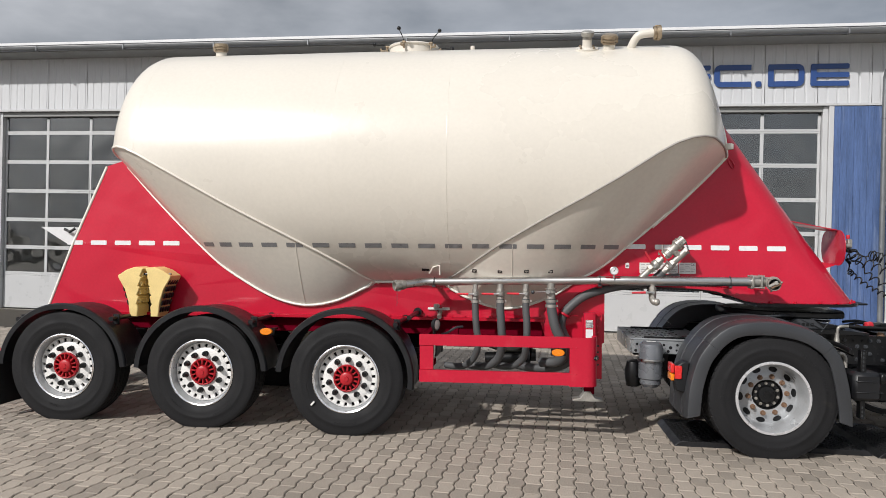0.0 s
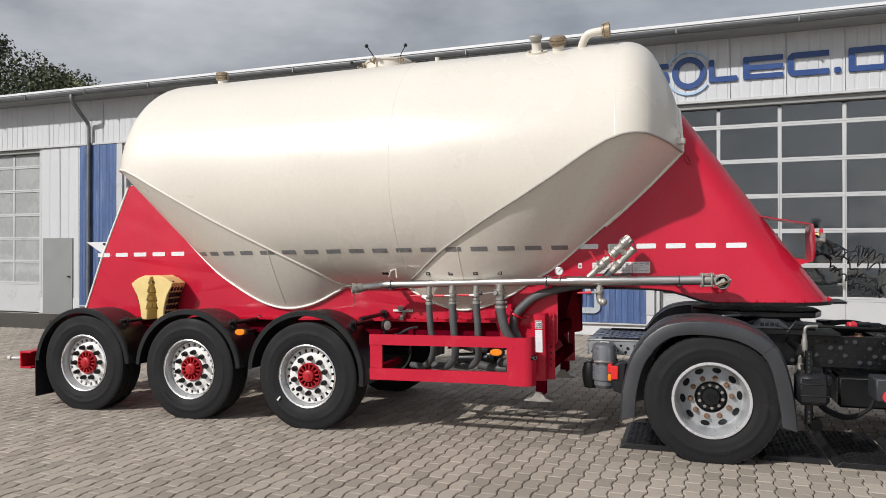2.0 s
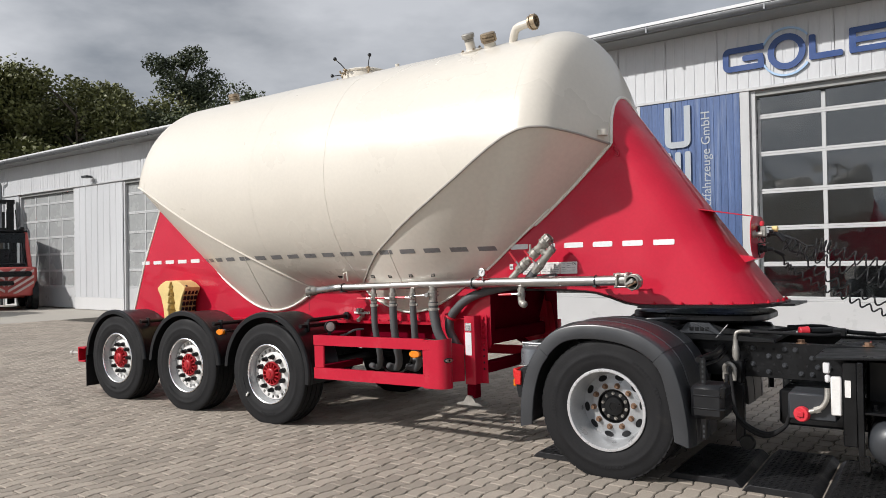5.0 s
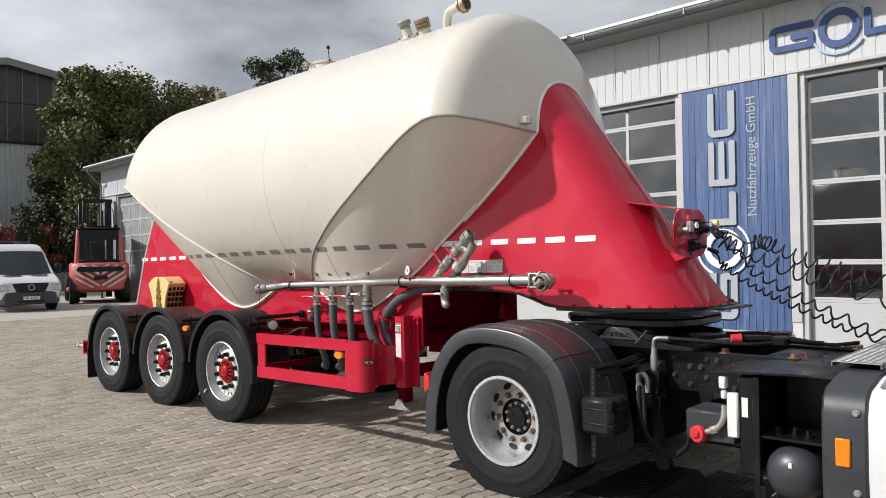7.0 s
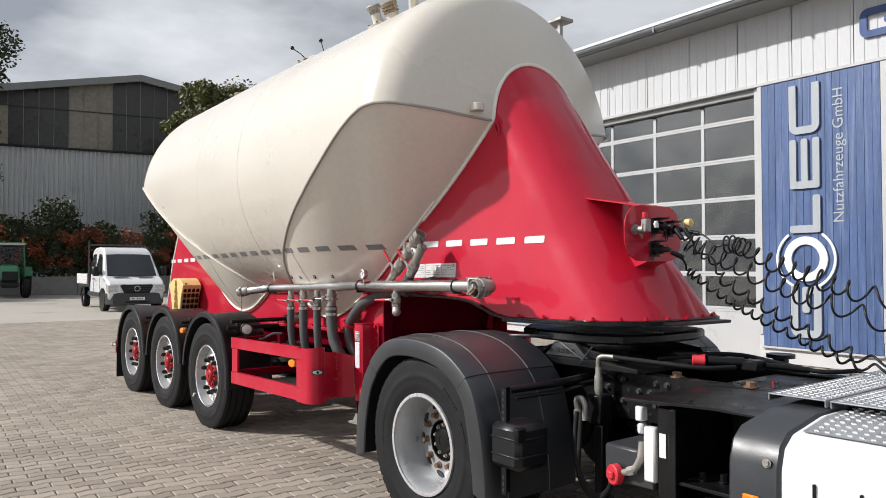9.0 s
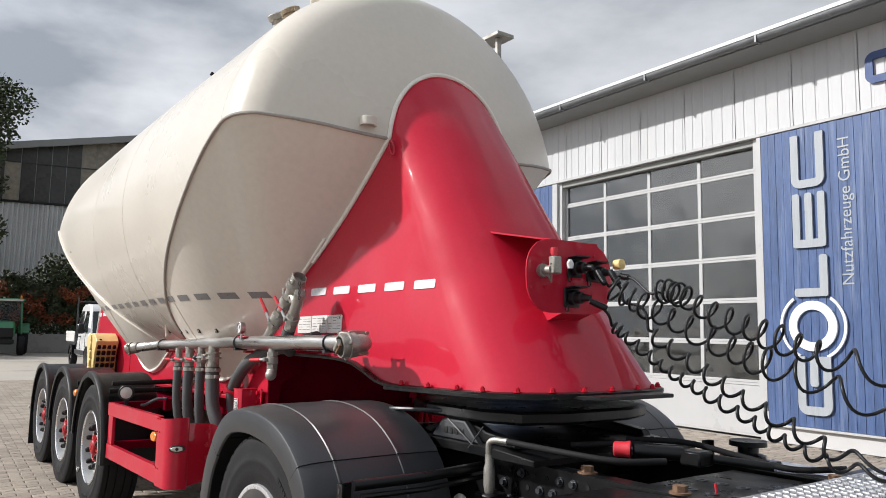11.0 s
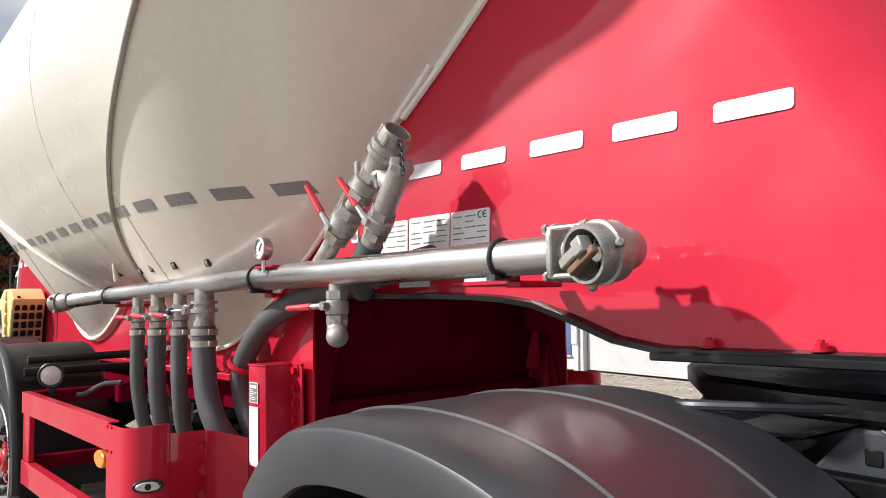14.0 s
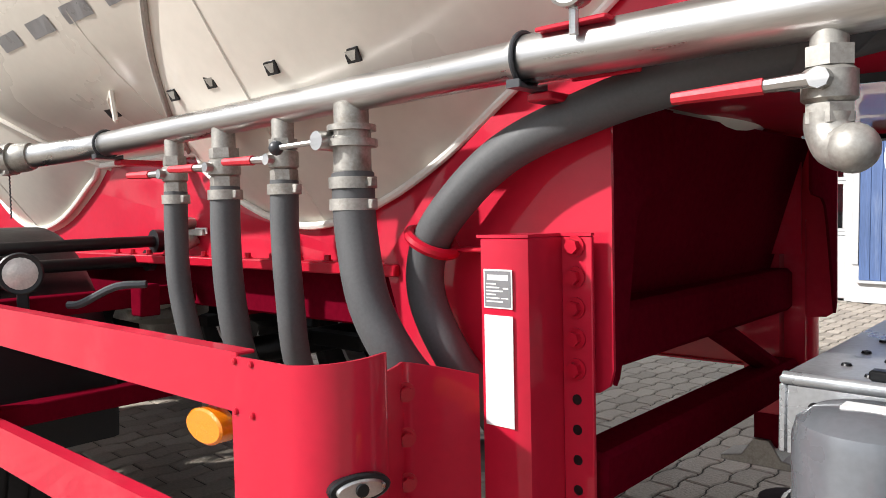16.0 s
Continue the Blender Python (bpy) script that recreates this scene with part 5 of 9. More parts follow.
# big air hose curving down behind the leg
pts = curve_pts([(3.0, -0.62, 1.42), (2.72, -0.645, 1.38), (2.49, -0.67, 1.343), (2.33, -0.68, 1.31), (2.14, -0.69, 1.245), (2.01, -0.70, 1.145), (1.94, -0.70, 1.055), (1.925, -0.69, 0.95), (1.975, -0.67, 0.83), (2.02, -0.60, 0.71), (2.0, -0.5, 0.60), (1.88, -0.42, 0.53), (1.66, -0.4, 0.52), (1.5, -0.4, 0.55)], 6)
air_hose = part("air_hose", tube(B(), pts, 0.041, 20), HOSE, trailer, "thick grey rubber air hose")
bm = B(); tube(bm, [Vector((1.952, -0.70, 1.072)) + 0.052 * Vector((math.cos(a) * 0.86, math.sin(a), math.cos(a) * -0.5)) for a in [math.tau * k / 20 for k in range(20)]], 0.012, 8, closed=True); box(bm, 1.985, 2.08, -0.68, -0.60, 1.05, 1.06, 0.003); part("hose_ring", bm, RED_DULL, air_hose, "red steel hose ring")

# slanting inlet with two valves and a capped tee
A0, A1 = Vector((2.635, -0.77, 1.42)), Vector((3.015, -0.745, 1.775))
ad = (A1 - A0).normalized()
LA = (A1 - A0).length
au = Vector((-ad.z, 0.0, ad.x))
branch = part("inlet_branch", tube(B(), [A0, A1 - ad * 0.10], 0.028, 18), CAST, pipe, "cast inlet branch with ball valves")
for f0, r, ln in ((0.20, 0.034, 0.13), (0.52, 0.033, 0.10)):
    bm = B(); ball_valve(bm, A0 + ad * (LA * f0), ad, r, ln); part("ball_valve", bm, CAST, branch)
bm = B(); along(bm, A1 - ad * 0.16, [(0.0, 0.034), (0.045, 0.038), (0.06, 0.044), (0.065, 0.046), (0.07, 0.054), (0.085, 0.054), (0.088, 0.049), (0.094, 0.049), (0.097, 0.054), (0.11, 0.054), (0.115, 0.043), (0.155, 0.043), (0.155, 0.037), (0.12, 0.035), (0.115, 0.012)], ad, 28); coup = part("branch_coupling", bm, CAST, branch, "cast claw coupling")
w = ad.cross(au)
for k in range(4):
    a = math.tau * k / 4 + 0.5
    q = A1 - ad * 0.03 + (au * math.cos(a) + w * math.sin(a)) * 0.044
    bm = B(); tube(bm, [q - ad * 0.016, q + ad * 0.016], 0.008, 8); part("claw", bm, CAST, coup)
bm = B(); n0 = A0 + ad * (LA * 0.52) + au * 0.03; along(bm, n0, [(0, 0.026), (0.025, 0.026)], (0, 0, 1), 14); along(bm, n0 + Vector((0.014, 0, 0.025)), [(0, 0.014), (0.012, 0.014)], (0, 0, 1), 6); along(bm, n0 + Vector((0.014, 0, 0.03)), [(0, 0.0095), (0.055, 0.0095), (0.058, 0.007)], (0, 0, 1), 12); part("test_nipple", bm, CAST, branch)
B0, B1 = Vector((2.815, -0.715, 1.452)), Vector((3.035, -0.752, 1.672))
bd = (B1 - B0).normalized()
bm = B(); tube(bm, [B0, B1 - bd * 0.01], 0.033, 18); tube(bm, [B1 - bd * 0.075, A0 + ad * (LA * 0.72)], 0.030, 16); relief = part("relief_branch", bm, CAST, pipe, "cast relief branch with hexagon cap")
bm = B(); along(bm, (B1 - bd * 0.075).lerp(A0 + ad * (LA * 0.72), 0.45), [(0, 0.036), (0.014, 0.036)], (A0 + ad * (LA * 0.72) - B1).normalized(), 6); part("union_nut", bm, CAST, relief)
bm = B(); along(bm, B1 - bd * 0.012, [(0, 0.037), (0.018, 0.037), (0.02, 0.034)], bd, 6); part("hexagon_cap", bm, CAST, relief)
bm = B(); ball_valve(bm, B0 + bd * 0.06, bd, 0.032, 0.10); part("ball_valve", bm, CAST, relief)
part("branch_hose", tube(B(), curve_pts([B0 + bd * 0.03, B0 - bd * 0.06, B0 - bd * 0.12 + Vector((-0.02, 0.03, 0)), B0 - bd * 0.16 + Vector((-0.06, 0.08, 0.0))], 5), 0.038, 16), HOSE, pipe)
# chain of small links from the coupling
c0_top, c0_low = A1 - ad * 0.055 + Vector((0.058, -0.01, 0.0)), B1 + Vector((0.03, -0.02, -0.03))
chain = part("chain", tube(B(), [c0_top, c0_top + Vector((-0.012, 0, 0.004))], 0.003, 5), DARKGREY, pipe)
for k in range(7):
    q = c0_top.lerp(c0_low, (k + 0.5) / 7)
    bm = B(); tube(bm, [q + Vector((0.0065 * math.cos(a) * (k % 2), 0.0065 * math.cos(a) * ((k + 1) % 2), 0.0125 * math.sin(a))) for a in [math.tau * e / 12 for e in range(12)]], 0.0022, 5, closed=True); part("chain_link", bm, DARKGREY, chain)
for foot, tip in ((A0 + ad * (LA * 0.29) + Vector((0, -0.042, 0)), A0 + ad * (LA * 0.29) + Vector((-0.085, -0.07, 0.135))), (B0 + bd * 0.11 + Vector((0, -0.042, 0)), B0 + bd * 0.11 + Vector((-0.105, -0.07, 0.135)))):
    bg, br = B(), B(); lever(bg, br, foot, tip); lathe(br, [(0, -0.012), (0.013, -0.012), (0.013, 0.02), (0, 0.02)], tuple(foot), "y", 8)
    part("valve_lever", bg, RED_PLASTIC, pipe, "red lever sleeve"); pieces("lever_root", br, STEEL, pipe)
# drain valve
bm = B()
p = pipe_at(2.735)
tube(bm, [p + Vector((0, 0, -0.03)), p + Vector((0, 0, -0.06))], 0.024, 16)
ball_valve(bm, p + Vector((0, 0, -0.055)), (0, 0, -1), 0.027, 0.10)
tube(bm, curve_pts([p + Vector((0, 0, -0.14)), p + Vector((0, 0, -0.162)), p + Vector((0.012, -0.008, -0.184)), p + Vector((0.032, -0.02, -0.190))], 5), 0.031, 16)
bmesh.ops.create_icosphere(bm, subdivisions=3, radius=0.0325, matrix=Matrix.Translation(p + Vector((0.033, -0.021, -0.190))))
part("drain_valve", bm, CAST, pipe, "cast drain valve with elbow")
bg, br = B(), B(); q = p + Vector((0, -0.04, -0.10)); lever(bg, br, q, q + Vector((-0.19, -0.02, -0.006))); lathe(br, [(0, -0.014), (0.014, -0.014), (0.014, 0.02), (0, 0.02)], tuple(q), "y", 8); part("valve_lever", bg, RED_PLASTIC, pipe, "red lever sleeve"); pieces("lever_root", br, STEEL, pipe)
# pressure gauge on its bracket
bm = B(); p = Vector((2.385, -0.835, 1.384)); box(bm, 2.31, 2.44, -0.835, -0.60, p.z + 0.036, p.z + 0.044, 0.002); box(bm, 2.31, 2.44, -0.725, -0.717, p.z - 0.03, p.z + 0.036, 0.002); part("gauge_bracket", bm, RED_DULL, pipe)
bm = B(); cyl(bm, p + Vector((0, 0, 0.02)), p + Vector((0, 0, 0.065)), 0.008, seg=8); lathe(bm, [(0.0, 0.015), (0.036, 0.015), (0.038, 0.01), (0.038, -0.018), (0.033, -0.02), (0.033, -0.012)], (p.x, p.y, p.z + 0.098), "y", 28)
gauge = part("pressure_gauge", bm, STEEL, pipe, "steel pressure gauge with a white dial")
bm = B(); lathe(bm, [(0.0, -0.0135), (0.0325, -0.0135), (0.0325, -0.012), (0.0, -0.012)], (p.x, p.y, p.z + 0.098), "y", 28); part("dial", bm, WHITE_PAINT, gauge)
bm = B(); box(bm, -0.002, 0.002, -0.001, 0.001, -0.008, 0.022, 0, Matrix.Translation((p.x, p.y - 0.015, p.z + 0.098)) @ Matrix.Rotation(radians(35), 4, "Y"))
for k in range(11):
    a = radians(-135 + 27 * k); box(bm, -0.001, 0.001, -0.0008, 0.0008, 0.024, 0.029, 0, Matrix.Translation((p.x, p.y - 0.0142, p.z + 0.098)) @ Matrix.Rotation(a, 4, "Y"))
part("dial_marks", bm, BLACK, gauge, kind="stuff")

# small inspection eyes and plates on the hopper, lashing eye


def flank(x, z):
    """Breadth of the tank's near side at this place, from its own geometry."""
    best = None
    for side in (1, -1):
        near = bead_loop(side)
        c = Vector((CX + side * OUT_X[side], 0, OUT_Z))
        for P in near[::2]:
            if P[2] < z:
                continue
            X = hopper_line(P, c)((P[2] - z) / (P[2] - OUT_Z))
            if best is None or abs(X.x - x) < best[0]:
                best = (abs(X.x - x), X.y)
    return best[1] if best and best[0] < 0.06 else -math.sqrt(max(0.01, R * R - (z - ZC) ** 2))


for x in (1.12, 1.357, 1.598, 1.82):
    y = flank(x, 1.467)
    m = Matrix.Translation((x, y + 0.001, 1.467)) @ Matrix.Rotation(radians(27), 4, "X")
    bm = B(); box(bm, -0.021, 0.021, -0.0025, 0.004, -0.016, 0.016, 0.001, m); eye = part("hose_eye", bm, BLACK, tank)
    bm = B(); prism(bm, [(-0.017, 0.011), (0.017, 0.011), (0.006, -0.010), (-0.006, -0.010)], -0.0035, -0.0024, "y"); bmesh.ops.transform(bm, matrix=m, verts=bm.verts); part("eye_insert", bm, CAST, eye)
y = flank(0.66, 1.46)
bm = B(); box(bm, -0.035, 0.035, -0.006, 0.002, -0.018, 0.018, 0.002, Matrix.Translation((0.66, y - 0.012, 1.475)) @ Matrix.Rotation(radians(45), 4, "X")); part("warning_plate", bm, BLACK, tank)
bm = B(); tube(bm, [(0.70, y - 0.02, 1.44), (0.74, y - 0.06, 1.50), (0.80, y - 0.08, 1.515), (0.80, y - 0.07, 1.43)], 0.008, 6); part("rope_hook", bm, CREAM_LOW, tank)
# plates and stickers on the red side
for x0, x1, z0, z1, mt in ((2.65, 2.815, 1.452, 1.553, WHITE_PLATE), (2.823, 3.004, 1.452, 1.555, WHITE_PLATE), (3.01, 3.165, 1.452, 1.555, WHITE_PLATE), (2.52, 2.555, 1.50, 1.55, WHITE_PAINT)):
    bm = B(); prism(bm, rounded_rect(x1 - x0, z1 - z0, 0.006, 2, (x0 + x1) / 2, (z0 + z1) / 2), -Y_PANEL - 0.004, -Y_PANEL, "y")
    for v in bm.verts:
        v.co.y += neck_y(v.co.x, v.co.z) + Y_PANEL
    plt = part("data_plate", bm, mt, trailer, "white data plate", smooth=0)
    bm = B()
    if x1 - x0 > 0.05:
        for r in range(5):
            for c in range(3):
                if (r * 3 + c) % 7 != 3 and not (x0 > 3.0 and r < 2 and c == 2):
                    w = (x1 - x0) * (0.22 + 0.06 * ((r + c) % 2)); a = x0 + 0.012 + c * (x1 - x0) * 0.31
                    box(bm, a, min(a + w, x1 - 0.008), -Y_PANEL - 0.0052, -Y_PANEL - 0.0042, z1 - 0.018 - r * 0.016, z1 - 0.0150 - r * 0.016, 0)
    else:
        box(bm, x0 + 0.006, x1 - 0.006, -Y_PANEL - 0.0052, -Y_PANEL - 0.0042, z0 + 0.012, z0 + 0.03, 0)
    for v in bm.verts:
        v.co.y += neck_y(v.co.x, v.co.z) + Y_PANEL
    part("print", bm, TEXT_GREY, plt, kind="stuff", smooth=0)
    if x0 > 3.0:
        # CE sign in the plate's corner
        cz, cx = z1 - 0.016, x1 - 0.034
        for dx, bar_end in ((0.0, 0.0), (0.019, 0.007)):
            arc = [(cx + dx + r * math.cos(a), cz + r * math.sin(a)) for r, angles in ((0.0105, [radians(62 + 236 * e / 12) for e in range(13)]), (0.0078, [radians(298 - 236 * e / 12) for e in range(13)])) for a in angles]
            bm = B(); prism(bm, arc, -Y_PANEL - 0.0056, -Y_PANEL - 0.0044, "y")
            if bar_end:
                box(bm, cx + dx - 0.009, cx + dx + bar_end - 0.004, -Y_PANEL - 0.0056, -Y_PANEL - 0.0044, cz - 0.0013, cz + 0.0013, 0)
            for v in bm.verts:
                v.co.y += neck_y(v.co.x, v.co.z) + Y_PANEL
            part("letter", bm, BLACK, plt, smooth=0)

# ---- side guard ----
def mirrored(bm, sy):
    """The same mesh on the far side."""
    if sy > 0:
        bmesh.ops.scale(bm, vec=(1, -1, 1), verts=bm.verts); bmesh.ops.reverse_faces(bm, faces=bm.faces)
    return bm


YG = -1.20
CORNER = [(1.972, YG - 0.003), (2.12, YG - 0.003)] + [(2.12 + 0.09 * math.sin(radians(a)), YG - 0.003 + 0.09 * (1 - math.cos(radians(a)))) for a in (12, 24, 36, 48, 60, 72, 84)] + [(2.207, -1.09), (2.196, -1.075), (2.172, -1.062)]
END = [(2.176, -1.068), (2.09, -0.945), (2.056, -0.905), (2.048, -0.89), (2.05, -0.872), (2.085, -0.82), (2.124, -0.766)]
for sy in (1, -1):
    bm = B()
    for z0, z1 in ((0.822, 0.918), (0.500, 0.606)):
        prism(bm, [(YG, z0), (YG, z1), (YG + 0.035, z1), (YG + 0.035, z1 - 0.006), (YG + 0.006, z1 - 0.006), (YG + 0.006, z0 + 0.006), (YG + 0.035, z0 + 0.006), (YG + 0.035, z0)], 0.665, 1.985, "x", 0.002)
    box(bm, 0.668, 0.79, YG + 0.0065, YG + 0.03, 0.606, 0.822, 0.004)
    guard = part("side_guard", mirrored(bm, sy), RED, trailer, "red welded side guard rails")
    top = [0.912 + 0.012 * k / (len(CORNER) - 3) for k in range(len(CORNER) - 2)] + [0.922, 0.914]
    bm = B(); grid_mesh(bm, [[(x, y, 0.49) for x, y in CORNER], [(x, y, z) for (x, y), z in zip(CORNER, top)]])
    bmesh.ops.recalc_face_normals(bm, faces=bm.faces); bmesh.ops.solidify(bm, geom=bm.faces[:], thickness=0.005)
    corner = part("corner_plate", mirrored(bm, sy), RED, guard, "rounded red corner plate")
    bm = B(); grid_mesh(bm, [[(x, y, 0.50) for x, y in END], [(x, y, z) for (x, y), z in zip(END, (0.884, 0.868, 0.862, 0.860, 0.856, 0.842, 0.825))]])
    bmesh.ops.recalc_face_normals(bm, faces=bm.faces); bmesh.ops.solidify(bm, geom=bm.faces[:], thickness=0.005)
    part("end_plate", mirrored(bm, sy), RED, guard, "folded red end plate")
    for z in (0.812, 0.73, 0.648):
        bm = B(); bolt(bm, (2.072, -0.912, z), (0.8, -0.58, 0), 0.012, 0.012); part("bolt", mirrored(bm, sy), RED_DULL, guard)
    for x in (1.985, 2.03):
        for z in (0.905, 0.825, 0.60):
            part("rivet", mirrored(lathe(B(), [(0.0, -1.2085), (0.005, -1.207), (0.006, -1.203), (0.0, -1.203)], (x, 0, z), "y", 10), sy), RED_DULL, guard)
m = Matrix.Translation((2.199, -1.142, 0.735)) @ Matrix.Rotation(radians(-22), 4, "Z")
bm = B(); prism(bm, [(0.048 * math.cos(math.tau * k / 24), 0.022 * math.sin(math.tau * k / 24)) for k in range(24)], -0.004, 0.012, "x", 0.003); bmesh.ops.transform(bm, matrix=m, verts=bm.verts); lamp = part("marker_light", bm, PLASTIC, guard, "oval side lamp in a black bezel")
bm = B(); prism(bm, [(0.038 * math.cos(math.tau * k / 24), 0.015 * math.sin(math.tau * k / 24)) for k in range(24)], 0.01, 0.018, "x", 0.003); bmesh.ops.transform(bm, matrix=m, verts=bm.verts); part("lens", bm, STEEL, lamp, "silver lens")
bm = B(); prism(bm, [(0.010 * math.cos(math.tau * k / 16), 0.010 * math.sin(math.tau * k / 16)) for k in range(16)], 0.017, 0.022, "x", 0.001); bmesh.ops.transform(bm, matrix=m, verts=bm.verts); part("bulb_window", bm, BLACK, lamp)
bm = B()
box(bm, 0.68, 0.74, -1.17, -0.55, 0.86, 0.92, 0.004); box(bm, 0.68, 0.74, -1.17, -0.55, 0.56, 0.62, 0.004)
pieces("guard_arm", bm, RED_SHADED, guard)
bm = B(); cyl(bm, (0.563, -0.576, 1.061), (0.563, -0.604, 1.061), 0.04, seg=14); tube(bm, [(0.563, -0.60, 1.061), (0.563, -1.16, 1.055)], 0.02, 12); part("support_bar", bm, PLASTIC, trailer)
bm = B(); box(bm, 0.775, 0.79, -1.12, -1.09, 0.86, 1.03, 0.003); lathe(bm, [(0.0, -0.03), (0.038, -0.028), (0.054, -0.014), (0.058, 0.012), (0.054, 0.016), (0.048, 0.014)], (0.80, -1.105, 0.995), "x", 24)
LAMP_TURN = dict(cent=(0.80, -1.105, 0.995), matrix=Matrix.Rotation(radians(-25), 3, "Z")); bmesh.ops.rotate(bm, verts=bm.verts, **LAMP_TURN); work = part("work_lamp", bm, PLASTIC, trailer, "black round work lamp")
work_lens = B(); lathe(work_lens, [(0.0, -0.0), (0.044, -0.0), (0.044, 0.008), (0.03, 0.014), (0.0, 0.017)], (0.806, -1.105, 0.995), "x", 20); bmesh.ops.rotate(work_lens, verts=work_lens.verts, **LAMP_TURN); part("lens", work_lens, LENS, work)

# ---- landing leg, gussets, cross tubes ----
FOLD = {-1: (2.326, 0.613, [(0.604, 0.80), (0.593, 0.812), (0.56, 0.90), (0.532, 1.05), (0.518, 1.11), (0.49, 1.145), (0.441, 1.157), (0.375, 1.168), (0.357, 1.185), (0.352, 1.335)]), 1: (2.385, 0.672, [(0.655, 0.80), (0.642, 0.84), (0.61, 0.96), (0.574, 1.075), (0.55, 1.13), (0.517, 1.153), (0.425, 1.163), (0.407, 1.18), (0.405, 1.335)])}


for sy in (-1, 1):
    bm = B(); prism(bm, [(2.126, -0.756), (2.136, -0.768), (2.205, -0.768), (2.232, -0.752), (2.236, -0.735), (2.236, -0.60), (2.126, -0.60)], 0.47, 1.083, "z", 0.003)
    leg = part("landing_leg", mirrored(bm, sy), RED, trailer, "red folding landing leg")
    bm = B(); box(bm, 2.2365, 2.302, -0.650, -0.640, 0.47, 1.083, 0.002); part("leg_flange", mirrored(bm, sy), RED, leg)
    bm = B(); prism(bm, [(2.126, -0.768), (2.15, -0.64), (2.302, -0.64), (2.302, -0.652), (2.236, -0.652), (2.232, -0.752), (2.205, -0.768)], 1.0835, 1.089, "z"); part("cap_plate", mirrored(bm, sy), RED, leg)
    for k in range(9):
        z = 1.064 - k * 0.0578
        if k < 5:
            bm = B(); bolt(bm, (2.267, -0.6505, z), (0, -1, 0), 0.014, 0.013); lathe(bm, [(0.019, -0.6505), (0.019, -0.6535), (0.0, -0.6535)], (2.267, 0, z), "y", 14); part("bolt", mirrored(bm, sy), RED_DULL, leg)
        else:
            bm = B(); lathe(bm, [(0, -0.6512), (0.010, -0.6512), (0.010, -0.6502), (0, -0.6502)], (2.267, 0, z), "y", 12); part("bolt_hole", mirrored(bm, sy), BLACK, leg)
    bm = B(); box(bm, 2.136, 2.226, -0.755, -0.655, 0.345, 0.468, 0.005); part("inner_leg", mirrored(bm, sy), RED_SHADED, leg)
    bm = B(); prism(bm, [(2.03, 0.28), (2.30, 0.28), (2.30, 0.295), (2.23, 0.31), (2.19, 0.37), (2.14, 0.37), (2.10, 0.31), (2.03, 0.295)], -0.77, -0.64, "y", 0.003); part("foot", mirrored(bm, sy), CAST, leg, "weathered steel foot")
    # side gusset, folded at its front edge into an open bulkhead
    fx, fy, edge = FOLD[sy]
    bm = B(); prism(bm, [(1.72, 1.02), (1.90, 1.22), (2.05, 1.33), (fx, 1.335), (fx, 0.83), (fx - 0.008, 0.80), (fx - 0.03, 0.785), (2.21, 0.775), (2.20, 0.70), (1.95, 0.70), (1.78, 0.84)], -fy - 0.004, -fy + 0.004, "y"); gus = part("gusset", mirrored(bm, sy), RED, trailer, "red folded gusset plate")
    bm = B(); prism(bm, [(-fy + 0.0045, 0.815), (-edge[0][0], edge[0][1])] + [(-y, z) for y, z in edge[1:]] + [(-fy + 0.0045, 1.335)], fx - 0.008, fx, "x"); part("bulkhead", mirrored(bm, sy), RED_SHADED, gus)
    bm = B()
    for k in range(16):
        lathe(bm, [(0.0, -0.005), (0.006, 0.0), (0.0, 0.005)], (fx + 0.004, -0.60 + 0.012 * k, 1.326), "z", 6)
    part("weld_seam", mirrored(bm, sy), RED_SHADED, gus)
    if sy < 0:
        bm = B(); box(bm, 2.143, 2.208, -0.7698, -0.7682, 0.954, 1.026, 0); lab = part("type_plate", bm, WHITE_PLATE, leg, smooth=0)
        bm = B(); box(bm, 2.146, 2.205, -0.7706, -0.7699, 0.957, 1.023, 0); part("plate_field", bm, TEXT_GREY, lab, smooth=0)
        bm = B(); box(bm, 2.152, 2.200, -0.7712, -0.7707, 1.006, 1.016, 0)
        for k in range(6):
            box(bm, 2.150, 2.172 + 0.008 * (k % 3), -0.7712, -0.7707, 0.998 - k * 0.0065, 1.0005 - k * 0.0065, 0)
        box(bm, 2.188, 2.200, -0.7712, -0.7707, 0.990, 0.993, 0); box(bm, 2.184, 2.200, -0.7712, -0.7707, 0.972, 0.974, 0)
        part("print", bm, WHITE_PLATE, lab, kind="stuff", smooth=0)
        bm = B(); box(bm, 2.143, 2.208, -0.7698, -0.7682, 0.735, 0.941, 0); part("reflective_tape", bm, STRIP_WHITE, leg, smooth=0)
# tubes, brace and inner bulkhead use the shade-darkened red
part("cross_tube", box(B(), 2.20, 2.296, -0.598, 0.598, 0.56, 0.66, 0.012), RED_SHADED, trailer)
part("cross_tube", box(B(), 2.14, 2.28, -0.598, 0.598, 0.81, 0.94, 0.014), RED_SHADED, trailer)
part("cross_brace", tube(B(), [(2.22, 0.0, 0.86), (2.245, 0.5, 0.64)], 0.032, 8), RED_SHADED, trailer)
bm = B(); prism(bm, [(2.20, 0.935), (2.208, 0.935), (2.330, 1.33), (2.322, 1.33)], -0.60, 0.60, "y"); part("inner_bulkhead", bm, RED_SHADED, trailer)
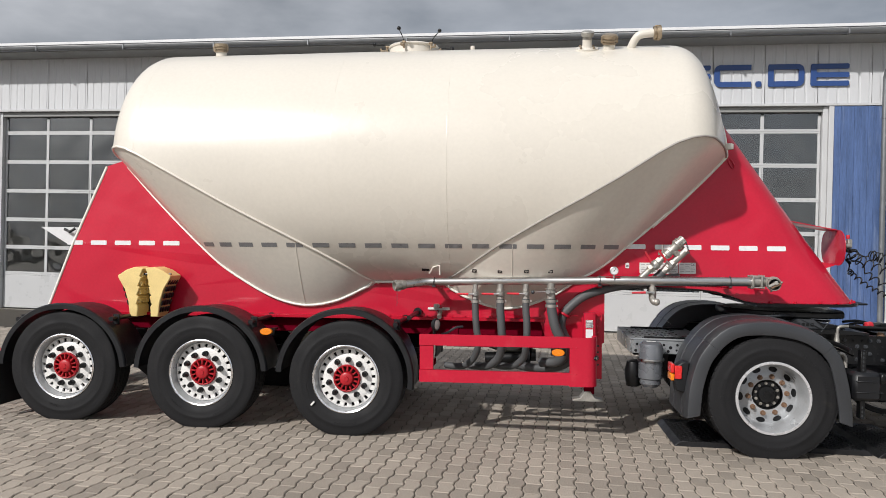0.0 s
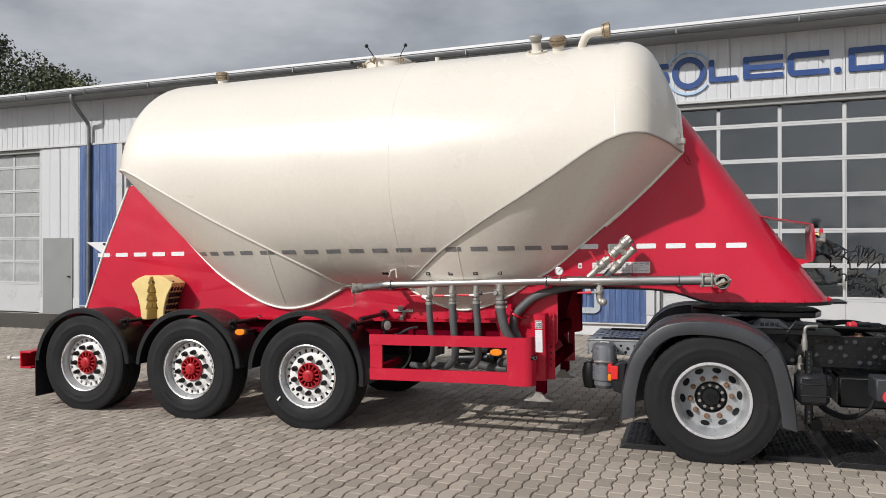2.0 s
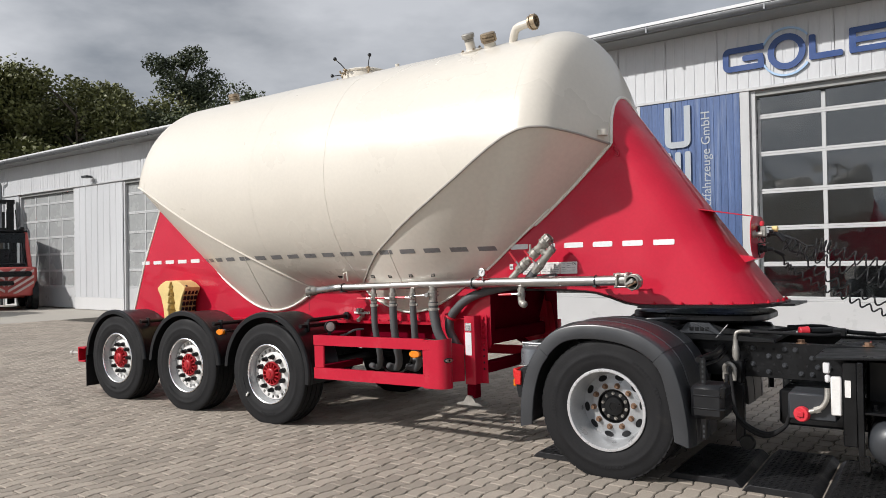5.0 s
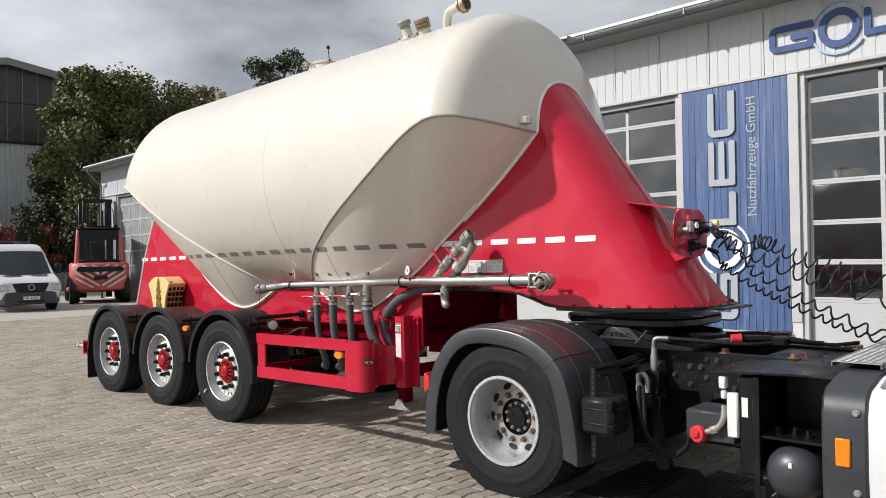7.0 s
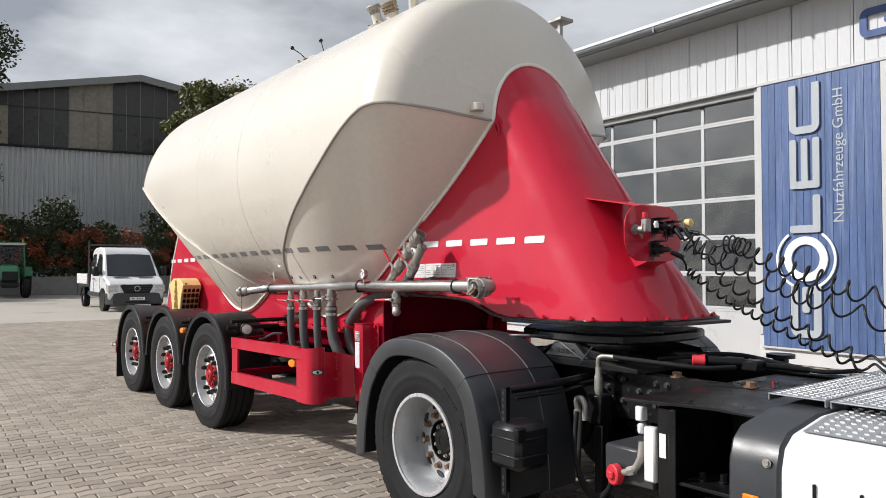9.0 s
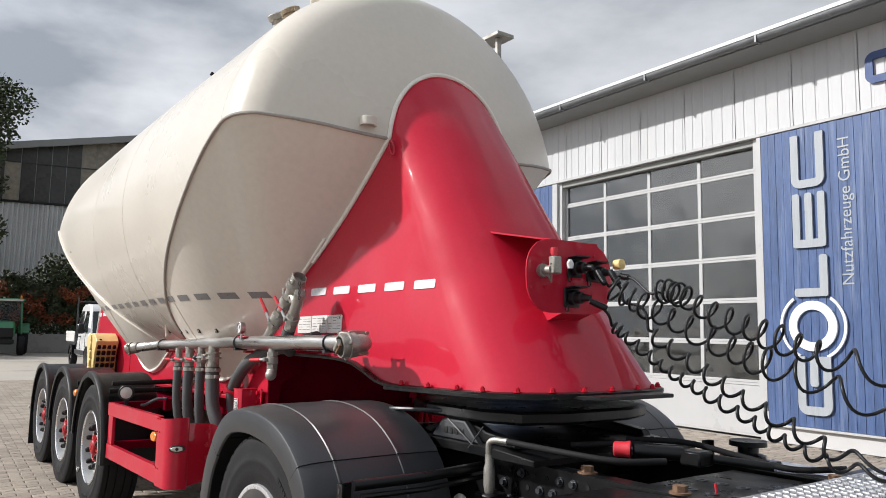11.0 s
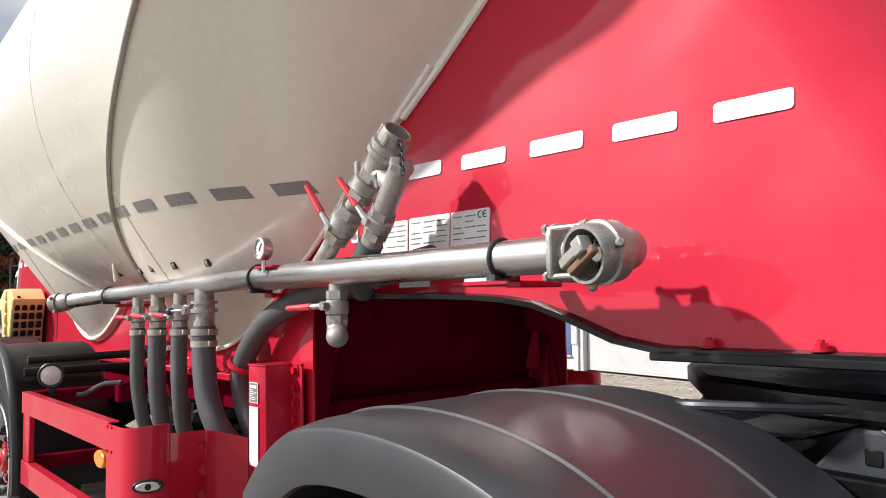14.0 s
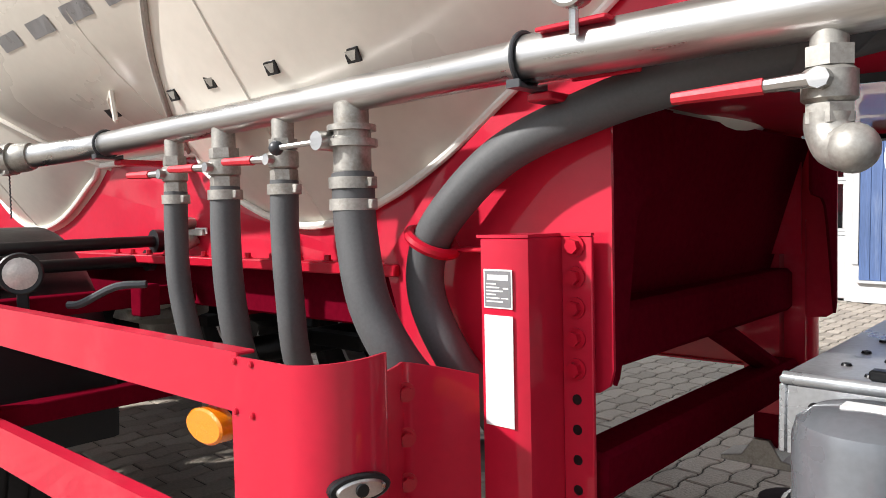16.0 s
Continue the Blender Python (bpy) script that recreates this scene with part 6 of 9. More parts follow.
bm = B(); lathe(bm, [(0.0, -0.06), (0.07, -0.06), (0.075, -0.03), (0.1, -0.02), (0.1, 0.02), (0.06, 0.03), (0.06, 0.08), (0, 0.08)], (1.62, -0.25, 0.62), "x", 18); cyl(bm, (1.2, -0.25, 0.58), (1.62, -0.25, 0.6), 0.06, seg=16); part("outlet_valve", bm, BLACK, trailer)
bm = B(); box(bm, 0.92, 0.98, -0.86, -0.80, 0.86, 0.95, 0.004); part("hose_tray", bm, RED_SHADED, trailer)
bm = B(); tube(bm, curve_pts([(1.02, -0.86, 0.955), (0.96, -0.92, 0.95), (0.88, -0.98, 0.905), (0.84, -1.0, 0.90)], 4), 0.011, 8); part("tray_lever", bm, DARKGREY, trailer)
bm = B(); box(bm, 0.72, 0.76, -0.62, -0.56, 1.10, 1.14, 0.005); box(bm, 0.72, 0.86, -0.59, -0.577, 1.08, 1.10, 0.001); cyl(bm, (0.76, -0.56, 1.12), (0.76, -0.60, 1.12), 0.018, seg=10); cyl(bm, (0.78, -0.57, 1.07), (0.78, -0.66, 1.02), 0.022, seg=10); part("lock_fitting", bm, CAST, trailer)
bm = B(); box(bm, 0.66, 0.73, -Y_PANEL - 0.006, -Y_PANEL - 0.002, 1.085, 1.105, 0); box(bm, 0.80, 0.87, -Y_PANEL - 0.006, -Y_PANEL - 0.002, 1.085, 1.105, 0); pieces("sticker", bm, WHITE_PLATE, trailer, smooth=0)

# ---- yellow wheel chocks in their holder ----
JAW = [(-0.105, 0.47), (-0.02, 0.485), (0.07, 0.455), (0.155, 0.40), (0.15, 0.375), (0.085, 0.27), (0.045, 0.14), (0.03, 0.0), (-0.045, 0.0), (-0.05, 0.10), (-0.035, 0.12), (-0.06, 0.19), (-0.042, 0.21), (-0.07, 0.285), (-0.052, 0.30), (-0.085, 0.38), (-0.07, 0.395)]
for dx in (-0.115, 0.115):
    bm = B(); prism(bm, JAW if dx > 0 else [(-u, v) for u, v in JAW], -0.115, 0.115, "y", 0.006)
    bmesh.ops.transform(bm, matrix=Matrix.Translation((-2.085 + dx, -0.71, 0.985)), verts=bm.verts)
    chock = part("wheel_chock", bm, YELLOW, trailer, "yellow plastic wheel chock in its holder")
    bm = B()
    for r in range(5):
        s = 1 if dx > 0 else -1
        for c in (-0.09, -0.02, 0.05):
            box(bm, -2.085 + dx - s * 0.035 - s * 0.012 * r - 0.012, -2.085 + dx - s * 0.035 - s * 0.012 * r + 0.012, -0.71 + c, -0.71 + c + 0.05, 1.03 + 0.085 * r, 1.075 + 0.085 * r, 0.003)
    part("chock_cleat", bm, YELLOW, chock, kind="stuff")
    for r in range(5):
        for c in range(4):
            bm = B(); box(bm, -0.016, 0.0015, -0.019, 0.019, -0.026, 0.026, 0.006, Matrix.Translation((-2.085 + dx + (1 if dx > 0 else -1) * (0.047 + 0.021 * r), -0.71 - 0.078 + 0.052 * c, 1.05 + 0.068 * r)) @ (Matrix.Rotation(radians(17), 4, "Y") if dx > 0 else Matrix.Rotation(radians(180), 4, "Z") @ Matrix.Rotation(radians(17), 4, "Y")))
            part("chock_cavity", bm, BLACK, chock)
bm = B(); cyl(bm, (-2.34, -0.78, 1.40), (-1.83, -0.78, 1.40), 0.012, seg=8); box(bm, -2.2, -1.95, -0.60, -0.546, 1.0, 1.4, 0.004); part("chock_holder", bm, BLACK, trailer)

# ---- fittings on the tank's top ----
TOP = ZC + R


def on_top(x, lean):
    """Frame on the shell: origin on the skin, z outward, leaned to the near side by degrees."""
    return pose(x, -R * math.sin(radians(lean)), ZC + R * math.cos(radians(lean)) - 0.01) @ Matrix.Rotation(radians(lean), 4, "X")


def top_fit(name, x, prof, mat, label="", parent=tank, lean=0.0):
    bm = B(); lathe(bm, prof, (0, 0, 0), "z", 24); bmesh.ops.transform(bm, matrix=on_top(x, lean), verts=bm.verts); return part(name, bm, mat, parent, label)


CAP = [(0.055, 0.05), (0.066, 0.052), (0.066, 0.066), (0.058, 0.068), (0.058, 0.076), (0.068, 0.078), (0.068, 0.094), (0.059, 0.096), (0.059, 0.104), (0.07, 0.107), (0.07, 0.134), (0.058, 0.142), (0.0, 0.142)]
for x, lean in ((-1.585, 8), (2.36, 24.5)):
    stub = top_fit("vent_stub", x, [(0.058, -0.02), (0.055, 0.05), (0.0, 0.05)], CREAM, lean=lean)
    top_fit("vent_cap", x, CAP, BRASS, "brass vent cap with clamp lugs", stub, lean)
    bm = B()
    for sx in (-1, 1):
        box(bm, sx * 0.068 - 0.012, sx * 0.068 + 0.012, -0.012, 0.012, 0.062, 0.125, 0.004, on_top(x, lean))
    pieces("clamp_lug", bm, BRASS, stub)
man = top_fit("manhole", 0.42, [(0.25, -0.05), (0.25, 0.06), (0.262, 0.062), (0.268, 0.075), (0.255, 0.088), (0.22, 0.095), (0.0, 0.10)], CREAM, "cream manhole lid with clamp levers")
for k in range(6):
    a = math.tau * k / 6 + 0.3
    c, q = math.cos(a), math.sin(a)
    x, y, z = 0.42 + 0.275 * c, 0.275 * q, TOP + 0.045
    bm = B()
    tube(bm, [(x, y, z - 0.04), (x + 0.012 * c, y + 0.012 * q, z + 0.035)], 0.010, 8); box(bm, x - 0.02, x + 0.02, y - 0.02, y + 0.02, z + 0.012, z + 0.03, 0.005)
    tube(bm, [(x + 0.02 * c, y + 0.02 * q, z - 0.02), (x + 0.065 * c, y + 0.065 * q, z - 0.025), (x + 0.07 * c, y + 0.07 * q, z + 0.0)], 0.012, 8)
    lev = part("clamp_lever", bm, BRASS, man)
    up = 0.075 if k % 3 else -0.005
    bm = B(); tube(bm, [(x, y, z + 0.03), (x + 0.05 * c, y + 0.05 * q, z + 0.04 + up * 0.4), (x + 0.13 * c, y + 0.13 * q, z + 0.04 + up)], 0.005, 6); part("lever_rod", bm, BLACK, lev)
    bm = B(); bmesh.ops.create_icosphere(bm, subdivisions=2, radius=0.021, matrix=Matrix.Translation((x + 0.135 * c, y + 0.135 * q, z + 0.045 + up))); part("lever_knob", bm, BLACK, lev)
top_fit("bolt_stub", 1.05, [(0.022, 0), (0.022, 0.05), (0.0, 0.05)], CREAM, lean=10)
rel = top_fit("relief_flange", 2.155, [(0.105, 0), (0.105, 0.022), (0.052, 0.026), (0.045, 0.04), (0.045, 0.10), (0.0, 0.10)], CREAM, lean=24.5)
for k in range(4):
    a = math.tau * (k + 0.5) / 4
    bm = B(); bolt(bm, (0.085 * math.cos(a), 0.085 * math.sin(a), 0.022), (0, 0, 1), 0.010, 0.012); bmesh.ops.transform(bm, matrix=on_top(2.155, 24.5), verts=bm.verts); part("flange_bolt", bm, BRASS, rel)
top_fit("relief_valve", 2.155, [(0.045, 0.10), (0.046, 0.125), (0.058, 0.13), (0.062, 0.165), (0.05, 0.175), (0.0, 0.175)], CAST, "cast relief valve", rel, 24.5)
m = on_top(2.60, 22)
bm = B(); tube(bm, [m @ Vector(p) for p in curve_pts([(-0.05, 0, -0.06), (-0.02, 0, 0.03), (0.015, 0, 0.095), (0.06, 0, 0.125), (0.19, 0, 0.14)], 5)], 0.038, 16); elbow = part("elbow_pipe", bm, CREAM, tank)
bm = B(); along(bm, m @ Vector((0.17, 0, 0.139)), [(0, 0.042), (0, 0.06), (0.018, 0.06), (0.018, 0.05), (0.03, 0.05), (0.03, 0.062), (0.07, 0.062), (0.07, 0.05), (0.02, 0.046)], m.to_3x3() @ Vector((1, 0, 0.05)), 22)
for sz in (-1, 1):
    box(bm, 0.18, 0.235, -0.012, 0.012, 0.139 + sz * 0.06 - 0.01, 0.139 + sz * 0.06 + 0.01, 0.003, m)
part("elbow_cap", bm, BRASS, elbow)
# level sensor, handrail box on the far side, lamp on the front dish
bm = B(); box(bm, 2.62, 2.98, 0.80, 0.96, 3.66, 3.69, 0.004); box(bm, 2.66, 2.69, 0.84, 0.88, 3.2, 3.66, 0.004); box(bm, 2.90, 2.93, 0.84, 0.88, 3.25, 3.66, 0.004); part("ladder_head", bm, CAST, tank)
y, z = -0.555, 2.655
xd = CX + dome_x(y, z)
bm = B(); lathe(bm, [(0.0, z), (0.045, z), (0.049, z - 0.004), (0.049, z - 0.05), (0.042, z - 0.05), (0.042, z - 0.012), (0.0, z - 0.012)], (xd + 0.018, y - 0.012, 0), "z", 28)
part("earth_lug", bm, CREAM, tank, "cream round socket on the front dish")
# ---- coupling panel on the neck ----
PX, PY, PZ = 4.545, -0.12, 1.705
bm = B(); prism(bm, [(PY + u, PZ + v) for u, v in rounded_rect(0.56, 0.335, 0.14, 6)], PX, PX + 0.006, "x")
panel = part("coupling_panel", bm, RED, trailer, "red coupling panel with plugged spiral leads")
bm = B(); prism(bm, [(4.0, PZ + 0.278), (4.54, PZ + 0.172), (4.54, PZ + 0.164), (4.0, PZ + 0.268)], PY - 0.12, PY + 0.20, "y"); prism(bm, [(4.32, PZ - 0.12), (4.545, PZ - 0.16), (4.545, PZ - 0.168), (4.40, PZ - 0.22)], PY - 0.06, PY + 0.14, "y"); pieces("panel_bracket", bm, RED, panel)
for nm, dy, dz in (("plug", 0.02, 0.045), ("plug", 0.0, -0.095), ("plug", 0.15, 0.03)):
    y, z = PY + dy, PZ + dz
    bm = B(); box(bm, PX + 0.007, PX + 0.016, y - 0.05, y + 0.05, z - 0.045, z + 0.045, 0.004); along(bm, (PX + 0.016, y, z), [(0, 0.036), (0.022, 0.036), (0.026, 0.027), (0.055, 0.027), (0.06, 0.018), (0.10, 0.013)], (1, 0.1, -0.05), 18); tube(bm, [(PX + 0.02, y - 0.04 + 0.012 * math.cos(a), z - 0.055 + 0.012 * math.sin(a)) for a in [math.tau * q / 10 for q in range(10)]], 0.003, 5, True)
    prism(bm, [(PX + 0.01, z + 0.040), (PX + 0.075, z + 0.046), (PX + 0.075, z + 0.052), (PX + 0.01, z + 0.048)], y - 0.042, y + 0.042, "y")
    part("plug_socket", bm, PLASTIC, panel, "black plug in its socket")
bm = B(); along(bm, (PX + 0.006, PY - 0.19, PZ + 0.02), [(0, 0.03), (0.02, 0.03), (0.02, 0.02), (0.07, 0.02)], (1, 0, 0), 16); box(bm, PX + 0.06, PX + 0.10, PY - 0.20, PY - 0.15, PZ - 0.0, PZ + 0.08, 0.006); tube(bm, [(PX + 0.02, PY - 0.2, PZ + 0.05), (PX + 0.04, PY - 0.16, PZ - 0.03), (PX + 0.08, PY - 0.2, PZ + 0.05)], 0.006, 6); part("air_coupling", bm, CAST, panel)
bm = B(); lathe(bm, [(0, 0), (0.014, 0.0), (0.018, 0.015), (0.016, 0.034), (0, 0.038)], (PX + 0.07, PY - 0.17, PZ + 0.085), "z", 14); part("red_cap", bm, RED_PLASTIC, panel)
bm = B(); lathe(bm, [(0, 0), (0.014, 0.0), (0.016, 0.025), (0.008, 0.04), (0, 0.04)], (PX + 0.09, PY - 0.09, PZ + 0.03), "z", 14); part("white_cap", bm, WHITE_PAINT, panel)
bm = B(); lathe(bm, [(0, -0.02), (0.024, -0.02), (0.026, 0.02), (0, 0.03)], (PX + 0.09, PY + 0.24, PZ + 0.07), "x", 14); part("yellow_cap", bm, YELLOW, panel)
for dy, dz in ((-0.17, -0.05), (0.16, 0.11), (0.20, 0.09), (0.14, -0.07), (-0.25, -0.06), (0.02, -0.04)):
    bm = B(); lathe(bm, [(0.0, 0.004), (0.006, 0.003), (0.009, 0.0), (0.0, 0.0)], (PX + 0.006, PY + dy, PZ + dz), "x", 10); part("rivet", bm, RED_DULL, panel)
# lifting eye low on the side of the neck top
bm = B(); tube(bm, [(lambda x, z: Vector((x, neck_y(x, z) - 0.012, z)))(3.505 + 0.020 * math.cos(math.tau * k / 16) - 0.018 * math.sin(math.tau * k / 16), 2.485 + 0.046 * math.sin(math.tau * k / 16)) for k in range(16)], 0.006, 6, closed=True); part("lifting_eye", bm, RED, neck)

# the trailer stands a little askew: its rear runs inward, the bogie spaced wider
def askew(p, stretch):
    d = 0.0057 * max(0.0, 1.5 - max(p.x, -0.5)) ** 2 + 0.0228 * max(0.0, -0.5 - p.x)
    return Vector((p.x + stretch * min(0.0, p.x), p.y + d, p.z))


def set_askew(ob, stretch):
    for child in ob.children:
        k = 0.038 if child.name.split(".")[0] in ("wheel", "mudguard", "axle", "mud_flap", "chalk_mark") else stretch
        if child.type == "EMPTY":
            child.matrix_basis = Matrix.Translation(askew(child.matrix_basis.translation, k) - child.matrix_basis.translation) @ child.matrix_basis
            continue
        for v in child.data.vertices:
            v.co = askew(v.co, k)
        set_askew(child, k)


set_askew(trailer, 0.012)

# ---- tractor unit: chassis, drive axle, coupling ----
tractor = thing("tractor_unit", "black tractor chassis with grey wheel arches and white side covers", "truck")
DX, DR = 3.645, 0.522


def drive_wheel():
    w = sub("wheel", tractor)
    for y in (0.0, 0.325):
        bm = tyre_mesh(DR, 0.295, 0.292, True)
        bmesh.ops.translate(bm, vec=(0, y, 0), verts=bm.verts)
        part("tyre", bm, RUBBER, w, "black lug tread drive tyre", smooth=40)
        bm = tread_lugs(DR, 0.295, 52); bmesh.ops.translate(bm, vec=(0, y, 0), verts=bm.verts); part("tread_lug", bm, RUBBER, w, kind="stuff")
    part("sidewall_relief", sidewall_marks(0.5, -0.147, [(20, 7, 0.022, 0.415), (52, 5, 0.022, 0.415), (-110, 9, 0.03, 0.40), (150, 8, 0.022, 0.41)]), RUBBER, w, kind="stuff")
    bm = B()
    lathe(bm, [(0.294, -0.140), (0.306, -0.140), (0.306, -0.128), (0.292, -0.124), (0.288, 0.10), (0.25, 0.10), (0.255, 0.0), (0.272, -0.09), (0.282, -0.125)], (0, 0, 0), "y", 72, True)
    part("rim", bm, RIM_GREY, w, "silver painted steel rim")
    bm = B(); lathe(bm, [(0.286, -0.142), (0.296, -0.1435), (0.3065, -0.1415), (0.3075, -0.127), (0.300, -0.13), (0.288, -0.13)], (0, 0, 0), "y", 72, True); part("rim_lip", bm, RIM_PAINT, w)
    bm = B(); lathe(bm, [(0.129, 0.030), (0.165, 0.030), (0.180, 0.034), (0.236, 0.052), (0.247, 0.052), (0.252, 0.030), (0.262, 0.030), (0.262, 0.066), (0.235, 0.066), (0.175, 0.048), (0.129, 0.044)], (0, 0, 0), "y", 72, True)
    part("wheel_disc", bm, RIM_GREY, w)
    for k in range(10):
        m = Matrix.Rotation(math.tau * k / 10, 4, "Y") @ Matrix.Translation((0.0, 0.0465, 0.221)) @ Matrix.Rotation(radians(-17.8), 4, "X")
        bm = B(); lathe(bm, [(0.0, -0.004), (1.0, -0.004), (1.0, 0.004), (0.0, 0.004)], (0, 0, 0), "y", 20)
        bmesh.ops.scale(bm, vec=(0.036, 1, 0.023), verts=bm.verts); bmesh.ops.transform(bm, matrix=m, verts=bm.verts)
        part("hand_hole", bm, BLACK, w)
    bm = B(); lathe(bm, [(0.0, 0.09), (0.1285, 0.09), (0.1285, 0.034), (0.123, 0.034), (0.123, 0.075), (0.0, 0.075)], (0, 0, 0), "y", 36); part("hub_recess", bm, BLACK, w)
    bm = B(); lathe(bm, [(0.112, 0.074), (0.110, 0.048), (0.080, 0.044), (0.074, 0.030), (0.066, 0.022), (0.030, 0.019), (0.028, 0.023), (0.0, 0.023)], (0, 0, 0), "y", 36); part("hub", bm, BLACK, w, "dark greasy hub")
    for k in range(10):
        a = math.tau * (k + 0.5) / 10
        bm = B(); bolt(bm, (0.160 * math.cos(a), 0.030, 0.160 * math.sin(a)), (0, -1, 0), 0.015, 0.026); part("wheel_nut", bm, RUST, w, "rusty wheel nut")
        bm = B(); bolt(bm, (0.095 * math.cos(a + 0.3), 0.047, 0.095 * math.sin(a + 0.3)), (0, -1, 0), 0.009, 0.012); part("hub_bolt", bm, CAST, w)
    return w


dw = drive_wheel()
dw.matrix_basis = pose(DX, -1.095, DR - 0.022, 0, 12, 0)
copy_thing(dw, pose(DX, 1.095, DR - 0.022, 0, 50, 180))
bm = B(); cyl(bm, (DX, -0.9, 0.5), (DX, 0.9, 0.5), 0.11, seg=18); lathe(bm, [(0.0, -0.24), (0.14, -0.2), (0.22, -0.1), (0.24, 0.0), (0.22, 0.1), (0.14, 0.2), (0, 0.24)], (DX, 0, 0.5), "y", 20); part("drive_axle", bm, BLACK, tractor)

# wheel arches: flat-topped shells with ribs
ARCH = [(2.945, 0.31), (2.96, 0.56), (3.02, 0.79), (3.105, 0.93), (3.22, 1.045), (3.35, 1.105), (3.55, 1.127), (3.75, 1.112), (3.92, 1.065), (4.07, 0.972), (4.16, 0.86), (4.22, 0.66), (4.255, 0.44), (4.262, 0.30)]
for sy in (-1, 1):
    pts = [Vector((x, 0, z)) for x, z in ARCH]
    line = curve_pts(pts, 5)
    cen = Vector((DX, 0, 0.50))
    fine_line = [line[i].lerp(line[i + 1], f) for i in range(len(line) - 1) for f in (0.0, 0.5)] + [line[-1]]
    top = max(range(len(fine_line)), key=lambda i: fine_line[i].z)
    cut_a = min(range(top), key=lambda i: abs(fine_line[i].z - 0.94))
    cut_b = min(range(top, len(fine_line)), key=lambda i: abs(fine_line[i].z - 0.955))
    arch = None
    for a, b, rise in ((0, cut_a, 0.0), (cut_a, cut_b, 0.005), (cut_b, len(fine_line) - 1, 0.0)):
        rows = []
        for i in range(a, b + 1):
            p = fine_line[i].copy()
            if i == a and a or i == b and b < len(fine_line) - 1:
                p = p.lerp(fine_line[i + 1 if i == a else i - 1], 0.06)
            d = (p - cen); d.y = 0; d.normalize()
            rows.append([tuple(Vector((p.x, sy * y, p.z)) + d * (k + rise)) for y, k in ((1.256, -0.108), (1.266, -0.104), (1.2685, -0.095), (1.267, -0.008), (1.263, 0.0), (1.252, 0.006), (1.20, 0.016), (1.114, 0.021), (1.110, 0.0255), (1.102, 0.0255), (1.098, 0.022), (0.794, 0.024), (0.790, 0.0285), (0.782, 0.0285), (0.778, 0.024), (0.562, 0.018), (0.555, 0.01), (0.555, -0.16), (0.562, -0.16), (0.564, 0.004), (0.80, 0.010), (1.20, 0.002), (1.244, -0.012), (1.254, -0.095), (1.256, -0.108))])
        bm = B(); grid_mesh(bm, rows)
        for e in (rows[0][:-1], rows[-1][:-1]):
            bm.faces.new([bm.verts.new(q) for q in e])
        bmesh.ops.remove_doubles(bm, verts=bm.verts, dist=0.0003); bmesh.ops.recalc_face_normals(bm, faces=bm.faces)
        piece = part("wheel_arch", bm, FENDER, tractor, "dark grey scuffed plastic wheel arch", smooth=32)
        arch = piece if rise else arch
    # straps and side box on the front flank of the arch
    bm = B(); box(bm, 4.27, 4.50, -1.245, -1.0, 0.505, 0.745, 0.03); side_box = part("arch_box", mirrored(bm, sy), PLASTIC, tractor, "black glossy rounded box on the arch")
    for z in (0.575, 0.665):
        bm = B(); box(bm, 4.29, 4.505, -1.25, -1.02, z, z + 0.012, 0.004); part("box_rib", mirrored(bm, sy), PLASTIC, side_box)
    bm = B(); box(bm, 4.475, 4.512, -1.262, -1.19, 0.66, 0.74, 0.008); part("box_latch", mirrored(bm, sy), BLACK, side_box)
    bm = B(); box(bm, 4.335, 4.375, -1.215, -1.205, 0.36, 0.925, 0.003); box(bm, 4.335, 4.341, -1.215, -1.15, 0.36, 0.925, 0.002); strut = part("arch_strut", mirrored(bm, sy), BLACK, tractor)
    for z in [0.385 + 0.034 * k for k in range(3)] + [0.765 + 0.034 * k for k in range(5)]:
        bm = B(); prism(bm, [(4.355 + 0.007 * math.cos(math.tau * k / 10), z + 0.011 * math.sin(math.tau * k / 10)) for k in range(10)], -1.2165, -1.2148, "y"); part("strut_hole", mirrored(bm, sy), DARKGREY, strut)
    bm = B(); tube(bm, [(4.30, sy * 1.12, 0.90), (4.34, sy * 0.8, 0.91), (4.30, sy * 0.42, 0.92)], 0.022, 10); tube(bm, [(4.33, sy * 1.10, 0.86), (4.36, sy * 0.8, 0.865), (4.32, sy * 0.42, 0.88)], 0.012, 8); pieces("arch_bar", bm, BLACK, tractor)
    # tail flank: lamp cluster
    bm = B(); prism(bm, [(2.87, 0.52), (2.852, 0.62), (2.87, 0.73), (2.93, 0.77), (2.975, 0.76), (2.945, 0.5)], min(sy * 1.02, sy * 1.16), max(sy * 1.02, sy * 1.16), "y", 0.01); tail = part("tail_housing", bm, PLASTIC, tractor, "black tail light housing")
    for z0, z1, mt in ((0.665, 0.745, RED_LENS), (0.60, 0.66, AMBER)):
        bm = B(); box(bm, 2.822, 2.856, min(sy * 1.0, sy * 1.15), max(sy * 1.0, sy * 1.15), z0, z1, 0.008); part("tail_light", bm, mt, tail)
    bm = B(); box(bm, 2.85, 2.91, min(sy * 1.161, sy * 1.18), max(sy * 1.161, sy * 1.18), 0.62, 0.735, 0.006); part("tail_light", bm, RED_LENS, tail, "red side lens")

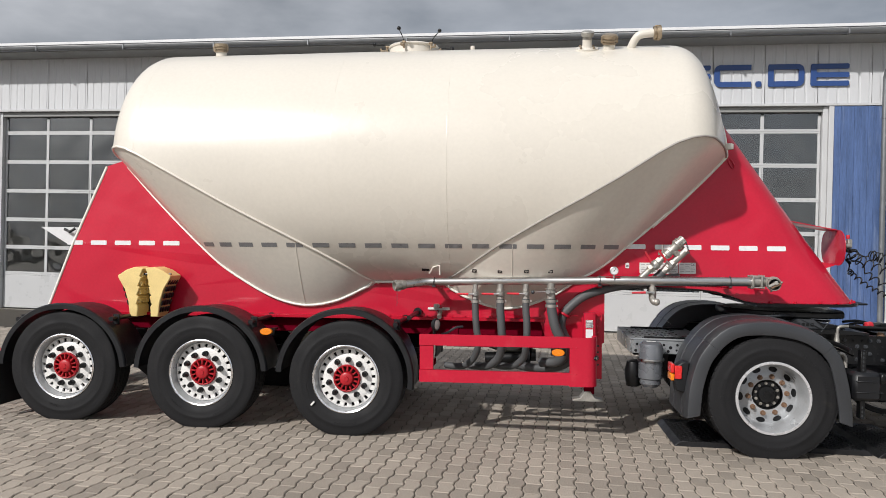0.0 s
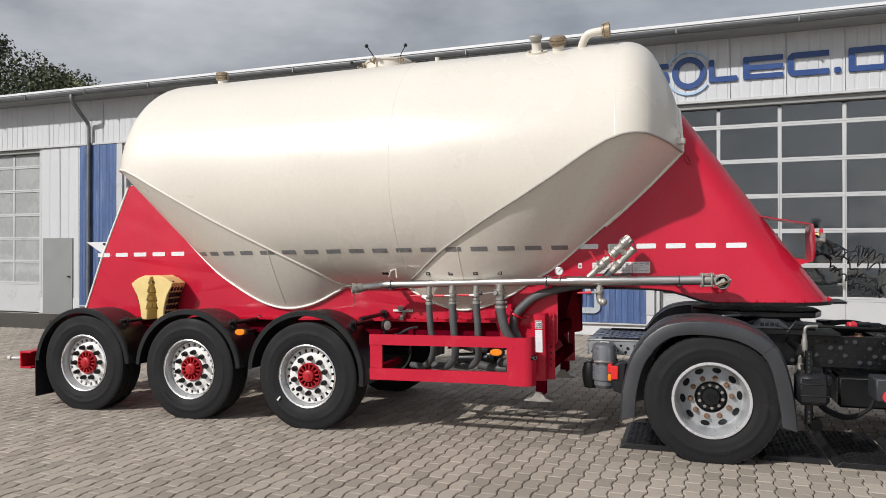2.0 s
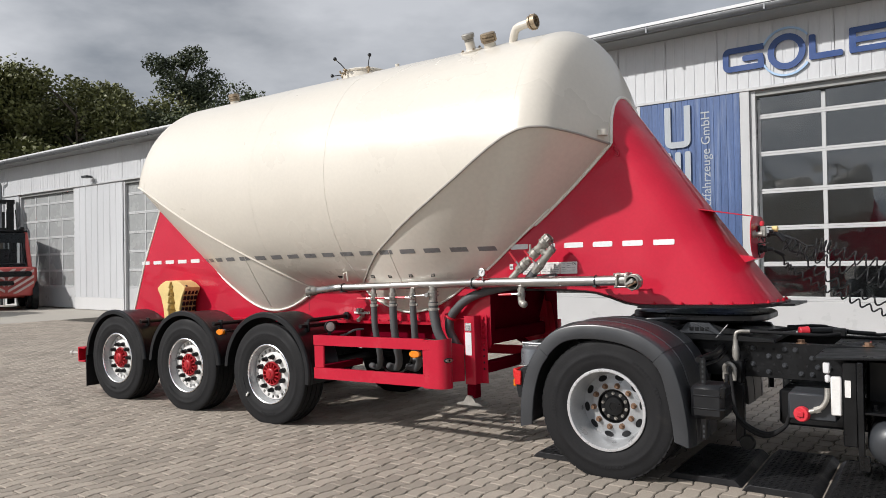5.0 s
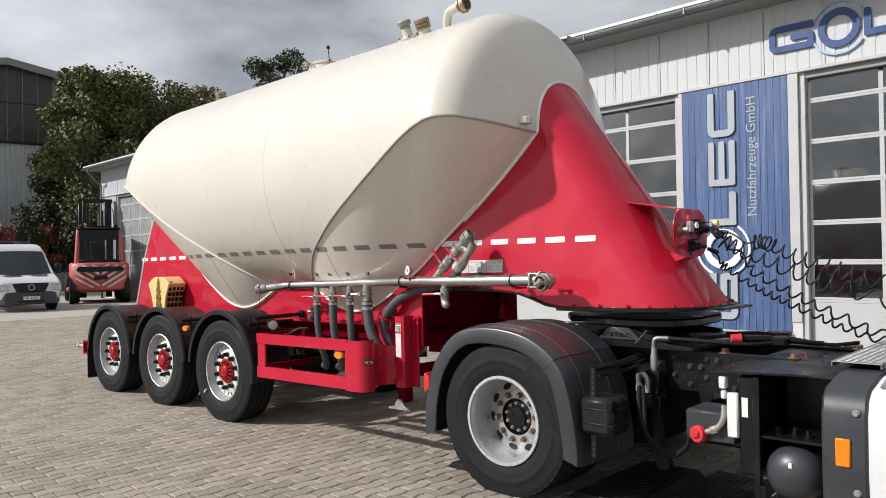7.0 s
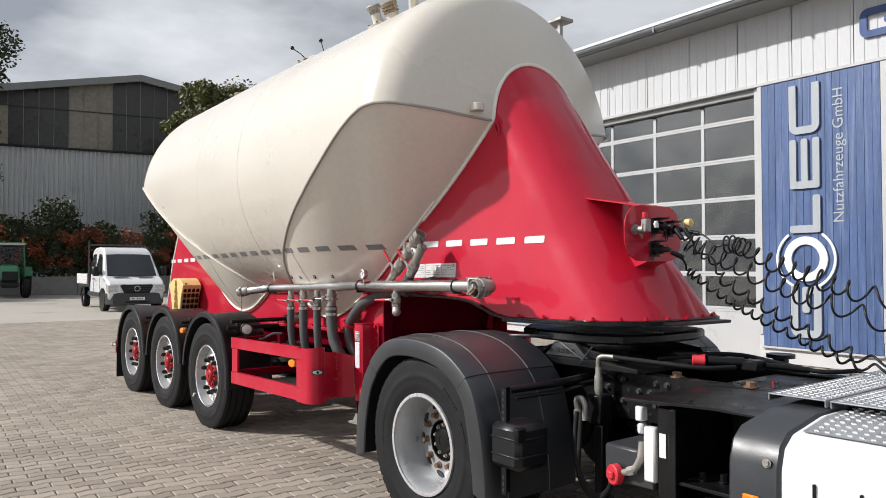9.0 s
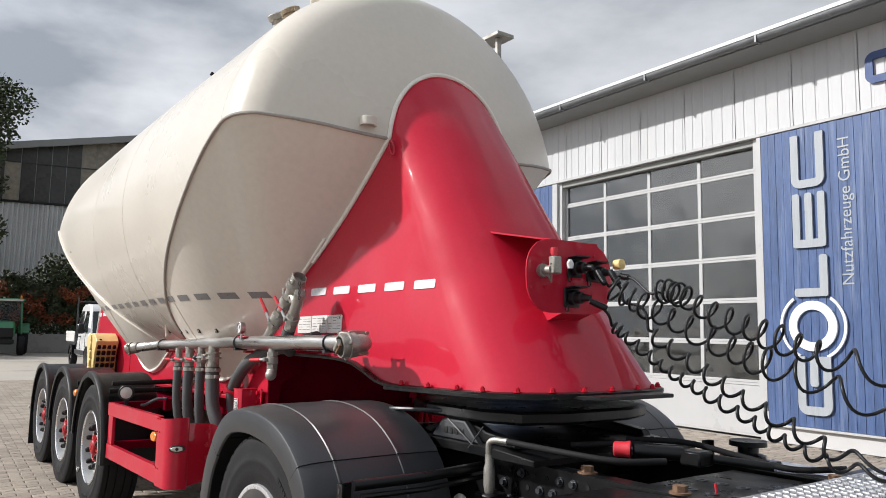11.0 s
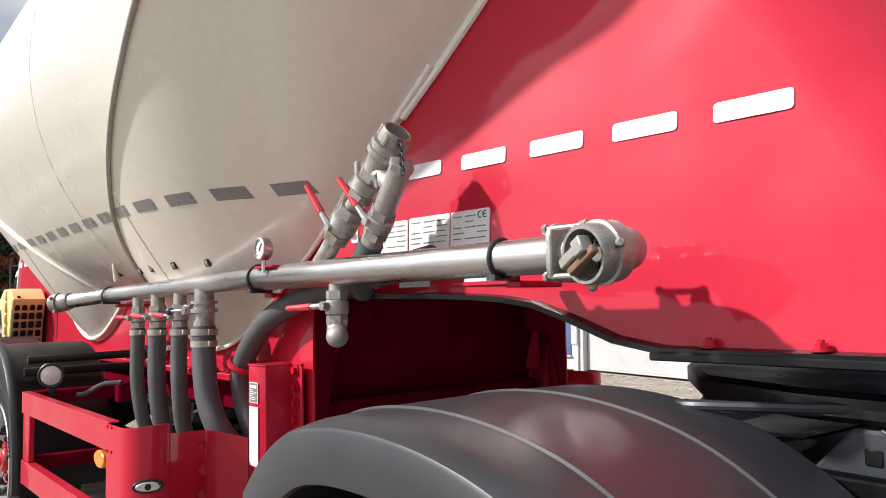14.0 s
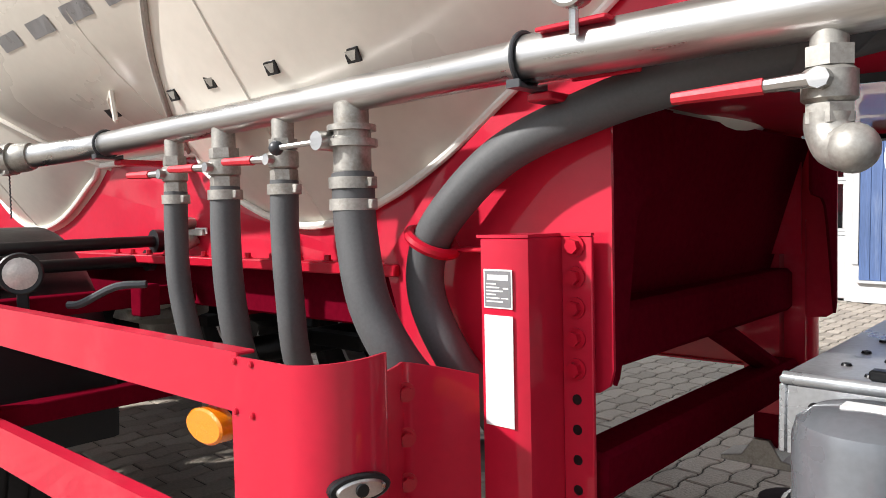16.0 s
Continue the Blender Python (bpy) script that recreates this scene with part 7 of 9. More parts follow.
# ladder frame with rows of holes and bolts
for sy in (-1, 1):
    bm = B(); prism(bm, [(sy * 0.42, 0.70), (sy * 0.42, 0.965), (sy * 0.34, 0.965), (sy * 0.34, 0.957), (sy * 0.412, 0.957), (sy * 0.412, 0.708), (sy * 0.34, 0.708), (sy * 0.34, 0.70)], 3.28, 7.6, "x", 0.002); rail = part("frame_rail", bm, BLACK, tractor, "black riveted frame rail")
    for r, z in enumerate((0.92, 0.865, 0.80, 0.745)):
        for k in range(18):
            x = 4.30 + k * 0.075 + (0.037 if r % 2 else 0)
            if (k * 5 + r * 3) % 7 < 3:
                bm = B(); bolt(bm, (x, sy * 0.4215, z), (0, sy, 0), 0.013, 0.014); part("frame_bolt", bm, DARKGREY, rail)
            else:
                bm = B(); lathe(bm, [(0, -0.001), (0.011, -0.001), (0.011, 0.001), (0, 0.001)], (x, sy * 0.4225, z), "y", 10); part("frame_hole", bm, RUBBER, rail)
    for k in range(8):
        bm = B(); lathe(bm, [(0, -0.001), (0.014 - 0.004 * (k % 2), -0.001), (0.014 - 0.004 * (k % 2), 0.001), (0, 0.001)], (2.62 + 0.075 * k, sy * 0.5015, 0.765 + 0.012 * (k % 2)), "y", 12); part("frame_hole", bm, RUBBER, rail)
bm = B()
for x in (2.66, 3.2, 4.5, 5.4, 6.4):
    box(bm, x - 0.04, x + 0.04, -0.34, 0.34, 0.70, 0.855, 0.005)
part("frame_crossmember", bm, BLACK, tractor, kind="stuff")
# perforated tail platform
plat = part("tail_platform", box(box(B(), 2.57, 3.30, -0.50, 0.50, 0.862, 0.876, 0.003), 2.57, 2.583, -0.50, 0.50, 0.74, 0.862, 0.003), SHEET, tractor, "grey perforated sheet tail platform")
bm = B(); box(bm, 2.584, 3.1, -0.50, -0.488, 0.74, 0.862, 0.002); box(bm, 2.584, 3.1, 0.488, 0.50, 0.74, 0.862, 0.002); pieces("platform_edge", bm, SHEET, plat)
for sy in (-1, 1):
    part("rolled_edge", tube(B(), [(2.576, sy * 0.495, 0.872), (3.29, sy * 0.495, 0.872)], 0.012, 10), SHEET, plat)
    for k in range(9):
        part("edge_hole", lathe(B(), [(0, -0.001), (0.016 if k % 2 else 0.012, -0.001), (0.016 if k % 2 else 0.012, 0.001), (0, 0.001)], (2.63 + 0.062 * k, sy * 0.5015, 0.825 - 0.025 * (k % 2)), "y", 14), BLACK, plat)
bm = B()
for i in range(9):
    for j in range(12):
        if (i + j) % 2:
            lathe(bm, [(0.003, 0.876), (0.010, 0.876), (0.008, 0.8805), (0.004, 0.8805)], (2.64 + 0.055 * i, -0.42 + 0.076 * j, 0), "z", 10, True)
part("grip_pattern", bm, BLACK, plat, kind="stuff")
bm = B(); box(bm, 2.70, 3.25, -0.46, -0.43, 0.877, 0.895, 0.004); box(bm, 2.70, 3.25, 0.43, 0.46, 0.877, 0.895, 0.004); pieces("platform_rail", bm, BLACK, plat)
# grey canister below the tail and its clamp
bm = B(); lathe(bm, [(0.0, 0.44), (0.07, 0.45), (0.095, 0.48), (0.095, 0.52), (0.108, 0.53), (0.110, 0.82), (0.104, 0.845), (0.078, 0.864), (0.0, 0.87)], (2.74, -0.615, 0), "z", 32); can = part("air_canister", bm, CANISTER, tractor, "grey painted air dryer canister")
bm = B(); lathe(bm, [(0.117, 0.690), (0.123, 0.690), (0.123, 0.712), (0.117, 0.712)], (2.74, -0.615, 0), "z", 32, True); tube(bm, [(2.66, -0.73, 0.70), (2.74, -0.747, 0.70), (2.80, -0.725, 0.70)], 0.008, 6); part("clamp_band", bm, STEEL, can)
bm = B(); box(bm, 2.70, 2.78, -0.635, -0.595, 0.8705, 0.852, 0); part("sticker", bm, WHITE_PLATE, can, smooth=0)
for k, (x, y) in enumerate(((2.60, -0.50), (2.64, -0.42))):
    bm = B(); lathe(bm, [(0.0, 0.42), (0.06, 0.43), (0.075, 0.5), (0.08, 0.58), (0.06, 0.66), (0.0, 0.67)], (x, y, 0), "z", 18); part("brake_chamber", bm, BLACK, tractor)

# ---- fifth wheel ----
fifth = part("fifth_wheel", prism(B(), [(3.50, -0.16), (3.70, -0.42), (3.95, -0.50), (4.35, -0.50), (4.52, -0.42), (4.60, -0.2), (4.60, 0.2), (4.52, 0.42), (4.35, 0.50), (3.95, 0.50), (3.70, 0.42), (3.50, 0.16)], 1.115, 1.175, "z", 0.012), BLACK, tractor, "greasy black fifth wheel plate")
bm = B(); prism(bm, [(3.72, 1.02), (4.52, 1.02), (4.50, 1.05), (4.32, 1.07), (4.20, 1.115), (4.06, 1.115), (3.94, 1.07), (3.74, 1.05)], -0.46, -0.40, "y", 0.006); prism(bm, [(3.72, 1.02), (4.52, 1.02), (4.50, 1.05), (4.32, 1.07), (4.20, 1.115), (4.06, 1.115), (3.94, 1.07), (3.74, 1.05)], 0.40, 0.46, "y", 0.006); pieces("pedestal", bm, BLACK, fifth)
bm = B(); prism(bm, [(3.97, 1.02), (4.32, 1.02), (4.22, 1.108), (4.05, 1.108)], -0.50, -0.462, "y", 0.006); ped = part("pedestal_face", bm, DARKGREY, fifth)
bm = B()
for k in range(4):
    box(bm, 4.07 + 0.04 * k, 4.10 + 0.04 * k, -0.5045, -0.5005, 1.045, 1.075, 0.002)
part("cast_mark", bm, BLACK, ped, kind="stuff")
bm = B(); prism(bm, [(3.55, 0.975), (4.70, 0.975), (4.70, 1.0), (4.45, 1.019), (3.80, 1.019), (3.55, 1.0)], -0.52, 0.52, "y", 0.004); part("mounting_plate", bm, BLACK, fifth)
bm = B(); tube(bm, curve_pts([(4.15, -0.44, 1.145), (3.95, -0.54, 1.14), (3.80, -0.60, 1.135), (3.74, -0.59, 1.13), (3.78, -0.55, 1.13), (4.0, -0.49, 1.132)], 5), 0.010, 8); part("release_handle", bm, DARKGREY, fifth)
bm = B(); tube(bm, [(4.10, -0.50, 1.11), (4.30, -0.52, 1.02), (4.33, -0.50, 1.0)], 0.004, 5); tube(bm, [(4.36, -0.50, 1.10), (4.28, -0.52, 1.0)], 0.004, 5); pieces("wire", bm, DARKGREY, fifth)

# ---- hoses, valves and couplings on the frame ----
bm = B(); tube(bm, curve_pts([(4.42, -0.50, 0.80), (4.42, -0.52, 1.0), (4.44, -0.52, 1.05), (4.52, -0.50, 1.055)], 5), 0.014, 12); lathe(bm, [(0.022, 0.83), (0.026, 0.86), (0.026, 0.93), (0.02, 0.95), (0.02, 0.99)], (4.42, -0.515, 0), "z", 10); part("valve_post", bm, CAST, tractor)
bm = B(); box(bm, 4.37, 4.47, -0.56, -0.45, 0.66, 0.83, 0.008); part("valve_block", bm, BLACK, tractor)
part("hose", tube(B(), curve_pts([(4.52, -0.50, 1.055), (4.8, -0.46, 1.045), (5.0, -0.36, 1.03), (5.1, -0.2, 1.03)], 6), 0.013, 12), RUBBER, tractor)
for dy, dz in ((0.0, 0.0), (0.035, 0.02)):
    part("hose", tube(B(), curve_pts([(4.38 + dy, -0.66, 0.74), (4.40 + dy, -0.70, 0.60), (4.50, -0.78, 0.44 - dz), (4.68, -0.86, 0.37 - dz), (4.82, -0.92, 0.44), (4.86, -0.94, 0.53)], 6), 0.014, 12), RUBBER, tractor)
bm = B(); tube(bm, curve_pts([(4.37, -0.63, 0.72), (4.37, -0.65, 0.80), (4.41, -0.66, 0.82), (4.44, -0.66, 0.78), (4.44, -0.66, 0.70)], 5), 0.018, 10); along(bm, (4.37, -0.64, 0.70), [(0, 0.024), (0.05, 0.024)], (0, 0, 1), 6); part("pipe_fitting", bm, CAST, tractor)
bm = B(); along(bm, (4.38, -0.655, 0.63), [(0, 0.022), (0.06, 0.022)], (0, 0, 1), 6); part("brass_nut", bm, BRASS, tractor)
bm = B(); lathe(bm, [(0.0, -0.03), (0.05, -0.03), (0.06, 0.0), (0.05, 0.03), (0, 0.03)], (4.50, -0.55, 0.22), "y", 18); box(bm, 4.42, 4.48, -0.56, -0.5, 0.22, 0.66, 0.005); part("shock_absorber", bm, BLACK, tractor)
bm = B(); box(bm, 4.86, 5.16, -1.0, -0.72, 0.52, 0.70, 0.012); part("adblue_box", bm, DARKGREY, tractor)
bm = B(); along(bm, (4.96, -0.995, 0.565), [(0, 0.03), (0.02, 0.03), (0.02, 0.052), (0.05, 0.05), (0.055, 0.045)], (-0.3, -1, 0), 14); box(bm, 4.925, 4.965, -1.066, -1.05, 0.55, 0.585, 0.004); part("red_cap", bm, RED_PLASTIC, tractor, "red filler cap")
bm = B(); tube(bm, curve_pts([(4.99, -1.02, 0.58), (5.06, -1.03, 0.61), (5.10, -1.03, 0.67), (5.105, -1.02, 0.75)], 5), 0.017, 10); along(bm, (5.03, -1.025, 0.595), [(0, 0.024), (0.035, 0.024)], (1, 0, 0.4), 6); part("pipe_fitting", bm, CAST, tractor)
bm = B(); box(bm, 5.128, 5.192, -1.045, -1.0, 0.575, 0.83, 0.008); part("white_duct", bm, WHITE_PLATE, tractor, "white plastic cable duct")
bm = B(); box(bm, 5.095, 5.125, -1.05, -1.0, 0.79, 0.84, 0.008); box(bm, 5.085, 5.125, -1.05, -1.0, 0.85, 0.92, 0.006); part("white_connector", bm, WHITE_PAINT, tractor)
bm = B(); box(bm, 5.196, 5.28, -1.03, -0.50, 0.38, 0.93, 0.006); part("battery_box", bm, BLACK, tractor)
bm = B(); box(bm, 5.21, 5.245, -1.0335, -1.031, 0.70, 0.81, 0); part("label_plate", bm, WHITE_PLATE, tractor, smooth=0)
bm = B(); prism(bm, [(5.03, 0.935), (5.50, 0.958), (5.72, 0.955), (5.72, 0.965), (5.50, 0.972), (5.03, 0.948)], -1.06, -0.44, "y", 0.002); part("cover_plate", bm, BLACK, tractor, "dark steel cover plate")
bm = B(); box(bm, 5.283, 5.32, -1.07, -1.04, 0.24, 0.934, 0.004); box(bm, 5.283, 5.35, -1.068, -1.05, 0.24, 0.34, 0.004); part("bracket_post", bm, BLACK, tractor)
bm = B(); lathe(bm, [(0.0, -1.10), (0.06, -1.095), (0.115, -1.07), (0.148, -1.02), (0.152, -0.98), (0.152, -0.50), (0.1, -0.45), (0, -0.44)], (5.48, 0, 0.42), "y", 32); tank_air = part("air_tank", bm, DARKGREY, tractor, "dark grey compressed air tank")
bm = B(); box(bm, 5.475, 5.495, -1.0975, -1.09, 0.47, 0.50, 0.002); part("tank_label", bm, WHITE_PLATE, tank_air, smooth=0)
bm = B(); prism(bm, [(5.32, 0.60), (5.66, 0.60), (5.66, 0.615), (5.32, 0.615)], -1.05, -0.60, "y", 0.002)
for k in range(4):
    bolt(bm, (5.38 + 0.08 * k, -0.95 + 0.04 * (k % 2), 0.616), (0, 0, 1), 0.016, 0.03)
part("tank_shelf", bm, BLACK, tractor)
bm = B(); box(bm, 4.70, 7.3, -0.40, 0.40, 0.35, 0.62, 0.02); box(bm, 5.3, 5.9, -0.6, -0.43, 0.3, 0.9, 0.02); pieces("engine_underside", bm, BLACK, tractor)
bm = B(); tube(bm, [(5.72, -0.6, 0.5), (5.70, -0.62, 0.75), (5.62, -0.60, 0.90)], 0.012, 8); part("cable", bm, BLACK, tractor)

# side cover: dark edge, white shell with slots, tread on top
SECT = [(-1.18, 0.24), (-1.245, 0.30), (-1.262, 0.55), (-1.255, 0.82), (-1.23, 0.90), (-1.17, 0.945), (-0.95, 0.985), (-0.62, 0.99), (-0.62, 0.24)]
cover = part("side_cover", prism(B(), [(y + 0.0, z) for y, z in SECT], 5.90, 7.5, "x", 0.008), WHITE_PAINT, tractor, "white painted side cover with vertical slots")
bm = B(); prism(bm, [(y - 0.004 if y < -1 else y, z + (0.004 if z > 0.5 else 0)) for y, z in SECT], 5.69, 5.898, "x", 0.012); edge = part("cover_edge", bm, DARKGREY, tractor, "anthracite cover edge")
bm = B(); box(bm, 5.755, 5.825, -1.276, -1.264, 0.57, 0.71, 0.006); part("side_reflector", bm, AMBER, edge, "amber side marker")
for z in (0.84, 0.45):
    bm = B(); bolt(bm, (5.85, -1.262, z), (0, -1, 0), 0.012, 0.008); part("bolt", bm, CAST, edge)
for k in range(7):
    bm = B(); box(bm, 6.02 + 0.16 * k, 6.03 + 0.16 * k, -1.266, -1.25, 0.34, 0.80, 0.002); part("slot", bm, BLACK, cover)
bm = B(); grid_mesh(bm, [[(x, -1.15, 0.957), (x, -0.95, 0.991), (x, -0.70, 0.997)] for x in (5.93, 7.45)]); bmesh.ops.recalc_face_normals(bm, faces=bm.faces); part("tread_strip", bm, TREAD_ALU, cover, "aluminium tread strip")
bm = B()
for i in range(38):
    for j in range(10):
        x, y = 5.96 + 0.04 * i, -1.12 + 0.042 * j
        z = 0.957 + (y + 1.15) * 0.17 if y < -0.95 else 0.991 + (y + 0.95) * 0.024
        box(bm, x, x + 0.018, y, y + 0.006, z, z + 0.004, 0)
part("tread_pattern", bm, TREAD_ALU, cover, kind="stuff", smooth=0)

# aluminium walkway planks across the frame
for k in range(6):
    x0 = 5.63 + 0.262 * k
    bm = B(); prism(bm, [(x0, 1.0), (x0, 1.03), (x0 + 0.245, 1.03), (x0 + 0.245, 1.0), (x0 + 0.239, 1.0), (x0 + 0.239, 1.024), (x0 + 0.006, 1.024), (x0 + 0.006, 1.0)], -0.84, 0.62, "y", 0.002)
    plank = part("walkway_plank", bm, TREAD_ALU, tractor, "ribbed aluminium walkway plank")
    bm = B()
    for i in range(6):
        for j in range(34):
            x, y = x0 + 0.022 + 0.037 * i, -0.81 + 0.042 * j + (0.02 if i % 2 else 0)
            box(bm, x, x + 0.02, y, y + 0.008, 1.03, 1.034, 0)
    part("tread_pattern", bm, TREAD_ALU, plank, kind="stuff", smooth=0)
bm = B(); tube(bm, [(5.60, -0.43, 0.985), (7.3, -0.43, 0.985)], 0.012, 8); box(bm, 5.62, 7.3, -0.44, -0.36, 0.966, 0.998, 0.002); box(bm, 5.62, 7.3, 0.36, 0.44, 0.966, 0.998, 0.002); pieces("walkway_bearer", bm, BLACK, tractor)
bm = B(); box(bm, 5.05, 5.55, -0.33, 0.33, 0.935, 0.943, 0.002)
part("perforated_shelf", bm, BLACK, tractor)
for k in range(9):
    bm = B(); lathe(bm, [(0.012, 0.943), (0.026, 0.943), (0.026, 0.947), (0.012, 0.947)], (5.12 + 0.09 * (k % 5), -0.2 + 0.2 * (k // 5), 0), "z", 12, True); part("shelf_ring", bm, DARKGREY, tractor)
for x, y in ((4.86, -0.38), (4.98, 0.39), (5.3, -0.39), (5.5, 0.3)):
    bm = B(); bolt(bm, (x, y, 0.966), (0, 0, 1), 0.026, 0.022); part("frame_bolt", bm, RUST, tractor, "rusty bolt head")
# brake couplings parked across the frame
bm = B(); cyl(bm, (4.88, -0.12, 1.035), (5.02, 0.02, 1.03), 0.03, seg=16); box(bm, 5.02, 5.12, -0.01, 0.09, 0.99, 1.05, 0.008); cyl(bm, (5.12, 0.08, 1.02), (5.3, 0.22, 1.0), 0.018, seg=12); pieces("coupling_body", bm, BLACK, tractor)
bm = B(); along(bm, (4.815, -0.17, 1.04), [(0, 0.026), (0.006, 0.032), (0.045, 0.032), (0.06, 0.036), (0.07, 0.036)], (0.75, 0.5, 0.0), 16); part("red_cap", bm, RED_PLASTIC, tractor, "red coupling cap")
part("hose", tube(B(), curve_pts([(4.7, 0.05, 1.05), (4.9, 0.2, 1.05), (5.1, 0.3, 1.01), (5.3, 0.36, 0.98), (5.45, 0.5, 0.99)], 6), 0.013, 10), RUBBER, tractor)
part("hose", tube(B(), curve_pts([(4.6, -0.2, 1.03), (4.8, -0.05, 1.05), (5.0, 0.1, 1.03)], 6), 0.013, 10), RUBBER, tractor)
bm = B(); tube(bm, [(5.30, -0.18, 0.98), (5.32, -0.17, 0.80)], 0.005, 6); part("red_cord", bm, RED_PLASTIC, tractor)
# far fuel tank with filler
bm = B(); prism(bm, [(0.66, 0.28), (0.62, 0.34), (0.62, 0.82), (0.68, 0.885), (1.15, 0.875), (1.24, 0.80), (1.25, 0.36), (1.2, 0.28)], 4.55, 7.2, "x", 0.02); fuel = part("fuel_tank", bm, WHITE_PAINT, tractor, "white fuel tank on the far side")
bm = B(); box(bm, 4.62, 4.92, 0.74, 0.96, 0.888, 0.905, 0.004); lathe(bm, [(0.085, 0.905), (0.085, 0.93), (0.05, 0.94), (0.05, 0.97), (0.09, 0.975), (0.09, 1.0), (0, 1.0)], (4.80, 0.86, 0), "z", 20); part("filler_cap", bm, BLACK, fuel, "black filler cap")
bm = B(); box(bm, 5.2, 5.3, 0.6, 1.262, 0.884, 0.892, 0.003); part("tank_strap", bm, BLACK, fuel)
part("hose", tube(B(), curve_pts([(4.62, 0.62, 0.93), (4.48, 0.55, 0.98), (4.35, 0.48, 1.0), (4.2, 0.45, 1.0)], 6), 0.026, 10), RUBBER, tractor)
bm = B(); lathe(bm, [(0.05, 1.0), (0.062, 1.02), (0.062, 1.36)] + [(0.075 if k % 2 else 0.10, 1.36 + 0.022 * k) for k in range(20)] + [(0.075, 1.82), (0.085, 1.84), (0.085, 2.75), (0, 2.75)], (6.02, 0.16, 0), "z", 24); part("intake_stack", bm, RUBBER, tractor, "black air intake with rubber bellows")

# ---- spiral leads from the panel to the cab ----
def spiral(lead, pts, r, turns, wire, label):
    """A straight tail out of its plug, then coils along a sagging line."""
    path = curve_pts(pts, 40)
    n = turns * 18
    out = []
    for k in range(n + 1):
        f = k / n * (len(path) - 1)
        i = min(int(f), len(path) - 2)
        p = path[i].lerp(path[i + 1], f - i)
        d = (path[i + 1] - path[i]).normalized()
        u = Vector((0, 0, 1)); u = (u - d * u.dot(d)).normalized(); w = d.cross(u)
        a = math.tau * turns * k / n + math.pi
        rr = r * min(1.0, k / 14 + 0.15, (n - k) / 26 + 0.05) * (1.0 + 0.10 * math.sin(k * 0.11) + 0.06 * math.sin(k * 0.037 + 1.0))
        out.append(p + rr * (u * math.cos(a) + w * math.sin(a)))
    out = curve_pts([Vector(q) for q in lead] + [out[0]], 6)[:-1] + out
    ob = part("spiral_lead", tube(B(), out, wire, 8), PLASTIC, None, smooth=60)
    tagged(ob, label, "cable", "spiral leads")
    d = (out[4] - out[0]).normalized()
    bm = cyl(B(), out[0] - d * 0.02, out[0] + d * 0.06, wire * 2.0, seg=14)
    for k in range(5):
        cyl(bm, out[0] + d * (0.004 + 0.011 * k), out[0] + d * (0.009 + 0.011 * k), wire * 2.35, seg=14)
    part("plug_sleeve", bm, PLASTIC, ob, "ribbed black plug sleeve")
    return ob


SL = "black coiled lead hanging from the red coupling panel"
spiral([(4.67, 0.05, 1.785), (4.76, 0.04, 1.765), (4.86, 0.02, 1.70)], [(4.91, 0.02, 1.71), (4.98, 0.02, 1.70), (5.05, 0.01, 1.675), (5.20, 0.0, 1.60), (5.36, 0.0, 1.545), (5.51, 0.0, 1.49), (5.72, 0.0, 1.43), (6.25, 0.06, 1.30), (6.7, 0.12, 1.25)], 0.046, 18, 0.0062, SL)
spiral([(4.67, -0.09, 1.785), (4.69, -0.09, 1.76)], [(4.70, -0.06, 1.745), (4.75, -0.03, 1.70), (4.82, 0.0, 1.66), (4.93, 0.0, 1.61), (5.06, 0.0, 1.555), (5.22, 0.0, 1.485), (5.34, 0.0, 1.44), (5.47, 0.0, 1.40), (5.71, 0.02, 1.32), (6.1, 0.05, 1.22), (6.5, 0.1, 1.15)], 0.050, 16, 0.0062, SL)
spiral([(4.66, -0.11, 1.655), (4.68, -0.09, 1.64), (4.70, -0.06, 1.60)], [(4.70, -0.04, 1.56), (4.76, -0.02, 1.51), (4.90, 0.0, 1.41), (5.03, 0.0, 1.34), (5.17, 0.0, 1.275), (5.35, 0.0, 1.195), (5.50, 0.0, 1.13), (5.72, 0.02, 1.07), (6.2, 0.08, 1.08)], 0.022, 20, 0.0068, SL)
spiral([(4.67, 0.0, 1.79), (4.72, 0.0, 1.72), (4.74, 0.0, 1.66), (4.82, 0.0, 1.645), (4.86, 0.0, 1.60)], [(4.87, 0.0, 1.545), (4.96, 0.0, 1.475), (5.08, 0.0, 1.405), (5.19, 0.0, 1.345), (5.30, 0.0, 1.285), (5.43, 0.0, 1.225), (5.58, 0.0, 1.155), (5.73, 0.02, 1.10), (6.2, 0.1, 1.09)], 0.030, 11, 0.0068, SL)

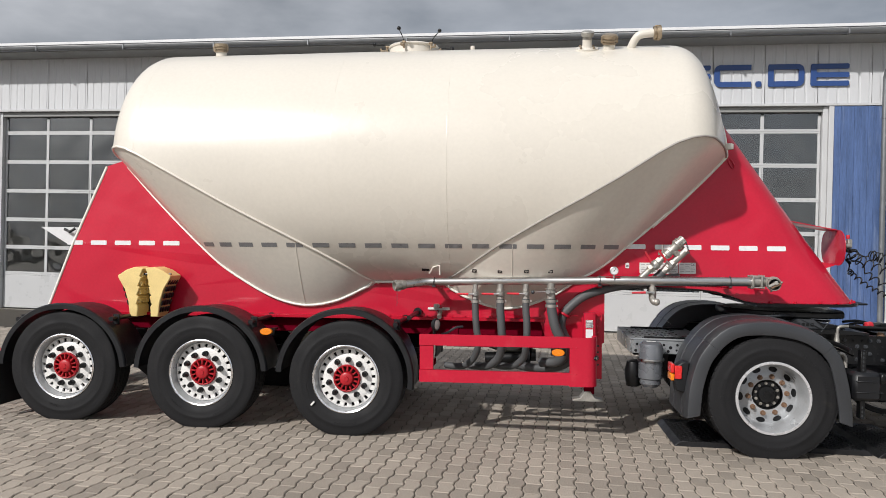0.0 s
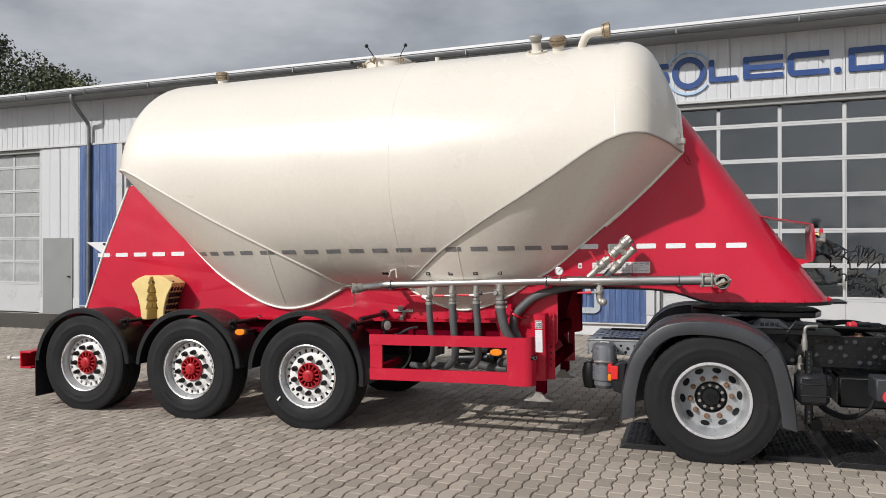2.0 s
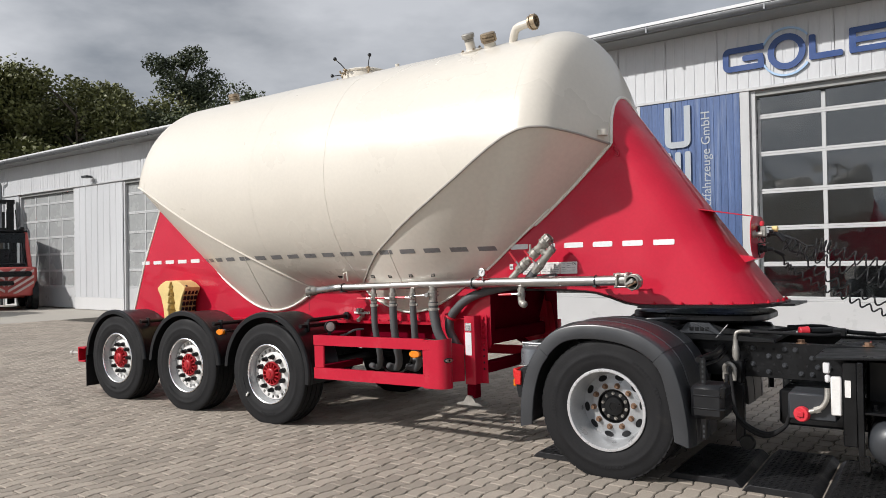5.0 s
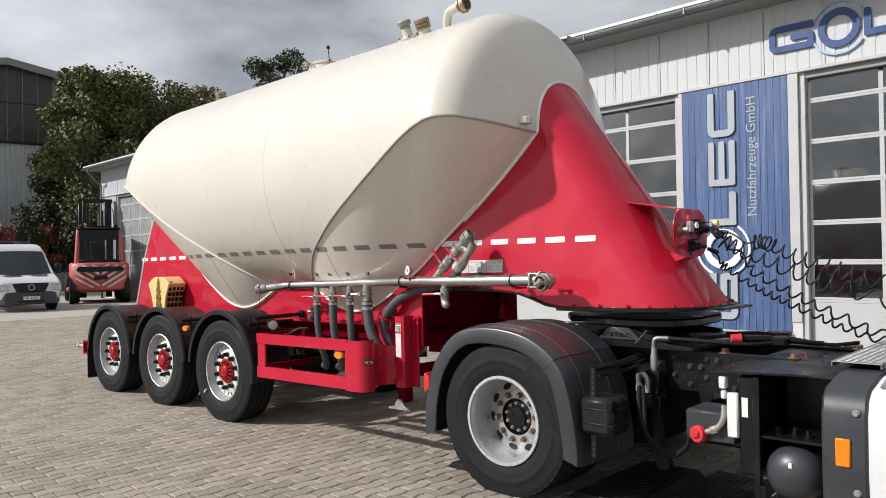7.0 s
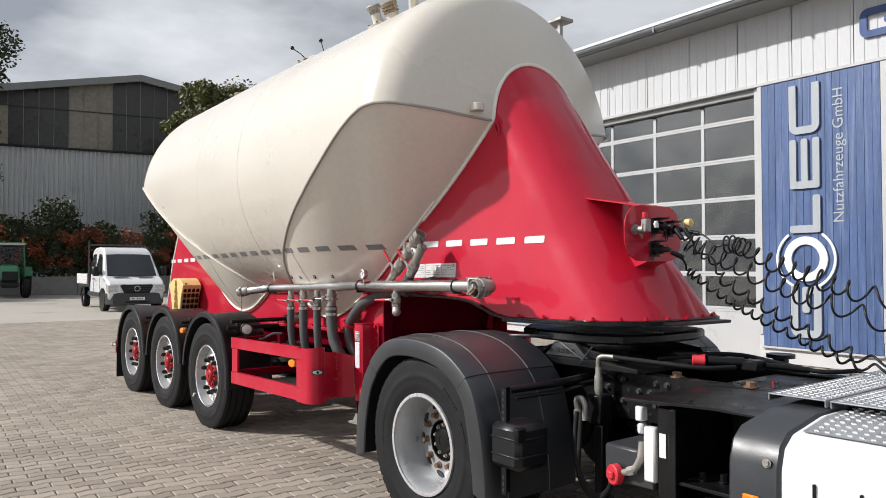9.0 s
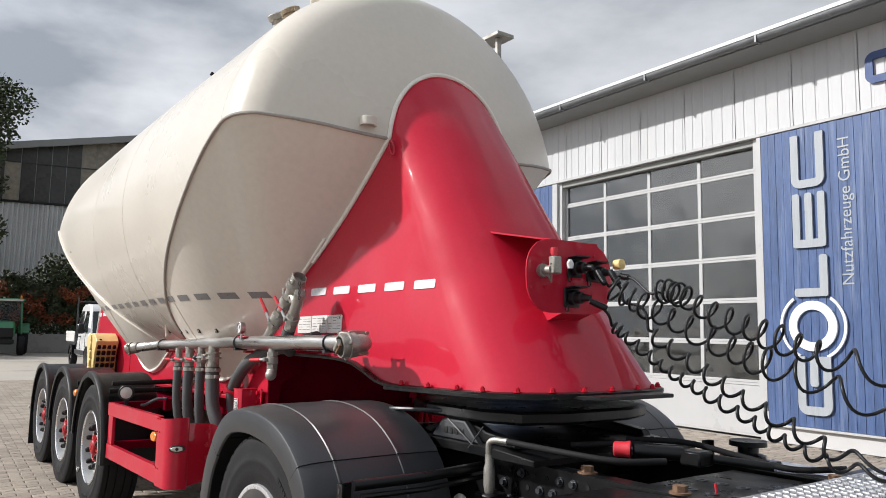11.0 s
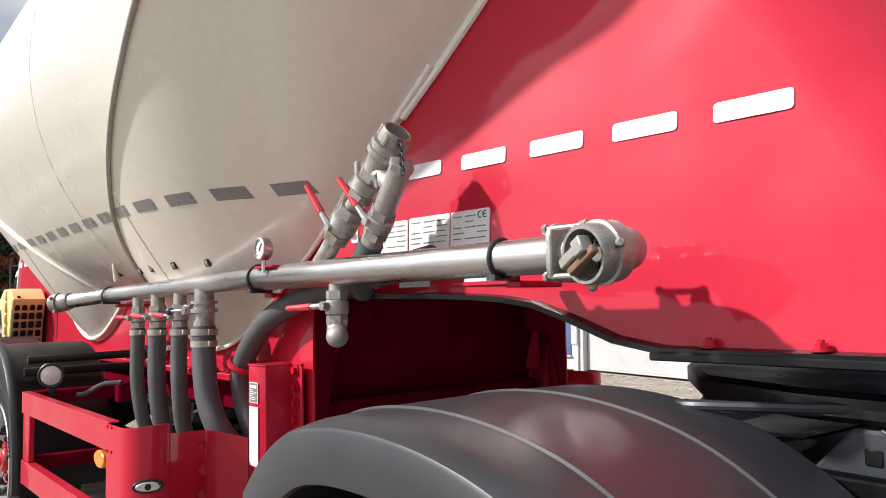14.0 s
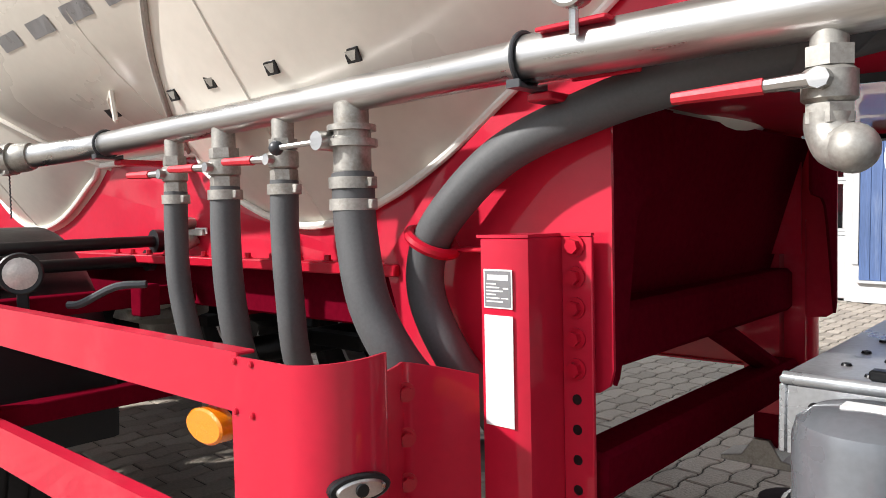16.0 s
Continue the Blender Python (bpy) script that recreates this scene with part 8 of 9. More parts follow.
# ---- wheel plates on the ground ----
for x0, x1, y0, y1 in ((2.90, 3.40, -0.98, -0.1), (4.02, 4.55, -1.0, 0.0), (4.56, 5.05, -1.06, 0.08), (5.06, 5.6, -1.1, 0.0)):
    gp = part("floor_plate", prism(B(), [(x0, 0.0), (x0 + 0.05, 0.045), (x1 - 0.05, 0.045), (x1, 0.0)], y0, y1, "y", 0.003), CHECKER, None)
    tagged(gp, "black chequered steel floor plate beside the wheel", "floor plate", "floor plates")
    bm = B()
    nx, ny = int((x1 - x0 - 0.12) / 0.045), int((y1 - y0) / 0.05)
    for i in range(nx):
        for j in range(ny):
            m = Matrix.Translation((x0 + 0.08 + 0.045 * i, y0 + 0.03 + 0.05 * j, 0.047)) @ Matrix.Rotation(radians(45 if (i + j) % 2 else -45), 4, "Z")
            box(bm, -0.016, 0.016, -0.004, 0.004, -0.002, 0.002, 0, m)
    part("tread_pattern", bm, CHECKER, gp, kind="stuff", smooth=0)

# ---- far yard: retaining wall, hedge, old hall, trees, vehicles ----
def leaf_cloud(bm, blobs, n, size, seed, droop=0.3):
    """Many small leaf-like quads spread through overlapping uneven clumps."""
    rnd = random.Random(seed)
    total = sum(b[3] ** 2 for b in blobs)
    for cx, cy, cz, r in blobs:
        k = int(n * r * r / total)
        for _ in range(k):
            while True:
                v = Vector((rnd.uniform(-1, 1), rnd.uniform(-1, 1), rnd.uniform(-1, 1)))
                if 0.25 < v.length < 1:
                    break
            v *= rnd.uniform(0.75, 1.08)
            p = Vector((cx, cy, cz)) + Vector((v.x, v.y, v.z * 0.85)) * r
            a = Vector((rnd.gauss(0, 1), rnd.gauss(0, 1), rnd.gauss(0, 0.7))).normalized()
            b = a.orthogonal().normalized()
            b = (b * rnd.uniform(0.5, 1) + a.cross(b) * rnd.uniform(-1, 1)).normalized()
            s = size * rnd.uniform(0.6, 1.3)
            q = [p + a * s, p + b * s * 0.55, p - a * s, p - b * s * 0.55]
            bm.faces.new([bm.verts.new(x) for x in q])
    return bm


def tree(x, y, h, spread, seed, mat=LEAF, n=5200, size=0.19, bare=0.22, label="leafy green deciduous tree behind the halls"):
    rnd = random.Random(seed)
    t = thing("tree", label, "tree", pose(x, y, 0), "yard trees")
    bm = B()
    lean = Vector((rnd.uniform(-0.04, 0.04), rnd.uniform(-0.04, 0.04), 0))
    trunk = [Vector((0, 0, -0.05)) + lean * h * k / 6 + Vector((rnd.uniform(-0.1, 0.1), rnd.uniform(-0.1, 0.1), 0)) * (k > 0) + Vector((0, 0, h * 0.8 * k / 6)) for k in range(7)]
    tube(bm, trunk, [0.02 * h * (1 - 0.14 * k) for k in range(7)], 10)
    blobs = []
    for k in range(20):
        f = bare + (0.92 - bare) * (k + rnd.random()) / 20
        base = trunk[min(6, int(f * 6))]
        base = Vector((base.x, base.y, min(h * 0.8, f * h * 0.85)))
        a = rnd.uniform(0, math.tau)
        reach = spread * (0.95 - 0.55 * abs(f - 0.5)) * rnd.uniform(0.45, 1.0)
        tip = base + Vector((math.cos(a) * reach, math.sin(a) * reach, h * rnd.uniform(0.05, 0.16)))
        tube(bm, curve_pts([base, base.lerp(tip, 0.5) + Vector((0, 0, h * 0.02)), tip], 3), [0.007 * h, 0.0062 * h, 0.0055 * h, 0.0045 * h, 0.0035 * h, 0.0025 * h, 0.0015 * h], 6)
        blobs.append((tip.x, tip.y, tip.z, spread * rnd.uniform(0.28, 0.48)))
        if rnd.random() < 0.7:
            m = base.lerp(tip, 0.55)
            blobs.append((m.x, m.y, m.z + 0.03 * h, spread * rnd.uniform(0.18, 0.32)))
    blobs.append((trunk[-1].x, trunk[-1].y, h * 0.88, spread * 0.3))
    part("trunk", bm, BARK, t)
    part("crown", leaf_cloud(B(), blobs, n, size, seed + 1), mat, t, smooth=0)
    return t


TREES = [(-33.5, 16.5, 12.8, 3.6, LEAF, 0.3), (-45.5, 20, 15, 5, LEAF, 0.15), (-31, 24, 12.2, 4.2, LEAF_DARK, 0.15), (-46, 32, 20.3, 3.3, LEAF_DARK, 0.3), (-39, 33, 15.5, 5.0, LEAF_DARK, 0.2), (-53, 36, 17, 5.5, LEAF_DARK, 0.2), (-33, 30, 13.0, 4.5, LEAF, 0.2), (-61, 40, 18, 6, LEAF_DARK, 0.2), (-27, 30, 11.5, 4.0, LEAF_DARK, 0.2),
         (-36, 13.1, 13.4, 2.9, LEAF, 0.4), (-39.5, 16.5, 13.8, 4.6, LEAF, 0.2), (-38, 21.5, 13.5, 4.8, LEAF, 0.15), (-42, 25, 13.0, 4.5, LEAF_DARK, 0.15), (-34.5, 18.5, 12.0, 3.8, LEAF_DARK, 0.15), (-42.2, -0.2, 17.5, 3.6, LEAF_DARK, 0.2), (-45.5, -13, 13.5, 4.6, LEAF_DARK, 0.2), (-41.5, 19.2, 9.5, 3.6, LEAF_DARK, 0.08), (-42.5, 14.2, 8.5, 3.0, LEAF_DARK, 0.08), (-41, 23.5, 9.5, 3.8, LEAF_DARK, 0.08)]
for k, (x, y, h, s, mt, br) in enumerate(TREES):
    tree(x, y, h, s, 100 + k, mt, 24000 if h > 12.5 else 16000, 0.125, br)
for k, (x, y, s) in enumerate(((-43.4, 5.6, 2.9), (-43.7, 8.4, 2.1), (-43.5, 3.0, 2.2), (-43.6, 11.8, 1.0), (-43.8, 15.6, 2.8), (-44.2, 18.6, 3.3), (-43.6, 21.6, 3.2), (-43.9, 24.8, 3.4), (-43.5, 28.0, 3.2))):
    b = part("bush", leaf_cloud(B(), [(0, 0, s * 0.9, s * 0.8), (0.4, s * 0.6, s * 0.7, s * 0.6), (-0.2, -s * 0.6, s * 0.75, s * 0.65), (0.2, 0.3, s * 1.4, s * 0.5)], 6500, 0.13, 300 + k), LEAF_DARK, None, smooth=0)
    b.matrix_basis = pose(x, y, 0.7); tagged(b, "dark green bush above the retaining wall", "bush", "bushes")

bm = B()
for k in range(16):
    box(bm, -41.3, -40.95, -22 + 2.6 * k + 0.01, -22 + 2.6 * (k + 1) - 0.01, -0.01, 1.05, 0.02)
rw = part("retaining_wall", bm, CONCRETE); tagged(rw, "low grey concrete retaining wall below the hedge", "wall", kind="structure")
bm = B(); box(bm, -62, -41.31, -40, 24, -0.01, 0.85, 0); bank = part("planting_bank", bm, YARD); tagged(bank, "raised planted bank behind the retaining wall", "ground", kind="structure")
rnd = random.Random(7)
hb, hr = [], []
for k in range(60):
    y = -22 + 40 * k / 60
    for z in (1.35, 1.95, 2.55, 3.1, 3.55):
        (hr if (rnd.random() < 0.5 and z > 1.5) else hb).append((-41.5 + rnd.uniform(-0.15, 0.3), y + rnd.uniform(-0.3, 0.3), z + rnd.uniform(-0.15, 0.15), 0.52))
hg = part("hedge", leaf_cloud(B(), hb, 46000, 0.08, 41), LEAF_DARK, None, smooth=0); tagged(hg, "clipped hedge of dark green leaves", "hedge", kind="stuff")
hg2 = part("hedge", leaf_cloud(B(), hr, 26000, 0.08, 43), LEAF_RED, None, smooth=0); tagged(hg2, "russet leaves turning in the hedge", "hedge", kind="stuff")
fence = thing("fence", "thin grey wire fence above the hedge", "fence", pose(-42.6, 0, 0.84))
for k in range(14):
    part("post", cyl(B(), (0, -20 + 2.6 * k, 0), (0, -20 + 2.6 * k, 2.35), 0.03, seg=8), DARKGREY, fence)
for z in (1.3, 1.6, 1.9, 2.25):
    part("wire", cyl(B(), (0, -20, z), (0, 14, z), 0.008, seg=5), DARKGREY, fence)

# old industrial hall: gable end toward the yard
old = thing("industrial_hall", "old grey corrugated hall with a dark glazed upper band", "building", pose(-49.08, 12.45, 0, 0, 0, -11.2))


def gable(y):
    return 15.15 - 0.185 * abs(y)


bm = B()
y = -30.0
pts = []
while y < 16.0:
    pts += [(0.0, y), (0.0, y + 0.11), (-0.10, y + 0.15), (-0.10, y + 0.26)]
    y += 0.30
grid_mesh(bm, [[(a, b, z) for a, b in pts] for z in (0.0, 9.9)])
part("corrugated_wall", bm, CORR, old, smooth=0)
for y in (-29.95, 15.95):
    part("side_wall", box(B(), -20, -0.1, y - 0.1, y + 0.1, 0, gable(y) - 0.1, 0), CORR, old)
rnd = random.Random(21)
for k in range(36):
    y0 = -24.18 + 0.93 * k
    pale = rnd.random() < 0.2 or k in (21, 22)
    for low in (True, False):
        if low:
            outline = [(y0 + 0.02, 9.97), (y0 + 0.91, 9.97), (y0 + 0.91, min(12.58, gable(y0 + 0.91) - 0.02)), (y0 + 0.02, min(12.58, gable(y0 + 0.02) - 0.02))]
        else:
            outline = [(y0 + 0.02, 12.62), (y0 + 0.91, 12.62), (y0 + 0.91, max(12.64, gable(y0 + 0.91))), (y0 + 0.02, max(12.64, gable(y0 + 0.02)))]
            if min(gable(y0 + 0.02), gable(y0 + 0.91)) < 12.66:
                continue
        bm = B(); prism(bm, outline, -0.12 - rnd.uniform(0, 0.02), -0.05, "x"); part("glazing_panel", bm, PALE_PANEL if pale and (low or rnd.random() < 0.7) else OLD_PANEL, old, smooth=0)
    part("mullion", box(B(), -0.06, 0.02, y0 - 0.02, y0 + 0.02, 9.9, gable(y0), 0.004), GREYDOOR, old)
part("backing_wall", prism(B(), [(-30, 9.9), (16, 9.9), (16, gable(16)), (0, gable(0)), (-30, gable(-30))], -0.25, -0.16, "x"), BLACK, old, smooth=0)
part("sill_beam", box(B(), -0.1, 0.1, -30, 16, 9.8, 9.95, 0.01), BLACK, old)
part("transom", box(B(), -0.06, 0.02, -13, 13, 12.57, 12.63, 0.004), DARKGREY, old)
for a, b in ((-30.6, 0.0), (0.0, 16.6)):
    part("roof", prism(B(), [(a, gable(a) + 0.05), (b, gable(b) + 0.05), (b, gable(b) + 0.30), (a, gable(a) + 0.30)], -24, 0.5, "x", 0.0), ROOF, old, "grey sheet roof")
    part("barge_board", prism(B(), [(a, gable(a) - 0.10), (b, gable(b) - 0.10), (b, gable(b) + 0.36), (a, gable(a) + 0.36)], 0.505, 0.56, "x", 0.0), GREYDOOR, old, "pale grey barge board")

# woods behind it all
wb = []
rnd = random.Random(11)
for k in range(70):
    x = -95 + 110 * k / 70 + rnd.uniform(-1, 1)
    wb.append((x, 52 + rnd.uniform(-4, 4) - 0.1 * x, rnd.uniform(3, 8.5), rnd.uniform(3.0, 4.6)))
woods = part("far_woods", leaf_cloud(B(), wb, 16000, 0.42, 77), LEAF_DARK, None, smooth=0); tagged(woods, "dense dark green woods on the slope behind", "woods", kind="stuff")


def round_wheel(parent, x, y, z, r, w, rim_mat=CAST, hub=0.55):
    wh = part("wheel", lathe(B(), [(r * hub, -w * 0.45), (r * 0.9, -w / 2), (r, -w * 0.35), (r, w * 0.35), (r * 0.9, w / 2), (r * hub, w * 0.45)], (x, y, z), "y", 28, True), RUBBER, parent)
    part("rim", lathe(B(), [(0, -w * 0.30), (r * 0.25, -w * 0.34), (r * hub, -w * 0.20), (r * (hub + 0.02), -w * 0.46), (r * (hub + 0.02), w * 0.46), (0, w * 0.46)], (x, y, z), "y", 24), rim_mat, wh)
    return wh


# white crew-cab pickup van, front toward +x
van = thing("pickup_van", "white crew cab pickup van parked before the hedge", "van", pose(-23.5, 4.30, 0, 0, 0, -3))


def van_y(z, y=1.0):
    """Half width of the cab at a height: upright to the waist, leaning in above it."""
    return y * (0.96 + 0.04 * min(1.0, max(0.0, (z - 0.3) / 0.5)) - 0.17 * max(0.0, z - 1.15) ** 1.25)


bm = B(); prism(bm, [(2.56, 0.40), (2.68, 0.58), (2.69, 0.80), (2.64, 0.97), (2.50, 1.08), (2.28, 1.16), (2.05, 1.23), (1.95, 1.27), (1.24, 2.10), (1.08, 2.23), (0.80, 2.31), (0.1, 2.35), (-0.62, 2.34), (-0.76, 2.27), (-0.80, 2.10), (-0.80, 0.42)], -1.0, 1.0, "y", 0.06)
for v in bm.verts:
    v.co.y = van_y(v.co.z, v.co.y) * (1 - 0.05 * max(0.0, v.co.x - 2.2) / 0.5)
part("cab", bm, WHITE_PAINT, van, smooth=34)
bm = B(); prism(bm, [(-0.99, 2.42), (-0.80, 2.68), (-0.45, 2.76), (0.45, 2.76), (0.80, 2.68), (0.99, 2.42), (0.99, 2.0), (-0.99, 2.0)], 0.24, 0.66, "z", 0.03)
bm.transform(Matrix(((0, 1, 0, 0), (1, 0, 0, 0), (0, 0, 1, 0), (0, 0, 0, 1)))); bmesh.ops.recalc_face_normals(bm, faces=bm.faces); bumper_v = part("bumper", bm, DARKGREY, van, "dark grey plastic bumper")
part("air_intake", box(B(), 2.745, 2.768, -0.42, 0.42, 0.30, 0.37, 0.01), BLACK, bumper_v)
bm = B(); grid_mesh(bm, [[(1.965, -0.86, 1.285), (2.03, -0.45, 1.275), (2.05, 0, 1.272), (2.03, 0.45, 1.275), (1.965, 0.86, 1.285)], [(1.30, -0.77, 2.055), (1.345, -0.4, 2.07), (1.36, 0, 2.075), (1.345, 0.4, 2.07), (1.30, 0.77, 2.055)]]); bmesh.ops.recalc_face_normals(bm, faces=bm.faces); bmesh.ops.solidify(bm, geom=bm.faces[:], thickness=0.03); screen = part("windscreen", bm, VAN_GLASS, van, "dark glossy windscreen")
for y in (-0.42, 0.42):
    part("wiper", tube(B(), [(2.09, y, 1.265), (2.085, y - 0.45, 1.285)], 0.012, 6), BLACK, screen)
    part("vent_slot", box(B(), 2.10, 2.20, y - 0.26, y + 0.26, 1.205, 1.226, 0.004, Matrix.Translation((0.02, 0, 0.008))), BLACK, van)
for sy in (-1, 1):
    for outline in ([(0.50, 1.33), (1.72, 1.30), (1.20, 1.94), (1.0, 2.06), (0.54, 2.08)], [(-0.60, 1.33), (0.02, 1.33), (0.02, 2.08), (-0.56, 2.08)]):
        bm = B(); prism(bm, outline, 0.0, 1.0, "y")
        for v in bm.verts:
            v.co.y = sy * (van_y(v.co.z) - 0.02 + 0.034 * v.co.y)
        bmesh.ops.recalc_face_normals(bm, faces=bm.faces)
        part("side_window", bm, VAN_GLASS, van)
    bm = B(); prism(bm, [(2.42, 0.70), (2.66, 0.66), (2.705, 0.72), (2.66, 0.93), (2.36, 1.04), (2.30, 0.92)], 0.62, 0.975, "y", 0.02); lampv = part("headlight", mirrored(bm, -sy), LENS, van, "clear glazed headlight")
    bm = B(); lathe(bm, [(0.0, 2.708), (0.055, 2.700), (0.065, 2.69), (0.0, 2.69)], (0, sy * 0.76, 0.80), "x", 16); part("reflector", bm, STEEL, lampv)
    bm = B(); box(bm, 1.56, 1.72, 1.06, 1.30, 1.26, 1.62, 0.05); cyl(bm, (1.64, 0.94, 1.34), (1.64, 1.08, 1.36), 0.03, seg=8); part("mirror", mirrored(bm, -sy), PLASTIC, van, "black door mirror")
    bm = B(); box(bm, -3.10, -0.95, 1.0, 1.03, 0.93, 1.33, 0.008)
    for k in range(3):
        box(bm, -3.08, -0.97, 1.03, 1.038, 0.98 + 0.12 * k, 1.03 + 0.12 * k, 0.003)
    part("drop_side", mirrored(bm, -sy), WHITE_PLATE, van, "pale grey drop side")
    for x in (1.78, -1.95):
        round_wheel(van, x, sy * 0.885, 0.345, 0.345, 0.23)
    part("wheel_arch", cyl(B(), (1.78, sy * 0.90, 0.40), (1.78, sy * 1.006, 0.40), 0.43, seg=28), BLACK, van)
    part("mudguard", mirrored(arc_guard(-1.95, -1.02, -0.72, 0.44, 0.36, 10, 170), sy), BLACK, van)
    for x in (0.26, -0.70, 1.36):
        part("door_seam", box(B(), x, x + 0.014, min(sy * 0.99, sy * 1.004), max(sy * 0.99, sy * 1.004), 0.48, 1.20, 0), BLACK, van)
    for x in (0.08, 0.42):
        part("door_handle", box(B(), x, x + 0.14, min(sy * 1.0, sy * 1.03), max(sy * 1.0, sy * 1.03), 1.12, 1.16, 0.008), PLASTIC, van)
    bm = B(); box(bm, -0.82, 1.32, min(sy * 0.985, sy * 1.02), max(sy * 0.985, sy * 1.02), 0.50, 0.66, 0.006); part("side_trim", bm, DARKGREY, van)
bm = B(); prism(bm, [(-0.44, 0.66), (0.44, 0.66), (0.56, 0.90), (0.53, 0.96), (-0.53, 0.96), (-0.56, 0.90)], 2.60, 2.72, "x", 0.02); grl = part("grille", bm, BLACK, van, "black slatted grille")
for k in range(3):
    part("grille_bar", box(B(), 2.721, 2.735, -0.44 - 0.035 * k, 0.44 + 0.035 * k, 0.725 + 0.075 * k, 0.74 + 0.075 * k, 0.003), DARKGREY, grl)
part("grille_badge", lathe(B(), [(0.080, 2.738), (0.105, 2.738), (0.105, 2.758), (0.080, 2.758)], (0, 0, 0.815), "x", 24, True), STEEL, grl)
part("number_plate", box(B(), 2.762, 2.775, -0.26, 0.26, 0.40, 0.51, 0.003), WHITE_PLATE, van)
for k in range(7):
    if k != 2:
        part("plate_bar", box(B(), 2.7755, 2.777, -0.20 + 0.058 * k, -0.165 + 0.058 * k, 0.425, 0.485, 0), TEXT_GREY, van)
bm = B(); box(bm, -3.10, -0.85, -1.0, 1.0, 0.84, 0.93, 0.01); box(bm, -3.0, 1.2, -0.45, 0.45, 0.42, 0.62, 0.02); box(bm, -3.13, -3.10, -1.03, 1.03, 0.90, 1.33, 0.006); part("load_bed", bm, DARKGREY, van)
bm = B()
for y in (-0.96, 0.96):
    cyl(bm, (-0.90, y, 0.92), (-0.90, y, 2.52), 0.03, seg=8); cyl(bm, (-0.90, y, 2.52), (-0.90, y, 2.66), 0.022, seg=8)
cyl(bm, (-0.90, -0.96, 2.46), (-0.90, 0.96, 2.46), 0.028, seg=8); cyl(bm, (-0.90, -0.96, 1.8), (-0.90, 0.96, 1.8), 0.02, seg=8)
part("ladder_rack", bm, DARKGREY, van)

# red forklift, back toward +x: bowed counterweight with pale chevrons
lift = thing("forklift", "faded red heavy forklift with striped counterweight", "forklift", pose(-25.0, 8.2, 0, 0, 0, -20))
W_TAIL = [(1.10, 0.34), (1.10, 1.20), (0.95, 1.52), (0.55, 1.70), (0.0, 1.76)]


def tail_x(y):
    return lerp_table(sorted((a, b) for a, b in W_TAIL[1:]), abs(y)) if abs(y) < 1.10 else 1.20


bm = B(); prism(bm, [(-1.10, 0.30), (-1.10, 1.20), (-0.95, 1.52), (-0.55, 1.70), (0.0, 1.76), (0.55, 1.70), (0.95, 1.52), (1.10, 1.20), (1.10, 0.30)], 0.50, 1.62, "z", 0.07)
bm.transform(Matrix(((0, 1, 0, 0), (1, 0, 0, 0), (0, 0, 1, 0), (0, 0, 0, 1))))
for v in bm.verts:
    v.co.x -= 0.22 * max(0.0, v.co.z - 1.2) + 0.30 * max(0.0, 0.75 - v.co.z)
bmesh.ops.recalc_face_normals(bm, faces=bm.faces)
body = part("counterweight", bm, LIFT_RED, lift, "faded red counterweight", smooth=50)
for sy in (-1, 1):
    for z0 in (0.72, 0.94, 1.16, 1.40, 1.62):
        bm = B()
        ys = [0.05 + 0.09 * k for k in range(11)]
        quad = []
        for y in ys:
            za = z0 + 0.62 * (y - 0.5)
            zb = za + 0.10
            row = []
            for z in (za, zb):
                z = min(1.56, max(0.62, z))
                row.append((tail_x(y) + 0.012 - 0.22 * max(0.0, z - 1.2) - 0.30 * max(0.0, 0.75 - z), sy * y, z))
            quad.append(row)
        quad = [r for r in quad if r[1][2] - r[0][2] > 0.02]
        if len(quad) > 1:
            grid_mesh(bm, quad); bmesh.ops.recalc_face_normals(bm, faces=bm.faces); bmesh.ops.solidify(bm, geom=bm.faces[:], thickness=0.006)
            part("warning_stripe", bm, STRIPE_PALE, body, "pale chevron stripe", smooth=0)
bm = B(); prism(bm, rounded_rect(1.7, 0.20, 0.09, 4, 0, 1.36), 1.50, 1.76, "x", 0.01); part("vent_slot", bm, BLACK, body, "black cooling slot")
bm = B(); prism(bm, rounded_rect(0.50, 0.16, 0.05, 4, 0, 1.02), 1.60, 1.785, "x", 0.01); part("hitch_recess", bm, BLACK, body)
bm = B(); cyl(bm, (1.74, 0, 0.93), (1.74, 0, 1.12), 0.03, seg=10); part("hitch_pin", bm, CAST, body)
part("chassis", box(B(), -1.55, 0.35, -0.95, 0.95, 0.40, 1.05, 0.06), LIFT_RED, lift)
part("cab_step", box(B(), -0.9, 0.2, -1.18, -0.94, 0.42, 0.60, 0.03), LIFT_RED, lift)
